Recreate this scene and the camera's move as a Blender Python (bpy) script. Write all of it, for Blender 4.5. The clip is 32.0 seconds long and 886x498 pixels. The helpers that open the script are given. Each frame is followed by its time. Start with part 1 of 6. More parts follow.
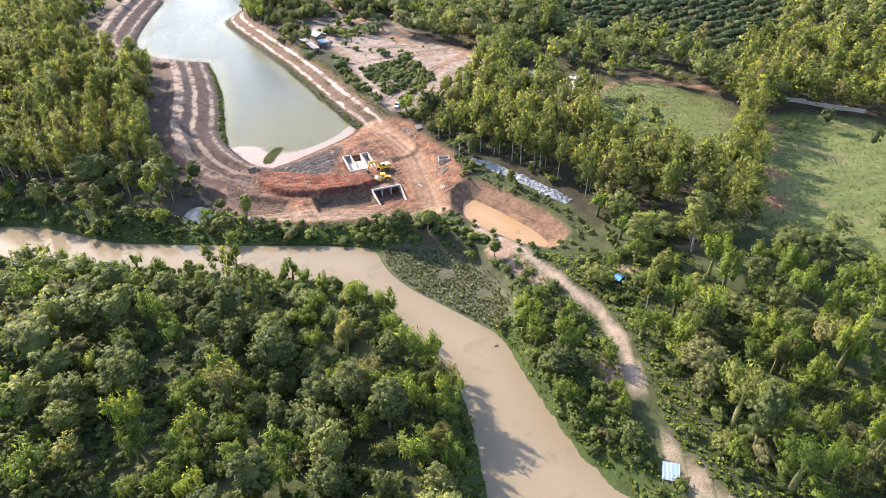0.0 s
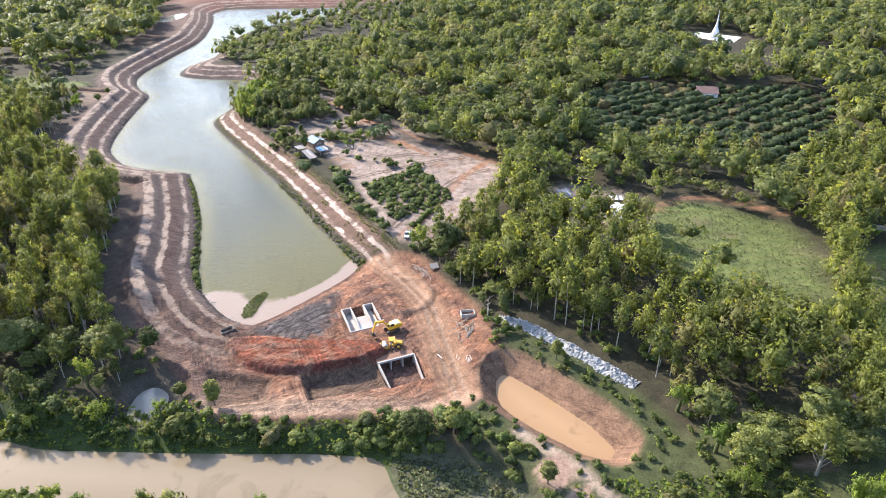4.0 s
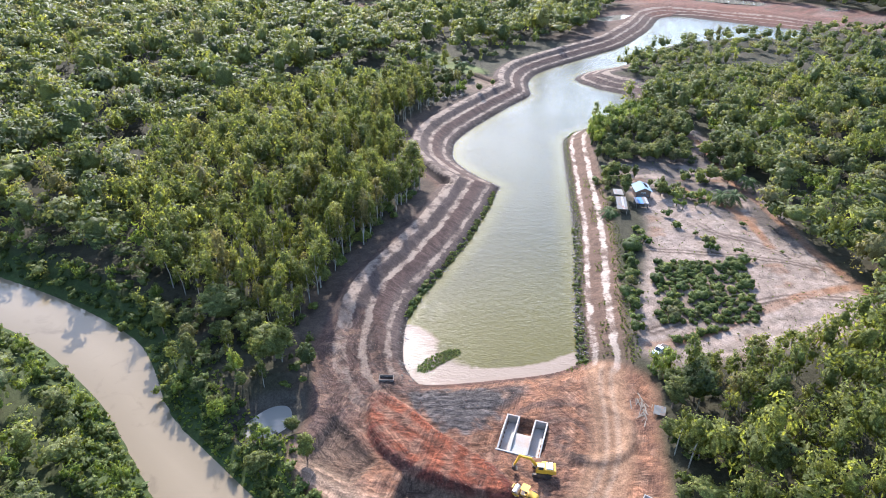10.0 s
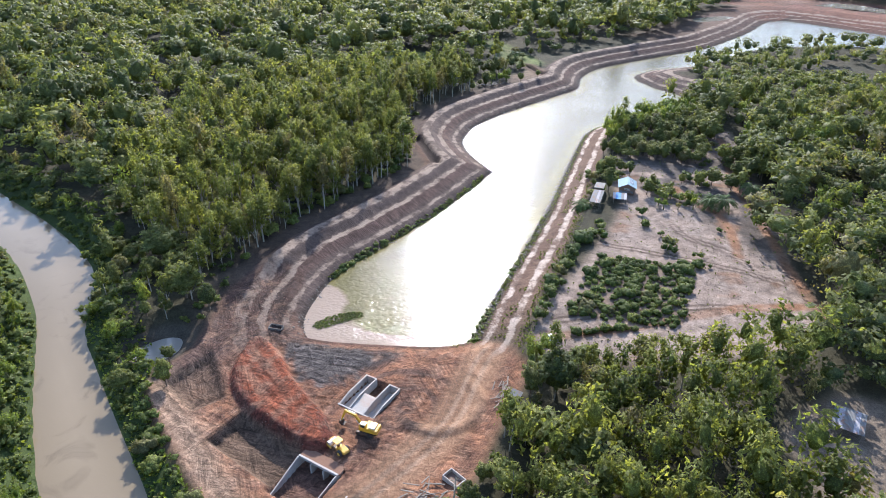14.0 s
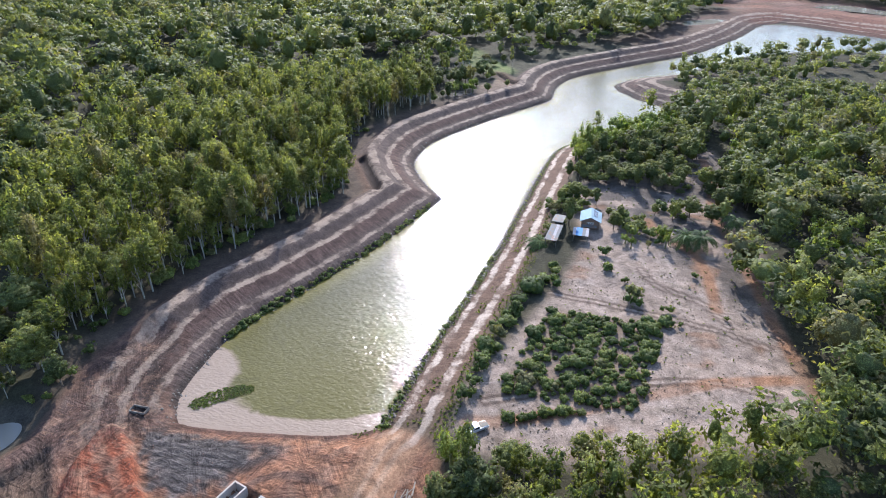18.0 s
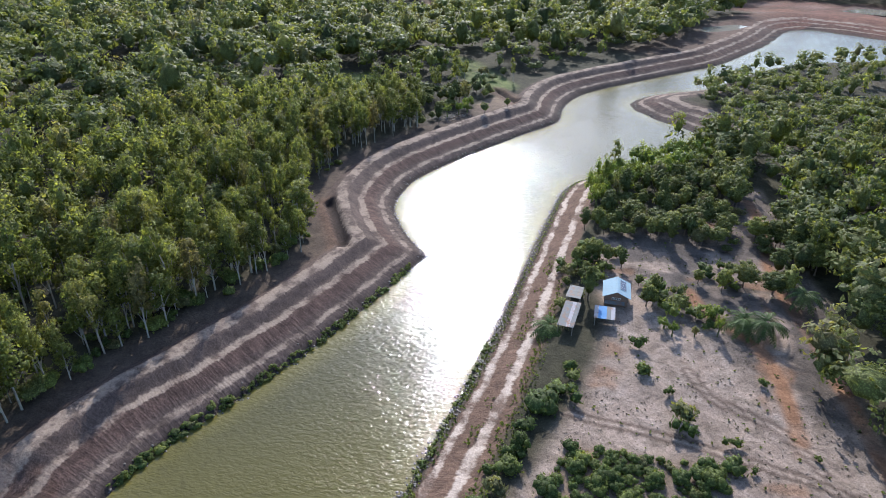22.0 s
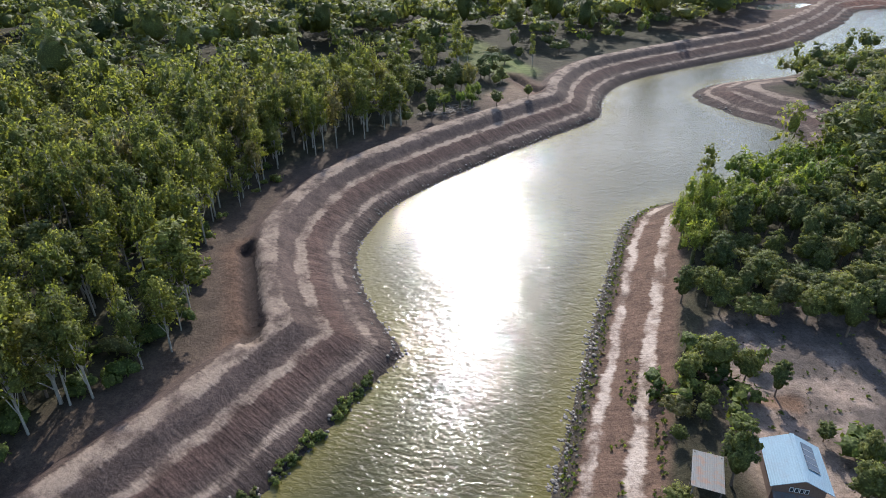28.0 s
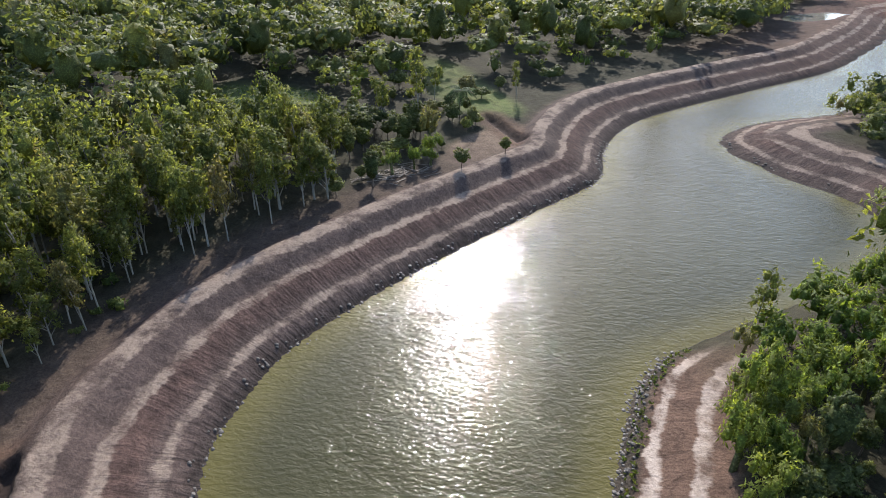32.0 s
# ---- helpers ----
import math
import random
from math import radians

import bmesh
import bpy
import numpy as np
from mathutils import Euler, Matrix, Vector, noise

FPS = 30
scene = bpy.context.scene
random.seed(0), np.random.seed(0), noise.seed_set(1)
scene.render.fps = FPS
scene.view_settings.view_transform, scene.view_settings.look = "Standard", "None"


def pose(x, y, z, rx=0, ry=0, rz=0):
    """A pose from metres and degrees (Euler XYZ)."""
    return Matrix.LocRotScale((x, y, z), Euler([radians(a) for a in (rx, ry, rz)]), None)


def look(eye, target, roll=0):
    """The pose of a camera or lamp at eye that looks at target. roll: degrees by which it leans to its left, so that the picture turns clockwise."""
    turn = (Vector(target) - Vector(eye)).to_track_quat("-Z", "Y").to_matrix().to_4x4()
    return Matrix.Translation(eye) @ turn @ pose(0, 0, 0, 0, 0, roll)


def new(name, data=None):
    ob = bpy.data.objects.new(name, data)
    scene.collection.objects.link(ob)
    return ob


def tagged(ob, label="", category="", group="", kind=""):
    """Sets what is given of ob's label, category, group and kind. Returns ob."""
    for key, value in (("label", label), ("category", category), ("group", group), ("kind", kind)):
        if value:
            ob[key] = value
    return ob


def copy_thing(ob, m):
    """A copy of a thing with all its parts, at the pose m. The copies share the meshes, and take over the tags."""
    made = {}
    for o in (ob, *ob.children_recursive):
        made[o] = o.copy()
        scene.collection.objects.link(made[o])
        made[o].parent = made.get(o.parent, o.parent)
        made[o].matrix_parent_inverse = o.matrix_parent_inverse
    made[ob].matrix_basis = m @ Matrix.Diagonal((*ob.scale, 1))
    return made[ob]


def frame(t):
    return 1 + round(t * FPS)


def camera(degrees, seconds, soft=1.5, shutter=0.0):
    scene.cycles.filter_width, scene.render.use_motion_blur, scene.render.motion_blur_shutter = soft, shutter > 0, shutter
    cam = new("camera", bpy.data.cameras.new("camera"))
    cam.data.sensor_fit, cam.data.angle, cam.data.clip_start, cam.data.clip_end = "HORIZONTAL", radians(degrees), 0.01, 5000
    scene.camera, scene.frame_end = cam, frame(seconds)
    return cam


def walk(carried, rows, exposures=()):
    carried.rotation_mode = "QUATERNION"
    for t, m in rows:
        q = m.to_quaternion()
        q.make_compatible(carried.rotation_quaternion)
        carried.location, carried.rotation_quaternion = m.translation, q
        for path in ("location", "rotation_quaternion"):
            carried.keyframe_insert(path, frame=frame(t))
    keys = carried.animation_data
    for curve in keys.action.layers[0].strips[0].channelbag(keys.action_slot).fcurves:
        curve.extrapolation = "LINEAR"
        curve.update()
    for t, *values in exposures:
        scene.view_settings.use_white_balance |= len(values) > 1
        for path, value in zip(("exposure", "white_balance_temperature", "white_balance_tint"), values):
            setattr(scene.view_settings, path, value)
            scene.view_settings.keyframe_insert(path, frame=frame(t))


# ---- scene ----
cam = camera(68.1, 32.0, soft=0.9)
METRES, EYE, TILT, LEAN, TURN = 430.0, 111.3, -35.0, 0.0, 0.0
ROWS = [
    (0.0, 0.0, 0.0, 0.0, 0.0, 0.0, -0.0),
    (0.5, -0.0041, 0.0131, 0.0094, -0.0, 3.21, 0.02),
    (1.0, -0.0074, 0.0263, 0.0181, -0.03, 5.66, 0.0),
    (1.5, -0.0099, 0.0392, 0.0271, -0.03, 5.67, 0.01),
    (2.0, -0.012, 0.0527, 0.0365, -0.02, 5.66, 0.02),
    (2.5, -0.0135, 0.0663, 0.0462, -0.02, 5.62, 0.03),
    (4.5, -0.0172, 0.1214, 0.0848, -0.06, 5.59, 0.0),
    (5.0, -0.0181, 0.1352, 0.0946, 3.49, 5.47, -2.6),
    (5.5, -0.0179, 0.1495, 0.1045, 8.49, 5.07, -6.16),
    (6.0, -0.0183, 0.1615, 0.1144, 12.51, 4.54, -8.92),
    (6.5, -0.0171, 0.1715, 0.1212, 17.16, 3.7, -12.02),
    (7.0, -0.0113, 0.1798, 0.1266, 21.61, 2.67, -14.77),
    (7.5, -0.0034, 0.1867, 0.131, 21.68, 2.65, -14.8),
    (8.0, 0.0061, 0.1933, 0.1354, 22.41, 2.47, -15.26),
    (8.5, 0.0176, 0.2002, 0.1401, 25.26, 1.68, -16.97),
    (9.0, 0.0304, 0.2074, 0.145, 28.54, 0.65, -18.84),
    (9.5, 0.0439, 0.2148, 0.1498, 31.58, -0.39, -20.5),
    (10.0, 0.058, 0.2227, 0.1552, 34.69, -1.55, -22.07),
    (10.5, 0.0723, 0.2309, 0.1606, 37.84, -2.77, -23.63),
    (11.0, 0.0866, 0.2396, 0.1667, 41.07, -4.14, -25.12),
    (11.5, 0.1008, 0.2488, 0.1728, 44.37, -5.57, -26.57),
    (12.0, 0.1151, 0.2588, 0.1795, 47.28, -6.9, -27.74),
    (12.5, 0.1287, 0.2692, 0.1858, 47.42, -6.94, -27.8),
    (13.0, 0.1415, 0.2804, 0.1902, 47.42, -6.92, -27.8),
    (13.5, 0.1525, 0.2923, 0.1929, 47.44, -6.92, -27.81),
    (14.0, 0.1605, 0.3044, 0.1949, 47.47, -6.93, -27.81),
    (14.5, 0.1651, 0.3168, 0.1967, 47.5, -6.89, -27.79),
    (16.5, 0.1508, 0.3553, 0.2181, 47.48, -6.86, -27.78),
    (17.0, 0.143, 0.3643, 0.2243, 47.5, -6.86, -27.74),
    (17.5, 0.1343, 0.3729, 0.2299, 47.51, -6.83, -27.75),
    (18.0, 0.1247, 0.3819, 0.2357, 47.54, -6.82, -27.69),
    (18.5, 0.1146, 0.3906, 0.2415, 47.56, -6.8, -27.65),
    (19.0, 0.1041, 0.3995, 0.2465, 47.56, -6.76, -27.63),
    (19.5, 0.0936, 0.4088, 0.2505, 47.58, -6.72, -27.61),
    (20.0, 0.0828, 0.4181, 0.2544, 47.59, -6.71, -27.56),
    (20.5, 0.0716, 0.4274, 0.2584, 47.61, -6.71, -27.55),
    (21.0, 0.0605, 0.4368, 0.262, 47.63, -6.66, -27.51),
    (21.5, 0.049, 0.4464, 0.2657, 47.66, -6.65, -27.49),
    (22.0, 0.0378, 0.4555, 0.2684, 47.65, -6.61, -27.49),
    (22.5, 0.027, 0.4657, 0.2695, 47.67, -6.59, -27.47),
    (23.0, 0.0158, 0.4762, 0.2702, 47.68, -6.56, -27.49),
    (23.5, 0.0044, 0.4868, 0.2712, 47.7, -6.56, -27.48),
    (24.0, -0.0075, 0.4975, 0.272, 47.7, -6.56, -27.48),
    (24.5, -0.0194, 0.5083, 0.2729, 47.71, -6.55, -27.51),
    (25.0, -0.0316, 0.519, 0.274, 47.71, -6.55, -27.53),
    (25.5, -0.0439, 0.5298, 0.275, 47.71, -6.55, -27.52),
    (27.5, -0.0936, 0.5737, 0.2793, 47.74, -6.59, -27.48),
    (28.0, -0.1064, 0.5848, 0.2808, 47.76, -6.61, -27.51),
    (28.5, -0.1198, 0.5951, 0.2845, 47.79, -6.69, -27.51),
    (29.0, -0.1339, 0.6048, 0.29, 47.78, -6.73, -27.53),
    (29.5, -0.1477, 0.6145, 0.297, 47.8, -6.8, -27.51),
    (30.0, -0.1603, 0.6249, 0.3042, 47.81, -6.8, -27.54),
    (30.5, -0.1711, 0.636, 0.3117, 47.86, -6.82, -27.54),
    (31.0, -0.1806, 0.6475, 0.3194, 47.88, -6.87, -27.53),
    (31.5, -0.1888, 0.6593, 0.3272, 47.87, -6.92, -27.56),
    (32.0, -0.1956, 0.6718, 0.335, 47.92, -6.94, -27.53),
]
walk(cam, [(t, pose(0, 0, EYE, TILT, LEAN, TURN) @ pose(METRES * x, METRES * y, METRES * z, 90 + pitch, roll, yaw)) for t, x, y, z, yaw, pitch, roll in ROWS],
     exposures=((0.0, 2.15, 6700, 14), (4.5, 2.04, 6350, 14), (9.0, 2.02, 5950, 13), (13.0, 1.68, 5950, 12), (19.0, 1.52, 5800, 11), (25.0, 1.12, 6050, 10), (32.0, 1.16, 6250, 11)))

# ---- light ----
SUN_EL, SUN_AZ = 32.0, 51.0     # height of the sun; degrees from +y towards -x
world = bpy.data.worlds.new("world")
scene.world = world
world.use_nodes = True
wn = world.node_tree.nodes
wn.clear()
sky = wn.new("ShaderNodeTexSky")
sky.sky_type, sky.sun_disc = "NISHITA", False
sky.sun_elevation, sky.sun_rotation = radians(SUN_EL), radians(-SUN_AZ)
sky.air_density, sky.dust_density, sky.ozone_density = 1.0, 1.0, 1.5
bg = wn.new("ShaderNodeBackground")
bg.inputs["Strength"].default_value = 0.15
wo = wn.new("ShaderNodeOutputWorld")
world.node_tree.links.new(sky.outputs[0], bg.inputs[0])
world.node_tree.links.new(bg.outputs[0], wo.inputs[0])
sun_data = bpy.data.lights.new("sun", "SUN")
sun_data.energy, sun_data.angle, sun_data.color = 3.1, radians(0.55), (1.0, 0.94, 0.85)
sun = new("sun", sun_data)
az, el = radians(SUN_AZ), radians(SUN_EL)
sun.matrix_world = look((-math.sin(az) * math.cos(el) * 900, math.cos(az) * math.cos(el) * 900 + 250, math.sin(el) * 900), (0, 250, 0))

# ---- materials ----


def material(name):
    m = bpy.data.materials.new(name)
    m.use_nodes = True
    nt = m.node_tree
    return m, nt, nt.nodes["Principled BSDF"]


def node(nt, kind, **values):
    n = nt.nodes.new(kind)
    for key, value in values.items():
        n.inputs[key].default_value = value
    return n


def mixed(nt, blend, fac, a, b):
    n = nt.nodes.new("ShaderNodeMix")
    n.data_type, n.blend_type = "RGBA", blend
    for sock, v in ((n.inputs[0], fac), (n.inputs[6], a), (n.inputs[7], b)):
        if isinstance(v, bpy.types.NodeSocket):
            nt.links.new(v, sock)
        else:
            sock.default_value = v
    return n.outputs[2]


def ramp(nt, fac, stops):
    n = nt.nodes.new("ShaderNodeValToRGB")
    e = n.color_ramp.elements
    while len(e) < len(stops):
        e.new(0.5)
    for el_, (p, c) in zip(e, stops):
        el_.position, el_.color = p, (c, c, c, 1) if isinstance(c, float) else (*c, 1)
    nt.links.new(fac, n.inputs[0])
    return n.outputs[0]


def coords(nt, scale=(1, 1, 1), turn=0.0):
    g = nt.nodes.new("ShaderNodeNewGeometry")
    mp = nt.nodes.new("ShaderNodeMapping")
    mp.vector_type = "TEXTURE"
    mp.inputs["Scale"].default_value, mp.inputs["Rotation"].default_value = [1 / v for v in scale], (0, 0, radians(turn))
    nt.links.new(g.outputs["Position"], mp.inputs[0])
    return mp.outputs[0]


def noise_at(nt, vec, scale, detail=4.0, rough=0.6, distort=0.0):
    n = node(nt, "ShaderNodeTexNoise", Scale=scale, Detail=detail, Roughness=rough, Distortion=distort)
    nt.links.new(vec, n.inputs["Vector"])
    return n.outputs["Fac"]


def maths(nt, op, a, b=0.0, c=0.0):
    n = nt.nodes.new("ShaderNodeMath")
    n.operation = op
    for sock, v in zip(n.inputs, (a, b, c)):
        if isinstance(v, bpy.types.NodeSocket):
            nt.links.new(v, sock)
        else:
            sock.default_value = v
    return n.outputs[0]


def attribute(nt, name):
    n = nt.nodes.new("ShaderNodeAttribute")
    n.attribute_name = name
    return n


def bumped(nt, bsdf, height, strength, distance):
    b = node(nt, "ShaderNodeBump", Strength=strength, Distance=distance)
    nt.links.new(height, b.inputs["Height"])
    nt.links.new(b.outputs[0], bsdf.inputs["Normal"])


def plain(name, colour, rough=0.6, metal=0.0, vary=0.25, scale=2.0, bump=0.02, dirt=(0.20, 0.12, 0.08), dirty=0.25):
    """Painted or cast surface with grain, blotches and a film of dirt."""
    m, nt, p = material(name)
    o = nt.nodes.new("ShaderNodeTexCoord").outputs["Object"]
    big, fine = noise_at(nt, o, scale * 0.35, 5), noise_at(nt, o, scale * 5, 3)
    c = mixed(nt, "MULTIPLY", vary, (*colour, 1), ramp(nt, fine, ((0.3, 0.45), (0.7, 1.15))))
    c = mixed(nt, "MIX", maths(nt, "MULTIPLY", ramp(nt, big, ((0.45, 0.0), (0.72, 1.0))), dirty), c, (*dirt, 1))
    nt.links.new(c, p.inputs["Base Color"])
    p.inputs["Roughness"].default_value, p.inputs["Metallic"].default_value = rough, metal
    if bump:
        bumped(nt, p, fine, 0.4, bump)
    return m


def earth():
    """Soil, sand, mud and grass: the zone's colour with clods, stains, tyre grain and the ribs of the digger's teeth."""
    m, nt, p = material("earth")
    pos = coords(nt)
    col = attribute(nt, "soil").outputs["Color"]
    big, mid, fine = noise_at(nt, pos, 0.045, 6, 0.62), noise_at(nt, pos, 0.32, 6, 0.65, 0.6), noise_at(nt, pos, 2.2, 5, 0.7)
    c = mixed(nt, "MULTIPLY", 0.8, col, ramp(nt, mid, ((0.28, 0.45), (0.5, 0.95), (0.72, 1.35))))
    c = mixed(nt, "MULTIPLY", 0.75, c, ramp(nt, fine, ((0.3, 0.5), (0.52, 1.0), (0.75, 1.4))))
    c = mixed(nt, "MULTIPLY", 0.6, c, ramp(nt, big, ((0.3, 0.7), (0.7, 1.25))))
    comb = nt.nodes.new("ShaderNodeCombineXYZ")
    nt.links.new(maths(nt, "MULTIPLY", attribute(nt, "along").outputs["Fac"], 1.5), comb.inputs[0])
    nt.links.new(maths(nt, "MULTIPLY", attribute(nt, "off").outputs["Fac"], 0.22), comb.inputs[1])
    ribs = noise_at(nt, comb.outputs[0], 1.0, 4, 0.55, 0.3)
    rib_on = attribute(nt, "ribbed").outputs["Fac"]
    c = mixed(nt, "MULTIPLY", maths(nt, "MULTIPLY", rib_on, 0.75), c, ramp(nt, ribs, ((0.3, 0.5), (0.5, 1.0), (0.7, 1.35))))
    drag = nt.nodes.new("ShaderNodeCombineXYZ")
    nt.links.new(maths(nt, "MULTIPLY", attribute(nt, "along").outputs["Fac"], 0.10), drag.inputs[0])
    nt.links.new(maths(nt, "ADD", maths(nt, "MULTIPLY", attribute(nt, "off").outputs["Fac"], 0.95), maths(nt, "MULTIPLY", noise_at(nt, pos, 0.10, 4, 0.6), 9.0)), drag.inputs[1])
    torn = noise_at(nt, drag.outputs[0], 1.3, 5, 0.65, 0.5)
    torn_on = attribute(nt, "torn").outputs["Fac"]
    c = mixed(nt, "MULTIPLY", torn_on, c, ramp(nt, torn, ((0.32, 0.42), (0.5, 1.0), (0.66, 1.5))))
    grit = noise_at(nt, pos, 6.5, 6, 0.75)
    c = mixed(nt, "MULTIPLY", 0.7, c, ramp(nt, grit, ((0.32, 0.55), (0.52, 1.0), (0.72, 1.45))))
    patch = noise_at(nt, pos, 0.085, 3, 0.5, 0.8)
    scrape = None
    for turn, lo, hi in ((22, 0.0, 0.47), (-58, 0.47, 0.56), (75, 0.56, 1.0)):
        comb_ = noise_at(nt, coords(nt, (1.9, 0.10, 1.0), turn), 1.0, 4, 0.7, 0.25)
        on_ = maths(nt, "MULTIPLY", maths(nt, "GREATER_THAN", patch, lo), maths(nt, "LESS_THAN", patch, hi))
        piece = maths(nt, "MULTIPLY", comb_, on_)
        scrape = piece if scrape is None else maths(nt, "ADD", scrape, piece)
    c = mixed(nt, "MULTIPLY", torn_on, c, ramp(nt, scrape, ((0.34, 0.50), (0.48, 0.95), (0.62, 1.45))))
    wob = maths(nt, "ADD", attribute(nt, "off").outputs["Fac"], maths(nt, "MULTIPLY", maths(nt, "SUBTRACT", noise_at(nt, pos, 0.22, 4, 0.6), 0.5), 3.0))
    wob = maths(nt, "ADD", wob, maths(nt, "MULTIPLY", maths(nt, "SUBTRACT", ribs, 0.5), 1.5))
    worn = ramp(nt, noise_at(nt, pos, 0.16, 5, 0.7), ((0.40, 0.10), (0.56, 1.0)))
    for place, stops, shade in (("terraced", ((3.0, 4.6), (9.2, 11.2), (14.5, 18.2)), (0.240, 0.180, 0.138)), ("laned", ((2.7, 4.3), (7.9, 9.9)), (0.42, 0.335, 0.27))):
        flat = [(0.0, 0.0)]
        for a, b in stops:
            flat += [((a - 0.15) / 25, 0.0), ((a + 0.3) / 25, 1.0), ((b - 0.3) / 25, 1.0), ((b + 0.25) / 25, 0.0)]
        band = ramp(nt, maths(nt, "DIVIDE", wob, 25.0), flat)
        on = maths(nt, "MULTIPLY", maths(nt, "MULTIPLY", band, worn), attribute(nt, place).outputs["Fac"])
        grain = mixed(nt, "MULTIPLY", 0.7, (*shade, 1), ramp(nt, fine, ((0.3, 0.6), (0.52, 1.0), (0.75, 1.25))))
        c = mixed(nt, "MIX", on, c, grain)
    nt.links.new(c, p.inputs["Base Color"])
    p.inputs["Roughness"].default_value = 0.95
    p.inputs["Specular IOR Level"].default_value = 0.15
    h = maths(nt, "ADD", maths(nt, "MULTIPLY", mid, 0.8), maths(nt, "MULTIPLY", fine, 0.3))
    h = maths(nt, "ADD", h, maths(nt, "MULTIPLY", maths(nt, "MULTIPLY", ribs, rib_on), 0.6))
    h = maths(nt, "ADD", h, maths(nt, "MULTIPLY", maths(nt, "MULTIPLY", torn, torn_on), 0.8))
    h = maths(nt, "ADD", h, maths(nt, "MULTIPLY", grit, 0.12))
    h = maths(nt, "ADD", h, maths(nt, "MULTIPLY", maths(nt, "MULTIPLY", scrape, torn_on), 0.9))
    bumped(nt, p, h, 0.9, 0.55)
    return m


def water(name, deep, silt, shallow, rough, wave, wave_scale):
    """Turbid water: an opaque body under a rippled, mirroring skin. 'silt' marks the muddy runoff, 'shore' the shallows."""
    m, nt, p = material(name)
    pos = coords(nt)
    big, mid = noise_at(nt, pos, 0.02, 4), noise_at(nt, pos, 0.11, 5, 0.6, 0.8)
    c = mixed(nt, "MIX", ramp(nt, big, ((0.35, 0.0), (0.7, 0.5))), (*deep, 1), (*[v * 1.25 for v in deep], 1))
    sh = attribute(nt, "shore").outputs["Fac"]
    c = mixed(nt, "MIX", maths(nt, "MULTIPLY", sh, 0.8), c, (*shallow, 1))
    c = mixed(nt, "MULTIPLY", 0.5, c, ramp(nt, mid, ((0.28, 0.55), (0.42, 1.0))))
    edge = maths(nt, "ADD", attribute(nt, "silt").outputs["Fac"], maths(nt, "MULTIPLY", maths(nt, "SUBTRACT", mid, 0.5), 0.35))
    c = mixed(nt, "MIX", ramp(nt, edge, ((0.46, 0.0), (0.54, 1.0))), c, (*silt, 1))
    nt.links.new(c, p.inputs["Base Color"])
    p.inputs["Roughness"].default_value = rough
    p.inputs["IOR"].default_value = 1.33
    p.inputs["Specular IOR Level"].default_value = 0.38
    small = noise_at(nt, coords(nt, (1.0, 0.45, 1.0), 132), wave_scale, 3, 0.6, 0.4)
    swell = noise_at(nt, coords(nt, (1.0, 0.7, 1.0), 110), wave_scale * 0.30, 2, 0.5, 0.2)
    calm = ramp(nt, noise_at(nt, pos, 0.03, 3), ((0.38, 0.72), (0.6, 1.0)))
    bumped(nt, p, maths(nt, "MULTIPLY", maths(nt, "ADD", small, maths(nt, "MULTIPLY", swell, 0.8)), calm), wave, 0.35)
    return m


def foliage(name, dark, light, tired=(0.19, 0.165, 0.075), through_light=0.42):
    """Leaves: every spray and every plant its own shade of green, some plants yellowing, and the sun shining through."""
    m, nt, p = material(name)
    leaf = nt.nodes.new("ShaderNodeNewGeometry").outputs["Random Per Island"]
    plant = nt.nodes.new("ShaderNodeObjectInfo").outputs["Random"]
    tint = maths(nt, "FRACT", maths(nt, "ADD", plant, attribute(nt, "tint").outputs["Fac"]))
    mean = [(a + b) / 2 for a, b in zip(dark, light)]
    c = ramp(nt, tint, ((0.0, dark), (0.35, mean), (0.55, [v * 0.85 for v in dark]), (0.80, light), (0.90, mean), (0.97, tired)))
    c = mixed(nt, "MULTIPLY", 1.0, c, ramp(nt, leaf, ((0.0, 0.74), (0.85, 1.05), (1.0, 1.20))))
    c = mixed(nt, "MULTIPLY", 0.6, c, ramp(nt, noise_at(nt, coords(nt), 0.28, 3), ((0.3, 0.6), (0.7, 1.3))))
    # shade between sprays is painted in: dark gaps, bright spray centres
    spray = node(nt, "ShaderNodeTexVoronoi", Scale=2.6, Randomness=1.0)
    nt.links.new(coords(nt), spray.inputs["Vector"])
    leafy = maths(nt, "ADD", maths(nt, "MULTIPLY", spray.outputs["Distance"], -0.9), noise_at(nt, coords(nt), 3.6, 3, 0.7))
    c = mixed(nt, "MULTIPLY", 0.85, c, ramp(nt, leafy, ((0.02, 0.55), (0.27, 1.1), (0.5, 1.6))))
    bumped(nt, p, leafy, 0.6, 0.12)
    nt.links.new(c, p.inputs["Base Color"])
    p.inputs["Roughness"].default_value = 0.55
    p.inputs["Specular IOR Level"].default_value = 0.12
    tr = nt.nodes.new("ShaderNodeBsdfTranslucent")
    warm = mixed(nt, "MULTIPLY", 1.0, c, (1.65, 1.60, 0.75, 1))
    nt.links.new(warm, tr.inputs["Color"])
    mix = nt.nodes.new("ShaderNodeMixShader")
    mix.inputs[0].default_value = through_light
    nt.links.new(p.outputs[0], mix.inputs[1])
    nt.links.new(tr.outputs[0], mix.inputs[2])
    nt.links.new(mix.outputs[0], nt.nodes["Material Output"].inputs[0])
    return m


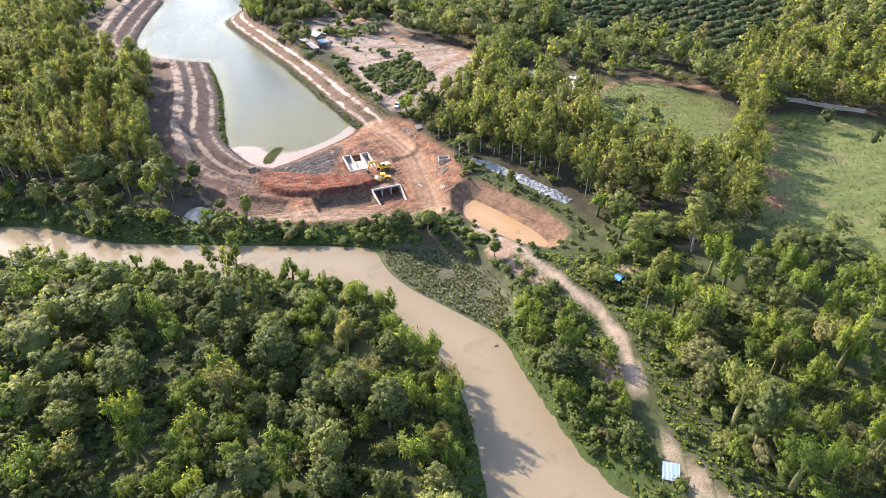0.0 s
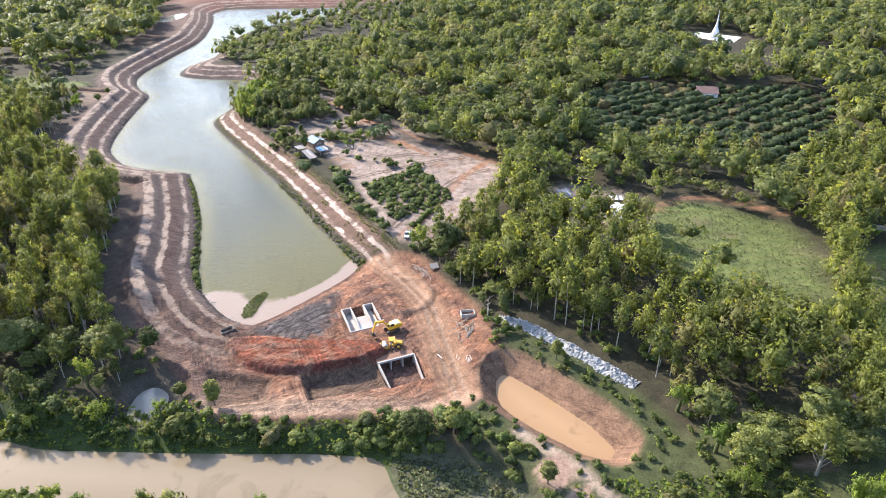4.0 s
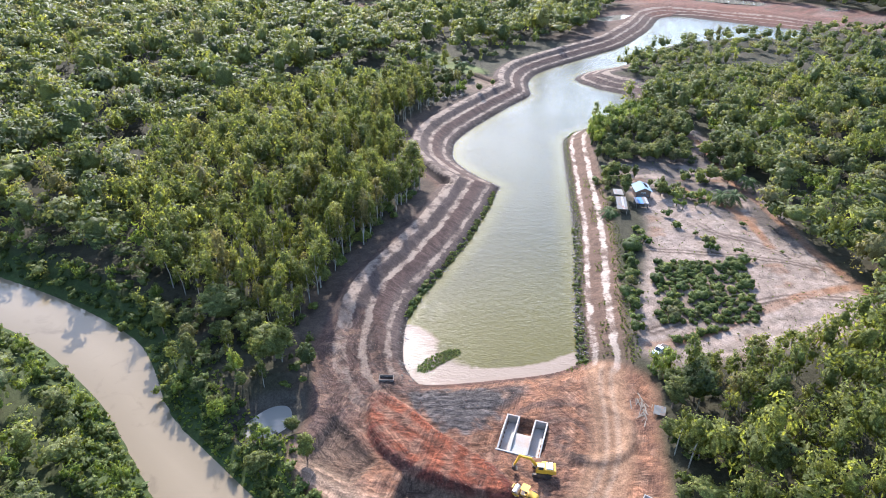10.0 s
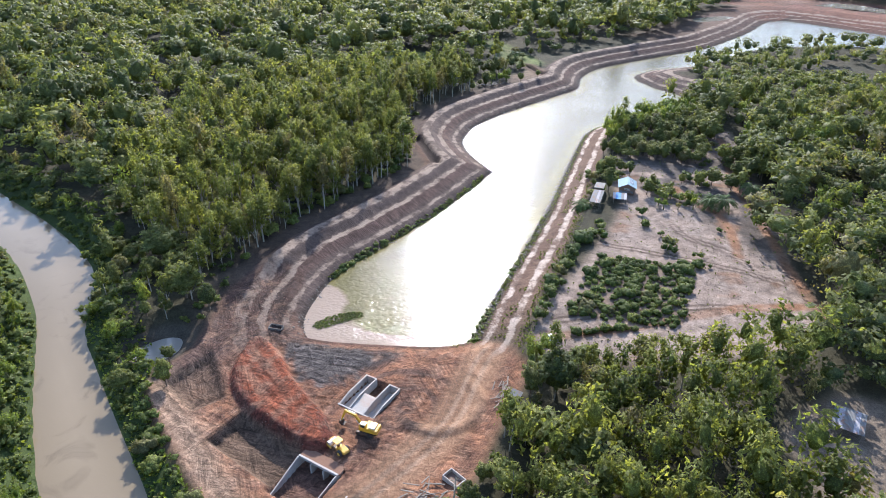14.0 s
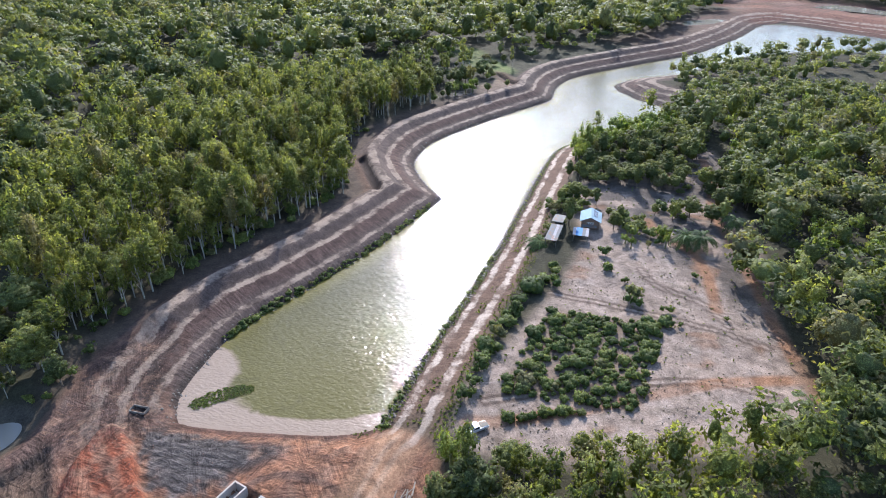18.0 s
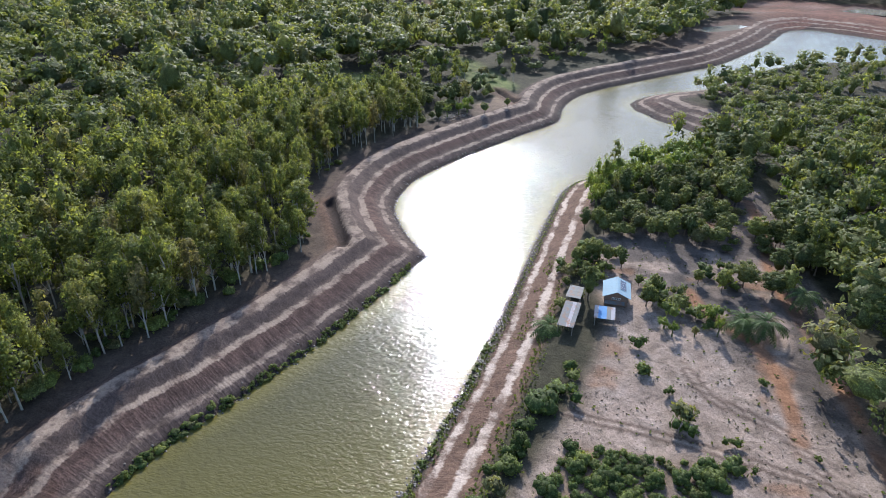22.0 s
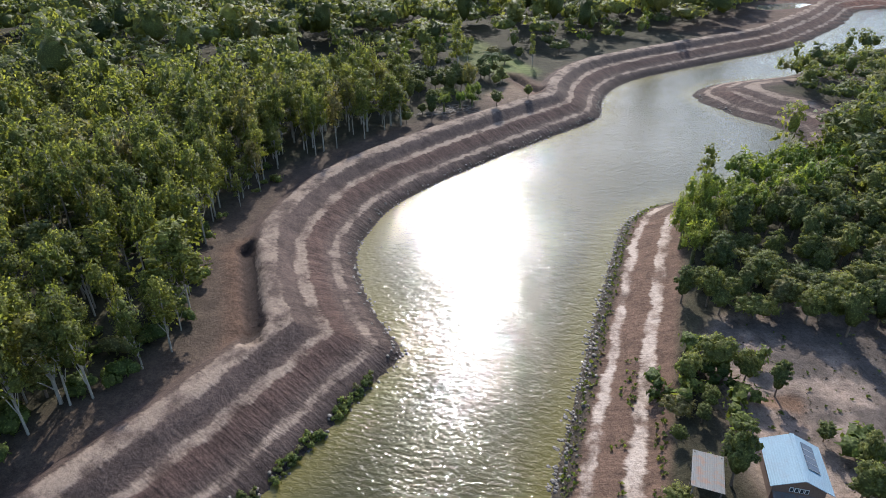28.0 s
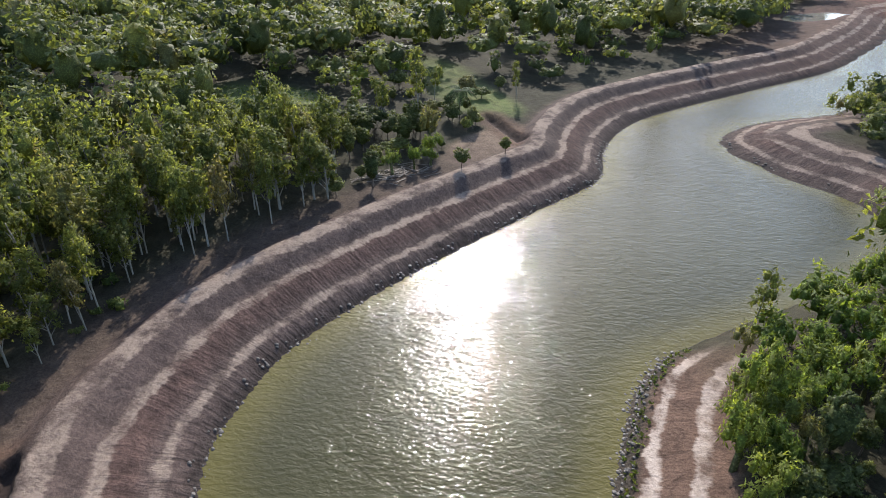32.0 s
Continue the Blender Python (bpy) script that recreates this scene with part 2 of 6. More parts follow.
def corrugated(name, colour, rust=0.4, metal=0.3):
    """Corrugated roofing sheet: ribs, panel to panel shade and rust."""
    m, nt, p = material(name)
    o = nt.nodes.new("ShaderNodeTexCoord").outputs["Object"]
    w = node(nt, "ShaderNodeTexWave", Scale=1.3)
    w.bands_direction = "X"
    nt.links.new(o, w.inputs["Vector"])
    big, fine = noise_at(nt, o, 0.7, 5, 0.65), noise_at(nt, o, 6.0, 4)
    c = mixed(nt, "MULTIPLY", 0.4, (*colour, 1), ramp(nt, fine, ((0.3, 0.6), (0.7, 1.1))))
    c = mixed(nt, "MIX", maths(nt, "MULTIPLY", ramp(nt, big, ((0.5, 0.0), (0.62, 1.0))), rust), c, (0.22, 0.10, 0.05, 1))
    nt.links.new(c, p.inputs["Base Color"])
    p.inputs["Roughness"].default_value, p.inputs["Metallic"].default_value = 0.85, metal
    bumped(nt, p, w.outputs["Fac"], 0.7, 0.04)
    return m


EARTH = earth()
LAKE = water("lake_water", (0.048, 0.044, 0.017), (0.225, 0.166, 0.122), (0.112, 0.092, 0.021), 0.05, 0.46, 1.7)
RIVER = water("river_water", (0.192, 0.147, 0.095), (0.192, 0.147, 0.095), (0.165, 0.126, 0.078), 0.08, 0.05, 1.2)
ORANGE_WATER = water("channel_water", (0.28, 0.175, 0.09), (0.28, 0.175, 0.09), (0.25, 0.15, 0.075), 0.12, 0.06, 0.8)
GREY_WATER = water("pool_water", (0.22, 0.20, 0.165), (0.22, 0.20, 0.17), (0.20, 0.18, 0.15), 0.10, 0.06, 0.8)
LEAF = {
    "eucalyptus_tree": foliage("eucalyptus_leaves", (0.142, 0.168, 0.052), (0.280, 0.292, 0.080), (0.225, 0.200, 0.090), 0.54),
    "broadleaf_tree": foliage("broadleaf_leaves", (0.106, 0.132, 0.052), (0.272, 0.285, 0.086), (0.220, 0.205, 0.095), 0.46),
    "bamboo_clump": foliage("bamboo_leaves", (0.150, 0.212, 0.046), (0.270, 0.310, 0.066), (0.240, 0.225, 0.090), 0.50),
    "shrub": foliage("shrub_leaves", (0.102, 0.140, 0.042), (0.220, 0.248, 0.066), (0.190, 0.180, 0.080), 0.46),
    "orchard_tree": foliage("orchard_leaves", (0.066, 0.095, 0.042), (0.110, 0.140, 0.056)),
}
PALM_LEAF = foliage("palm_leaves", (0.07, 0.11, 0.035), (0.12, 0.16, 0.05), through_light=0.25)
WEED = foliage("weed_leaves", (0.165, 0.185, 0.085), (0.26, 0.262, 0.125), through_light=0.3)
BARK_PALE = plain("pale_bark", (0.30, 0.27, 0.22), 0.85, vary=0.5, scale=1.5, dirt=(0.2, 0.16, 0.1), dirty=0.5)
BARK = plain("brown_bark", (0.16, 0.115, 0.08), 0.9, vary=0.5, scale=1.5)
CONCRETE = plain("raw_concrete", (0.36, 0.33, 0.295), 0.85, vary=0.3, scale=0.8, dirt=(0.36, 0.22, 0.14), dirty=0.55)
YELLOW = plain("yellow_paint", (0.62, 0.33, 0.02), 0.45, vary=0.15, dirt=(0.35, 0.2, 0.1), dirty=0.5)
WHITE_PAINT = plain("white_paint", (0.66, 0.66, 0.64), 0.5, vary=0.12, dirty=0.2)
BLACK_STEEL = plain("dark_steel", (0.05, 0.045, 0.04), 0.6, 0.5, dirt=(0.25, 0.14, 0.08), dirty=0.7)
STEEL = plain("worn_steel", (0.52, 0.47, 0.42), 0.4, 0.7, dirt=(0.30, 0.17, 0.10), dirty=0.5)
RUBBER = plain("rubber", (0.03, 0.03, 0.03), 0.85, dirt=(0.2, 0.12, 0.08), dirty=0.5)
SPOIL = plain("orange_spoil", (0.19, 0.10, 0.062), 0.95, vary=0.5, scale=1.2, bump=0.08)
GLASS = plain("tinted_glass", (0.03, 0.04, 0.045), 0.08, vary=0.0, bump=0, dirty=0.1)
TIMBER = plain("dark_timber", (0.16, 0.10, 0.07), 0.8, vary=0.5, scale=1.5)
OLD_WOOD = plain("weathered_timber", (0.19, 0.16, 0.13), 0.9, vary=0.5, scale=1.5)
BLUE_ROOF = corrugated("blue_roofing", (0.20, 0.29, 0.35), 0.08, 0.0)
GREY_ROOF = corrugated("grey_roofing", (0.15, 0.148, 0.142), 0.55, 0.0)
RUST_ROOF = corrugated("rusty_roofing", (0.30, 0.28, 0.29), 0.95, 0.0)
BLUE_SHEET = corrugated("blue_sheet", (0.09, 0.22, 0.42), 0.2, 0.1)
WHITE_ROOF = corrugated("white_roofing", (0.55, 0.57, 0.60), 0.08, 0.0)
PALE_SHEET = corrugated("pale_blue_sheet", (0.30, 0.37, 0.43), 0.1, 0.0)
RED_ROOF = corrugated("red_roofing", (0.12, 0.070, 0.056), 0.3, 0.0)
PANEL = plain("solar_cell", (0.02, 0.025, 0.05), 0.12, vary=0.1, bump=0, dirty=0.1)
SACK = plain("white_rock", (0.225, 0.22, 0.21), 0.8, vary=0.35, scale=3.0, dirt=(0.3, 0.3, 0.3), dirty=0.45)
TARP = plain("blue_tarp", (0.08, 0.25, 0.55), 0.5, vary=0.2)
WHITEWASH = plain("whitewash", (0.62, 0.61, 0.58), 0.8, vary=0.15, dirty=0.2)
CAR_PAINT = plain("silver_car_paint", (0.62, 0.64, 0.66), 0.3, 0.4, vary=0.05, bump=0, dirty=0.25)

# ---- plan ----


def rounded(points, times=2, closed=False):
    p = np.array(points, float)
    for _ in range(times):
        a, b = (p, np.roll(p, -1, 0)) if closed else (p[:-1], p[1:])
        q = np.empty((2 * len(a), 2))
        q[0::2], q[1::2] = a * 0.75 + b * 0.25, a * 0.25 + b * 0.75
        p = q if closed else np.vstack([p[:1], q, p[-1:]])
    return p


def line_distance(x, y, line):
    """Distance to a polyline, and the length along it of the nearest place."""
    best, along, run = np.full(x.shape, 1e9), np.zeros(x.shape), 0.0
    for (ax, ay), (bx, by) in zip(line[:-1], line[1:]):
        dx, dy = bx - ax, by - ay
        n = math.hypot(dx, dy)
        if n < 1e-6:
            continue
        u = np.clip(((x - ax) * dx + (y - ay) * dy) / (n * n), 0, 1)
        d = np.hypot(x - ax - u * dx, y - ay - u * dy)
        near = d < best
        best, along = np.where(near, d, best), np.where(near, run + u * n, along)
        run += n
    return best, along


def inside(x, y, poly):
    odd = np.zeros(x.shape, bool)
    for (ax, ay), (bx, by) in zip(poly, np.roll(poly, -1, 0)):
        if ay != by:
            odd ^= ((ay > y) != (by > y)) & (x < (bx - ax) * (y - ay) / (by - ay) + ax)
    return odd


def signed(x, y, poly):
    """Distance to a closed outline, negative inside."""
    d = line_distance(x, y, np.vstack([poly, poly[:1]]))[0]
    return np.where(inside(x, y, poly), -d, d)


def step(a, b, v):
    u = np.clip((v - a) / (b - a), 0, 1)
    return u * u * (3 - 2 * u)


LEFT = [(-61, 209), (-68, 211), (-75, 218), (-82, 227), (-88, 239), (-90, 250), (-94, 262), (-97, 273), (-106, 296), (-113, 311), (-116, 319), (-117, 320), (-131, 322),
        (-149, 329), (-156, 337), (-164, 348), (-170, 372), (-176, 412), (-177, 424), (-179, 438), (-192, 451), (-203, 474), (-203, 500), (-199, 552), (-196, 585), (-203, 620), (-208, 652), (-225, 705)]
FAR = [(-225, 705), (-227, 732), (-187, 741), (-107, 748)]
WOODED = [(-107, 748), (-101, 732), (-106, 689), (-143, 670), (-175, 600), (-171, 560), (-170, 532)]
SPIT = [(-170, 532), (-178, 512), (-181, 499), (-178, 484), (-169, 478), (-151, 474), (-139, 476), (-128, 468), (-122, 458)]
BAY = [(-122, 458), (-121, 440), (-122, 426), (-125, 409), (-127, 395)]
RIGHT = [(-127, 395), (-126, 386), (-121, 377), (-105, 353), (-86, 325), (-75, 309), (-62, 288), (-53, 272), (-39, 250), (-34, 243)]
NEAR = [(-34, 243), (-36, 237), (-40, 231), (-46, 224), (-53, 216), (-58, 211), (-61, 209)]
SHORES = {k: rounded(v) for k, v in (("left", LEFT), ("far", FAR), ("wooded", WOODED), ("spit", SPIT), ("bay", BAY), ("right", RIGHT), ("near", NEAR))}
LAKE_LINE = np.vstack([SHORES[k][:-1] for k in ("left", "far", "wooded", "spit", "bay", "right", "near")])
BANK_S = [(-900, -40), (-420, 80), (-300, 128), (-235, 140), (-196, 144), (-168, 151), (-150, 154), (-128, 155), (-111, 154), (-89, 150), (-78, 148), (-55, 145), (-28, 144), (-16, 135), (-8, 123), (3, 108), (6, 95), (8, 80), (10, 60), (12, 20), (16, -60), (20, -400)]
BANK_N = [(70, -400), (64, -60), (58, 10), (50, 50), (38, 76), (30, 84), (26, 93), (19, 110), (15, 123), (3, 133), (-9, 142), (-16, 151), (-20, 161), (-31, 162), (-56, 162), (-82, 163), (-99, 163), (-124, 172), (-139, 173), (-171, 168), (-203, 159), (-235, 151), (-300, 146), (-420, 104), (-900, -10)]
RIVER_LINE = np.vstack([rounded(BANK_S), rounded(BANK_N)])
MARSH = rounded([(-19, 161), (-16, 151), (-9, 142), (3, 133), (15, 123), (19, 132), (14, 146), (2, 158)], 2, True)
CHANNEL = rounded([(7, 188), (12, 187), (33, 164), (29, 157), (11, 171), (6, 178)], 1, True)
POOL = rounded([(-82, 170), (-83, 180), (-79, 184), (-73, 179), (-76, 171)], 2, True)
SITE = rounded([(-62, 169), (-72, 188), (-92, 204), (-90, 222), (-70, 206), (-56, 210), (-42, 226), (-34, 242), (-16, 246), (-9, 229), (0, 216), (7, 196), (4, 176), (-12, 171), (-38, 170)], 2, True)
FIELD = rounded([(-26, 252), (-10, 252), (22, 300), (20, 314), (-2, 336), (-28, 372), (-40, 385), (-62, 408), (-85, 432), (-80, 400), (-82, 375), (-90, 358), (-74, 342), (-56, 328), (-41, 296)], 1, True)
PLOT = np.array([(-24, 266), (-39, 295), (-21, 313), (-3, 285)], float)
MEADOW = rounded([(62, 258), (70, 276), (84, 284), (119, 262), (116, 240), (100, 206), (88, 197), (74, 210), (65, 226), (59, 240)], 1, True)
MEADOW_E = rounded([(126, 250), (180, 240), (230, 170), (150, 140), (110, 146), (92, 164), (100, 200)], 1, True)
YARD = rounded([(30, 272), (34, 300), (62, 296), (68, 280), (66, 258), (52, 258), (42, 264)], 1, True)
FILL = rounded([(-68, 199), (-55, 200), (-45, 198), (-30, 199), (-21.5, 196), (-22.5, 191.5), (-30, 188.5), (-46, 184.5), (-57, 187)], 2, True)
MUD = rounded([(-80, 222), (-70, 208), (-60, 206.5), (-50, 213), (-42, 223), (-37, 226), (-38, 213), (-45, 203), (-58, 201), (-72, 203), (-86, 212)], 2, True)
GLADE = rounded([(-200, 404), (-214, 418), (-214, 444), (-198, 436), (-195, 420)], 1, True)
FIELD_W = rounded([(-400, 290), (-385, 330), (-345, 312), (-340, 282)], 1, True)
FIELD_NW = rounded([(-470, 515), (-460, 615), (-405, 570), (-392, 490)], 1, True)
GLADE_W = rounded([(-246, 398), (-262, 376), (-284, 366), (-302, 378), (-290, 404), (-262, 410)], 1, True)
GLADE_N = rounded([(-216, 442), (-228, 432), (-250, 438), (-288, 456), (-282, 470), (-244, 456), (-222, 452)], 1, True)
DRAINS = [np.array(v, float) for v in ([(-127, 299.5), (-132, 302), (-148, 308), (-156, 310.5)], [(-222, 438), (-211, 434.5), (-202, 432)])]
EUCA_W = np.array([(-96, 196), (-108, 232), (-120, 268), (-138, 300), (-160, 312), (-186, 330), (-199, 376), (-222, 392), (-250, 366), (-262, 300), (-240, 240), (-200, 205), (-140, 186)], float)
EUCA_E = np.array([(-6, 232), (-10, 250), (24, 300), (30, 278), (48, 264), (64, 256), (60, 215), (82, 204), (98, 200), (86, 168), (62, 170), (44, 180), (14, 208), (0, 220)], float)
EUCA_ROW = np.array([(76, 160), (98, 205), (120, 262), (152, 330), (166, 326), (132, 250), (110, 195), (90, 158)], float)
EUCA_NE = np.array([(166, 326), (300, 330), (330, 240), (200, 225), (134, 254)], float)
ORCHARD = np.array([(54, 352), (48, 372), (92, 446), (216, 430), (168, 330), (140, 312), (96, 330)], float)
SPIT_BARE = rounded([(-172, 532), (-181, 512), (-184, 499), (-181, 482), (-169, 475), (-151, 471), (-139, 470), (-118, 455), (-112, 470), (-130, 490), (-152, 500), (-160, 520)], 1, True)
PATH = rounded([(10, 163), (16, 158), (25, 148), (32, 136), (39, 126), (42, 114), (43, 103), (42, 92), (46, 80), (52, 70), (60, 50)])
TRACKS = [rounded(v) for v in ([(-22, 256), (-16, 262), (-5, 289), (4, 309), (14, 324)], [(18, 318), (-2, 336), (-28, 362), (-48, 378), (-60, 398), (-76, 415)], [(-56, 356), (-46, 350), (-31, 349), (-14, 330)],
                               [(110, 146), (100, 165), (113, 200), (128, 240)], [(66, 270), (90, 290), (122, 270)])]
RUTS = [rounded(v) for v in ([(-50, 300), (-42, 302), (-33, 309), (-25, 314), (-16, 318), (-7, 323), (2, 326)], [(-36, 268), (-41, 280), (-48, 296), (-53, 312), (-58, 322)], [(-24, 262), (-14, 282), (0, 304), (12, 312)], [(-38, 330), (-30, 326), (-18, 330), (-8, 326)])]
ROAD = rounded([(-455, 560), (-380, 670), (-300, 735), (-246, 778), (-189, 787), (-102, 792), (-40, 796), (200, 800)])
RUBBLE = rounded([(8, 205.5), (15, 203), (24, 194.5), (31, 187), (40, 178)])
FLATS = rounded([(-300, 735), (-240, 752), (-100, 756), (-40, 752), (0, 780), (10, 850), (-300, 850)], 1, True)
PONDS = [rounded(v, 2, True) for v in ([(-250, 650), (-254, 668), (-250, 690), (-241, 690), (-238, 672), (-242, 650)], [(-232, 806), (-200, 816), (-170, 820), (-166, 832), (-200, 836), (-232, 826)], [(-122, 828), (-106, 828), (-104, 846), (-122, 848)], [(-88, 806), (-48, 812), (-50, 822), (-86, 818)])]
GRASSY = rounded([(42, 158), (56, 168), (82, 172), (98, 166), (96, 152), (80, 142), (66, 126), (52, 132), (46, 146)], 1, True)
SLUMPS = ((16.5, 152, 4.5, 5.0), (20.5, 144, 3.5, 4.5), (24.5, 137, 3.0, 4.0), (37.5, 104, 3.2, 4.5), (50, 143, 4.0, 2.2), (71, 154, 4.5, 2.0), (66, 134, 3.5, 2.5), (92, 173, 3.0, 6.0))
ROAD_W = rounded([(-2, 176), (-5, 187), (-7.5, 198), (-9.5, 208), (-11.5, 217), (-16.5, 226), (-25, 238), (-28, 246)])
SITE_RUTS = [rounded(v) for v in ([(-37, 199), (-38, 210), (-41, 219)], [(-34.5, 199.5), (-35, 207), (-38, 215)], [(-18, 202), (-22, 213), (-28, 224)], [(-14.5, 203), (-18, 214), (-24, 226)], [(-68, 194), (-48, 192), (-26, 194.5)],
                                  [(-66, 197), (-48, 195.5), (-28, 197)], [(-60, 189), (-42, 188), (-27, 191)], [(-4, 182), (-8, 200), (-12, 217), (-22, 232)], [(-7, 184), (-11, 204), (-15, 217), (-25, 231), (-34, 242)], [(-26, 200), (-16, 201), (-9, 206)],
                                  [(-60, 172), (-40, 174), (-18, 173), (-4, 180)], [(-70, 190), (-76, 204), (-84, 218), (-92, 236)], [(-64, 202), (-74, 208), (-82, 218), (-90, 234)])]
FAN = rounded([(-60, 204), (-51, 211), (-44, 219), (-39, 215), (-38.5, 206), (-42, 200.5), (-50, 199.5)], 2, True)


def ground_noise(x, y):
    return (np.sin(x * 0.071 + 1.3) * np.cos(y * 0.063) + 0.6 * np.sin(x * 0.17 + y * 0.11) + 0.4 * np.cos(y * 0.23 - x * 0.19)
            + 0.25 * np.sin(x * 0.53 + 2 * np.sin(y * 0.31)) + 0.2 * np.cos(y * 0.61 + 2 * np.sin(x * 0.37)))


def rough(x, y):
    return (np.sin(x * 1.7 + 2.1 * np.sin(y * 0.9)) * np.cos(y * 1.5 + 1.7 * np.sin(x * 0.8)) + 0.6 * np.sin(x * 3.1 + y * 2.3 + 2 * np.sin(y * 1.9)) * np.cos(y * 3.4 - x * 1.2))


PROFILE = {  # metres from the water's edge and height
    "left": ((-60, -6), (0, 0), (0.7, 0.6), (2.8, 1.8), (4.8, 2.0), (9.0, 3.9), (11.3, 4.0), (14.4, 6.0), (18.2, 6.2), (21.5, 4.2), (30, 4.2)),
    "far": ((-60, -6), (0, 0), (3.0, 1.4), (5.5, 1.6), (11.0, 3.8), (14.0, 3.9), (22.0, 7.0), (32.0, 7.2), (42.0, 4.6), (60, 4.2)),
    "right": ((-60, -6), (0, 0), (1.2, 1.1), (2.6, 1.8), (4.4, 1.9), (7.4, 3.2), (10.2, 3.5), (14.5, 5.6), (30, 5.8), (120, 5.4), (300, 4.2)),
    "spit": ((-60, -6), (0, 0), (3.0, 1.3), (5.0, 1.5), (9.0, 3.2), (11.0, 3.3), (16.0, 4.6), (30, 4.6)),
    "bay": ((-60, -6), (0, 0), (2.0, 1.3), (6.0, 3.6), (12.0, 5.4), (30, 5.6), (120, 5.4), (300, 4.2)),
    "wooded": ((-60, -6), (0, 0), (2.0, 1.3), (6.0, 3.4), (10.0, 4.2), (30, 4.2)),
    "near": ((-60, -6), (0, 0), (0.7, 0.9), (6.0, 2.1), (12.0, 2.6), (45, 3.4), (75, 4.8), (300, 4.2)),
}


def survey(x, y):
    """Everything that the plan says of places: height, distances and weights."""
    x, y = np.asarray(x, float), np.asarray(y, float)
    s = {"x": x, "y": y}
    edge = {k: line_distance(x, y, v) for k, v in SHORES.items()}
    wet = inside(x, y, LAKE_LINE)
    dist = np.min([e[0] for e in edge.values()], 0)
    s["lake"] = np.where(wet, -dist, dist)
    total = sum(1 / (e[0] + 0.3) ** 5 for e in edge.values())
    s["w"] = {k: (1 / (e[0] + 0.3) ** 5) / total for k, e in edge.items()}
    bank = sum(s["w"][k] * np.interp(np.where(wet, -edge[k][0], edge[k][0]), *zip(*PROFILE[k])) for k in SHORES)
    s["along"] = np.select([edge[k][0] <= dist + 1e-6 for k in SHORES], [edge[k][1] for k in SHORES])
    s["river"], s["marsh"], s["channel"], s["pool"] = (signed(x, y, p) for p in (RIVER_LINE, MARSH, CHANNEL, POOL))
    s["site"], s["field"] = signed(x, y, SITE), signed(x, y, FIELD)
    rugged = ground_noise(x, y)
    z = bank + 0.28 * rugged * step(14, 40, s["lake"])
    # building site: a low shelf, the red fill, the pit below it, the raised working platform
    on = step(5.0, -3.0, s["site"])
    shelf = 2.5 + 0.22 * rugged
    z = z + (shelf - z) * on * step(2.0, 9.0, s["lake"])
    fill = signed(x, y, FILL)
    z = z + on * (1.8 * step(0.4, -1.1, fill) + step(0, -3, fill) * (0.09 * np.sin(y * 2.3 + 0.5 * np.sin(x * 0.5)) + 0.25 * np.sin(x * 0.21)))
    ruts = on * step(3.5, 5, s["lake"]) * step(12.5, 10.5, s["lake"]) * step(-40, -46, x)
    z = z + ruts * 0.16 * np.sin(s["lake"] * 4.6 + 0.6 * np.sin(s["along"] * 0.7))
    pit = signed(x, y, np.array([(-42, 184.2), (-24.5, 189.8), (-20.8, 181.5), (-38.5, 176.0)], float))
    z = z - step(1.0, -1.0, pit) * 2.4
    cut = signed(x, y, np.array([(-66, 186), (-50, 183), (-50, 176), (-62, 174)], float))
    z = z - step(1.5, -1.5, cut) * 1.6
    spoil = np.exp(-((x + 30) / 16) ** 2 - ((y - 173.5) / 3.0) ** 2) * 0.9 + np.exp(-((x - 3) / 5) ** 2 - ((y - 192) / 14) ** 2) * 1.2
    z = z + spoil
    box = signed(x, y, np.array([(-32.2, 203.2), (-23.8, 206.7), (-27.8, 216.3), (-36.2, 212.9)], float))
    z = np.where(box < 0, z - 1.9 * step(0.1, -0.5, box), z)
    apron = signed(x, y, np.array([(-24.0, 190.4), (-14.8, 194.2), (-10.6, 184.4), (-19.8, 180.3)], float))
    z = z + (-0.1 - z) * step(0.5, -0.4, apron)
    rim = np.abs(np.hypot(x + 20, y - 221) - 9.5)
    z = z + 0.7 * step(2.2, 0.3, rim) * step(-24, -16, x) * on
    s["apron"], s["rim"] = apron, rim
    s["fill"], s["pit"], s["cut"] = fill, pit, cut
    # ditch behind the bank top
    ditch = np.min([line_distance(x, y, v)[0] for v in DRAINS], 0)
    s["ditch"] = ditch
    z = z - 1.7 * step(2.1, 0.9, ditch)
    # river, marsh, channel and pool
    rd = s["river"]
    z = np.where(rd < 14, np.minimum(z, -1.0 + np.where(rd > 0, 0.55 * rd + 0.25 * rugged * step(0, 6, rd), 0.2 * rd)), z)
    z = z + (-0.75 - z) * step(3.0, -2.0, s["marsh"])
    cd = s["channel"]
    z = np.where(cd < 7, np.minimum(z, np.where(cd > 0, 0.85 * cd, 0.4 * cd)), z)
    pd = s["pool"]
    z = np.where(pd < 8, np.minimum(z, np.where(pd > 0, 0.5 * pd, 0.4 * pd)), z)
    s["ponds"] = np.min([signed(x, y, p) for p in PONDS], 0)
    z = np.where(s["ponds"] < 6, np.minimum(z, 4.0 + 0.25 * s["ponds"]), z)
    s["flats"], s["grassy"] = signed(x, y, FLATS), signed(x, y, GRASSY)
    s["slump"] = np.max([np.exp(-((x - a) / c) ** 2 - ((y - b) / e) ** 2) for a, b, c, e in SLUMPS], 0)
    # clods and ruts on bare earth
    bare = np.maximum(step(1.0, -4.0, s["site"]), step(-6, 3, -np.abs(s["lake"] - 11)) * 0.35)
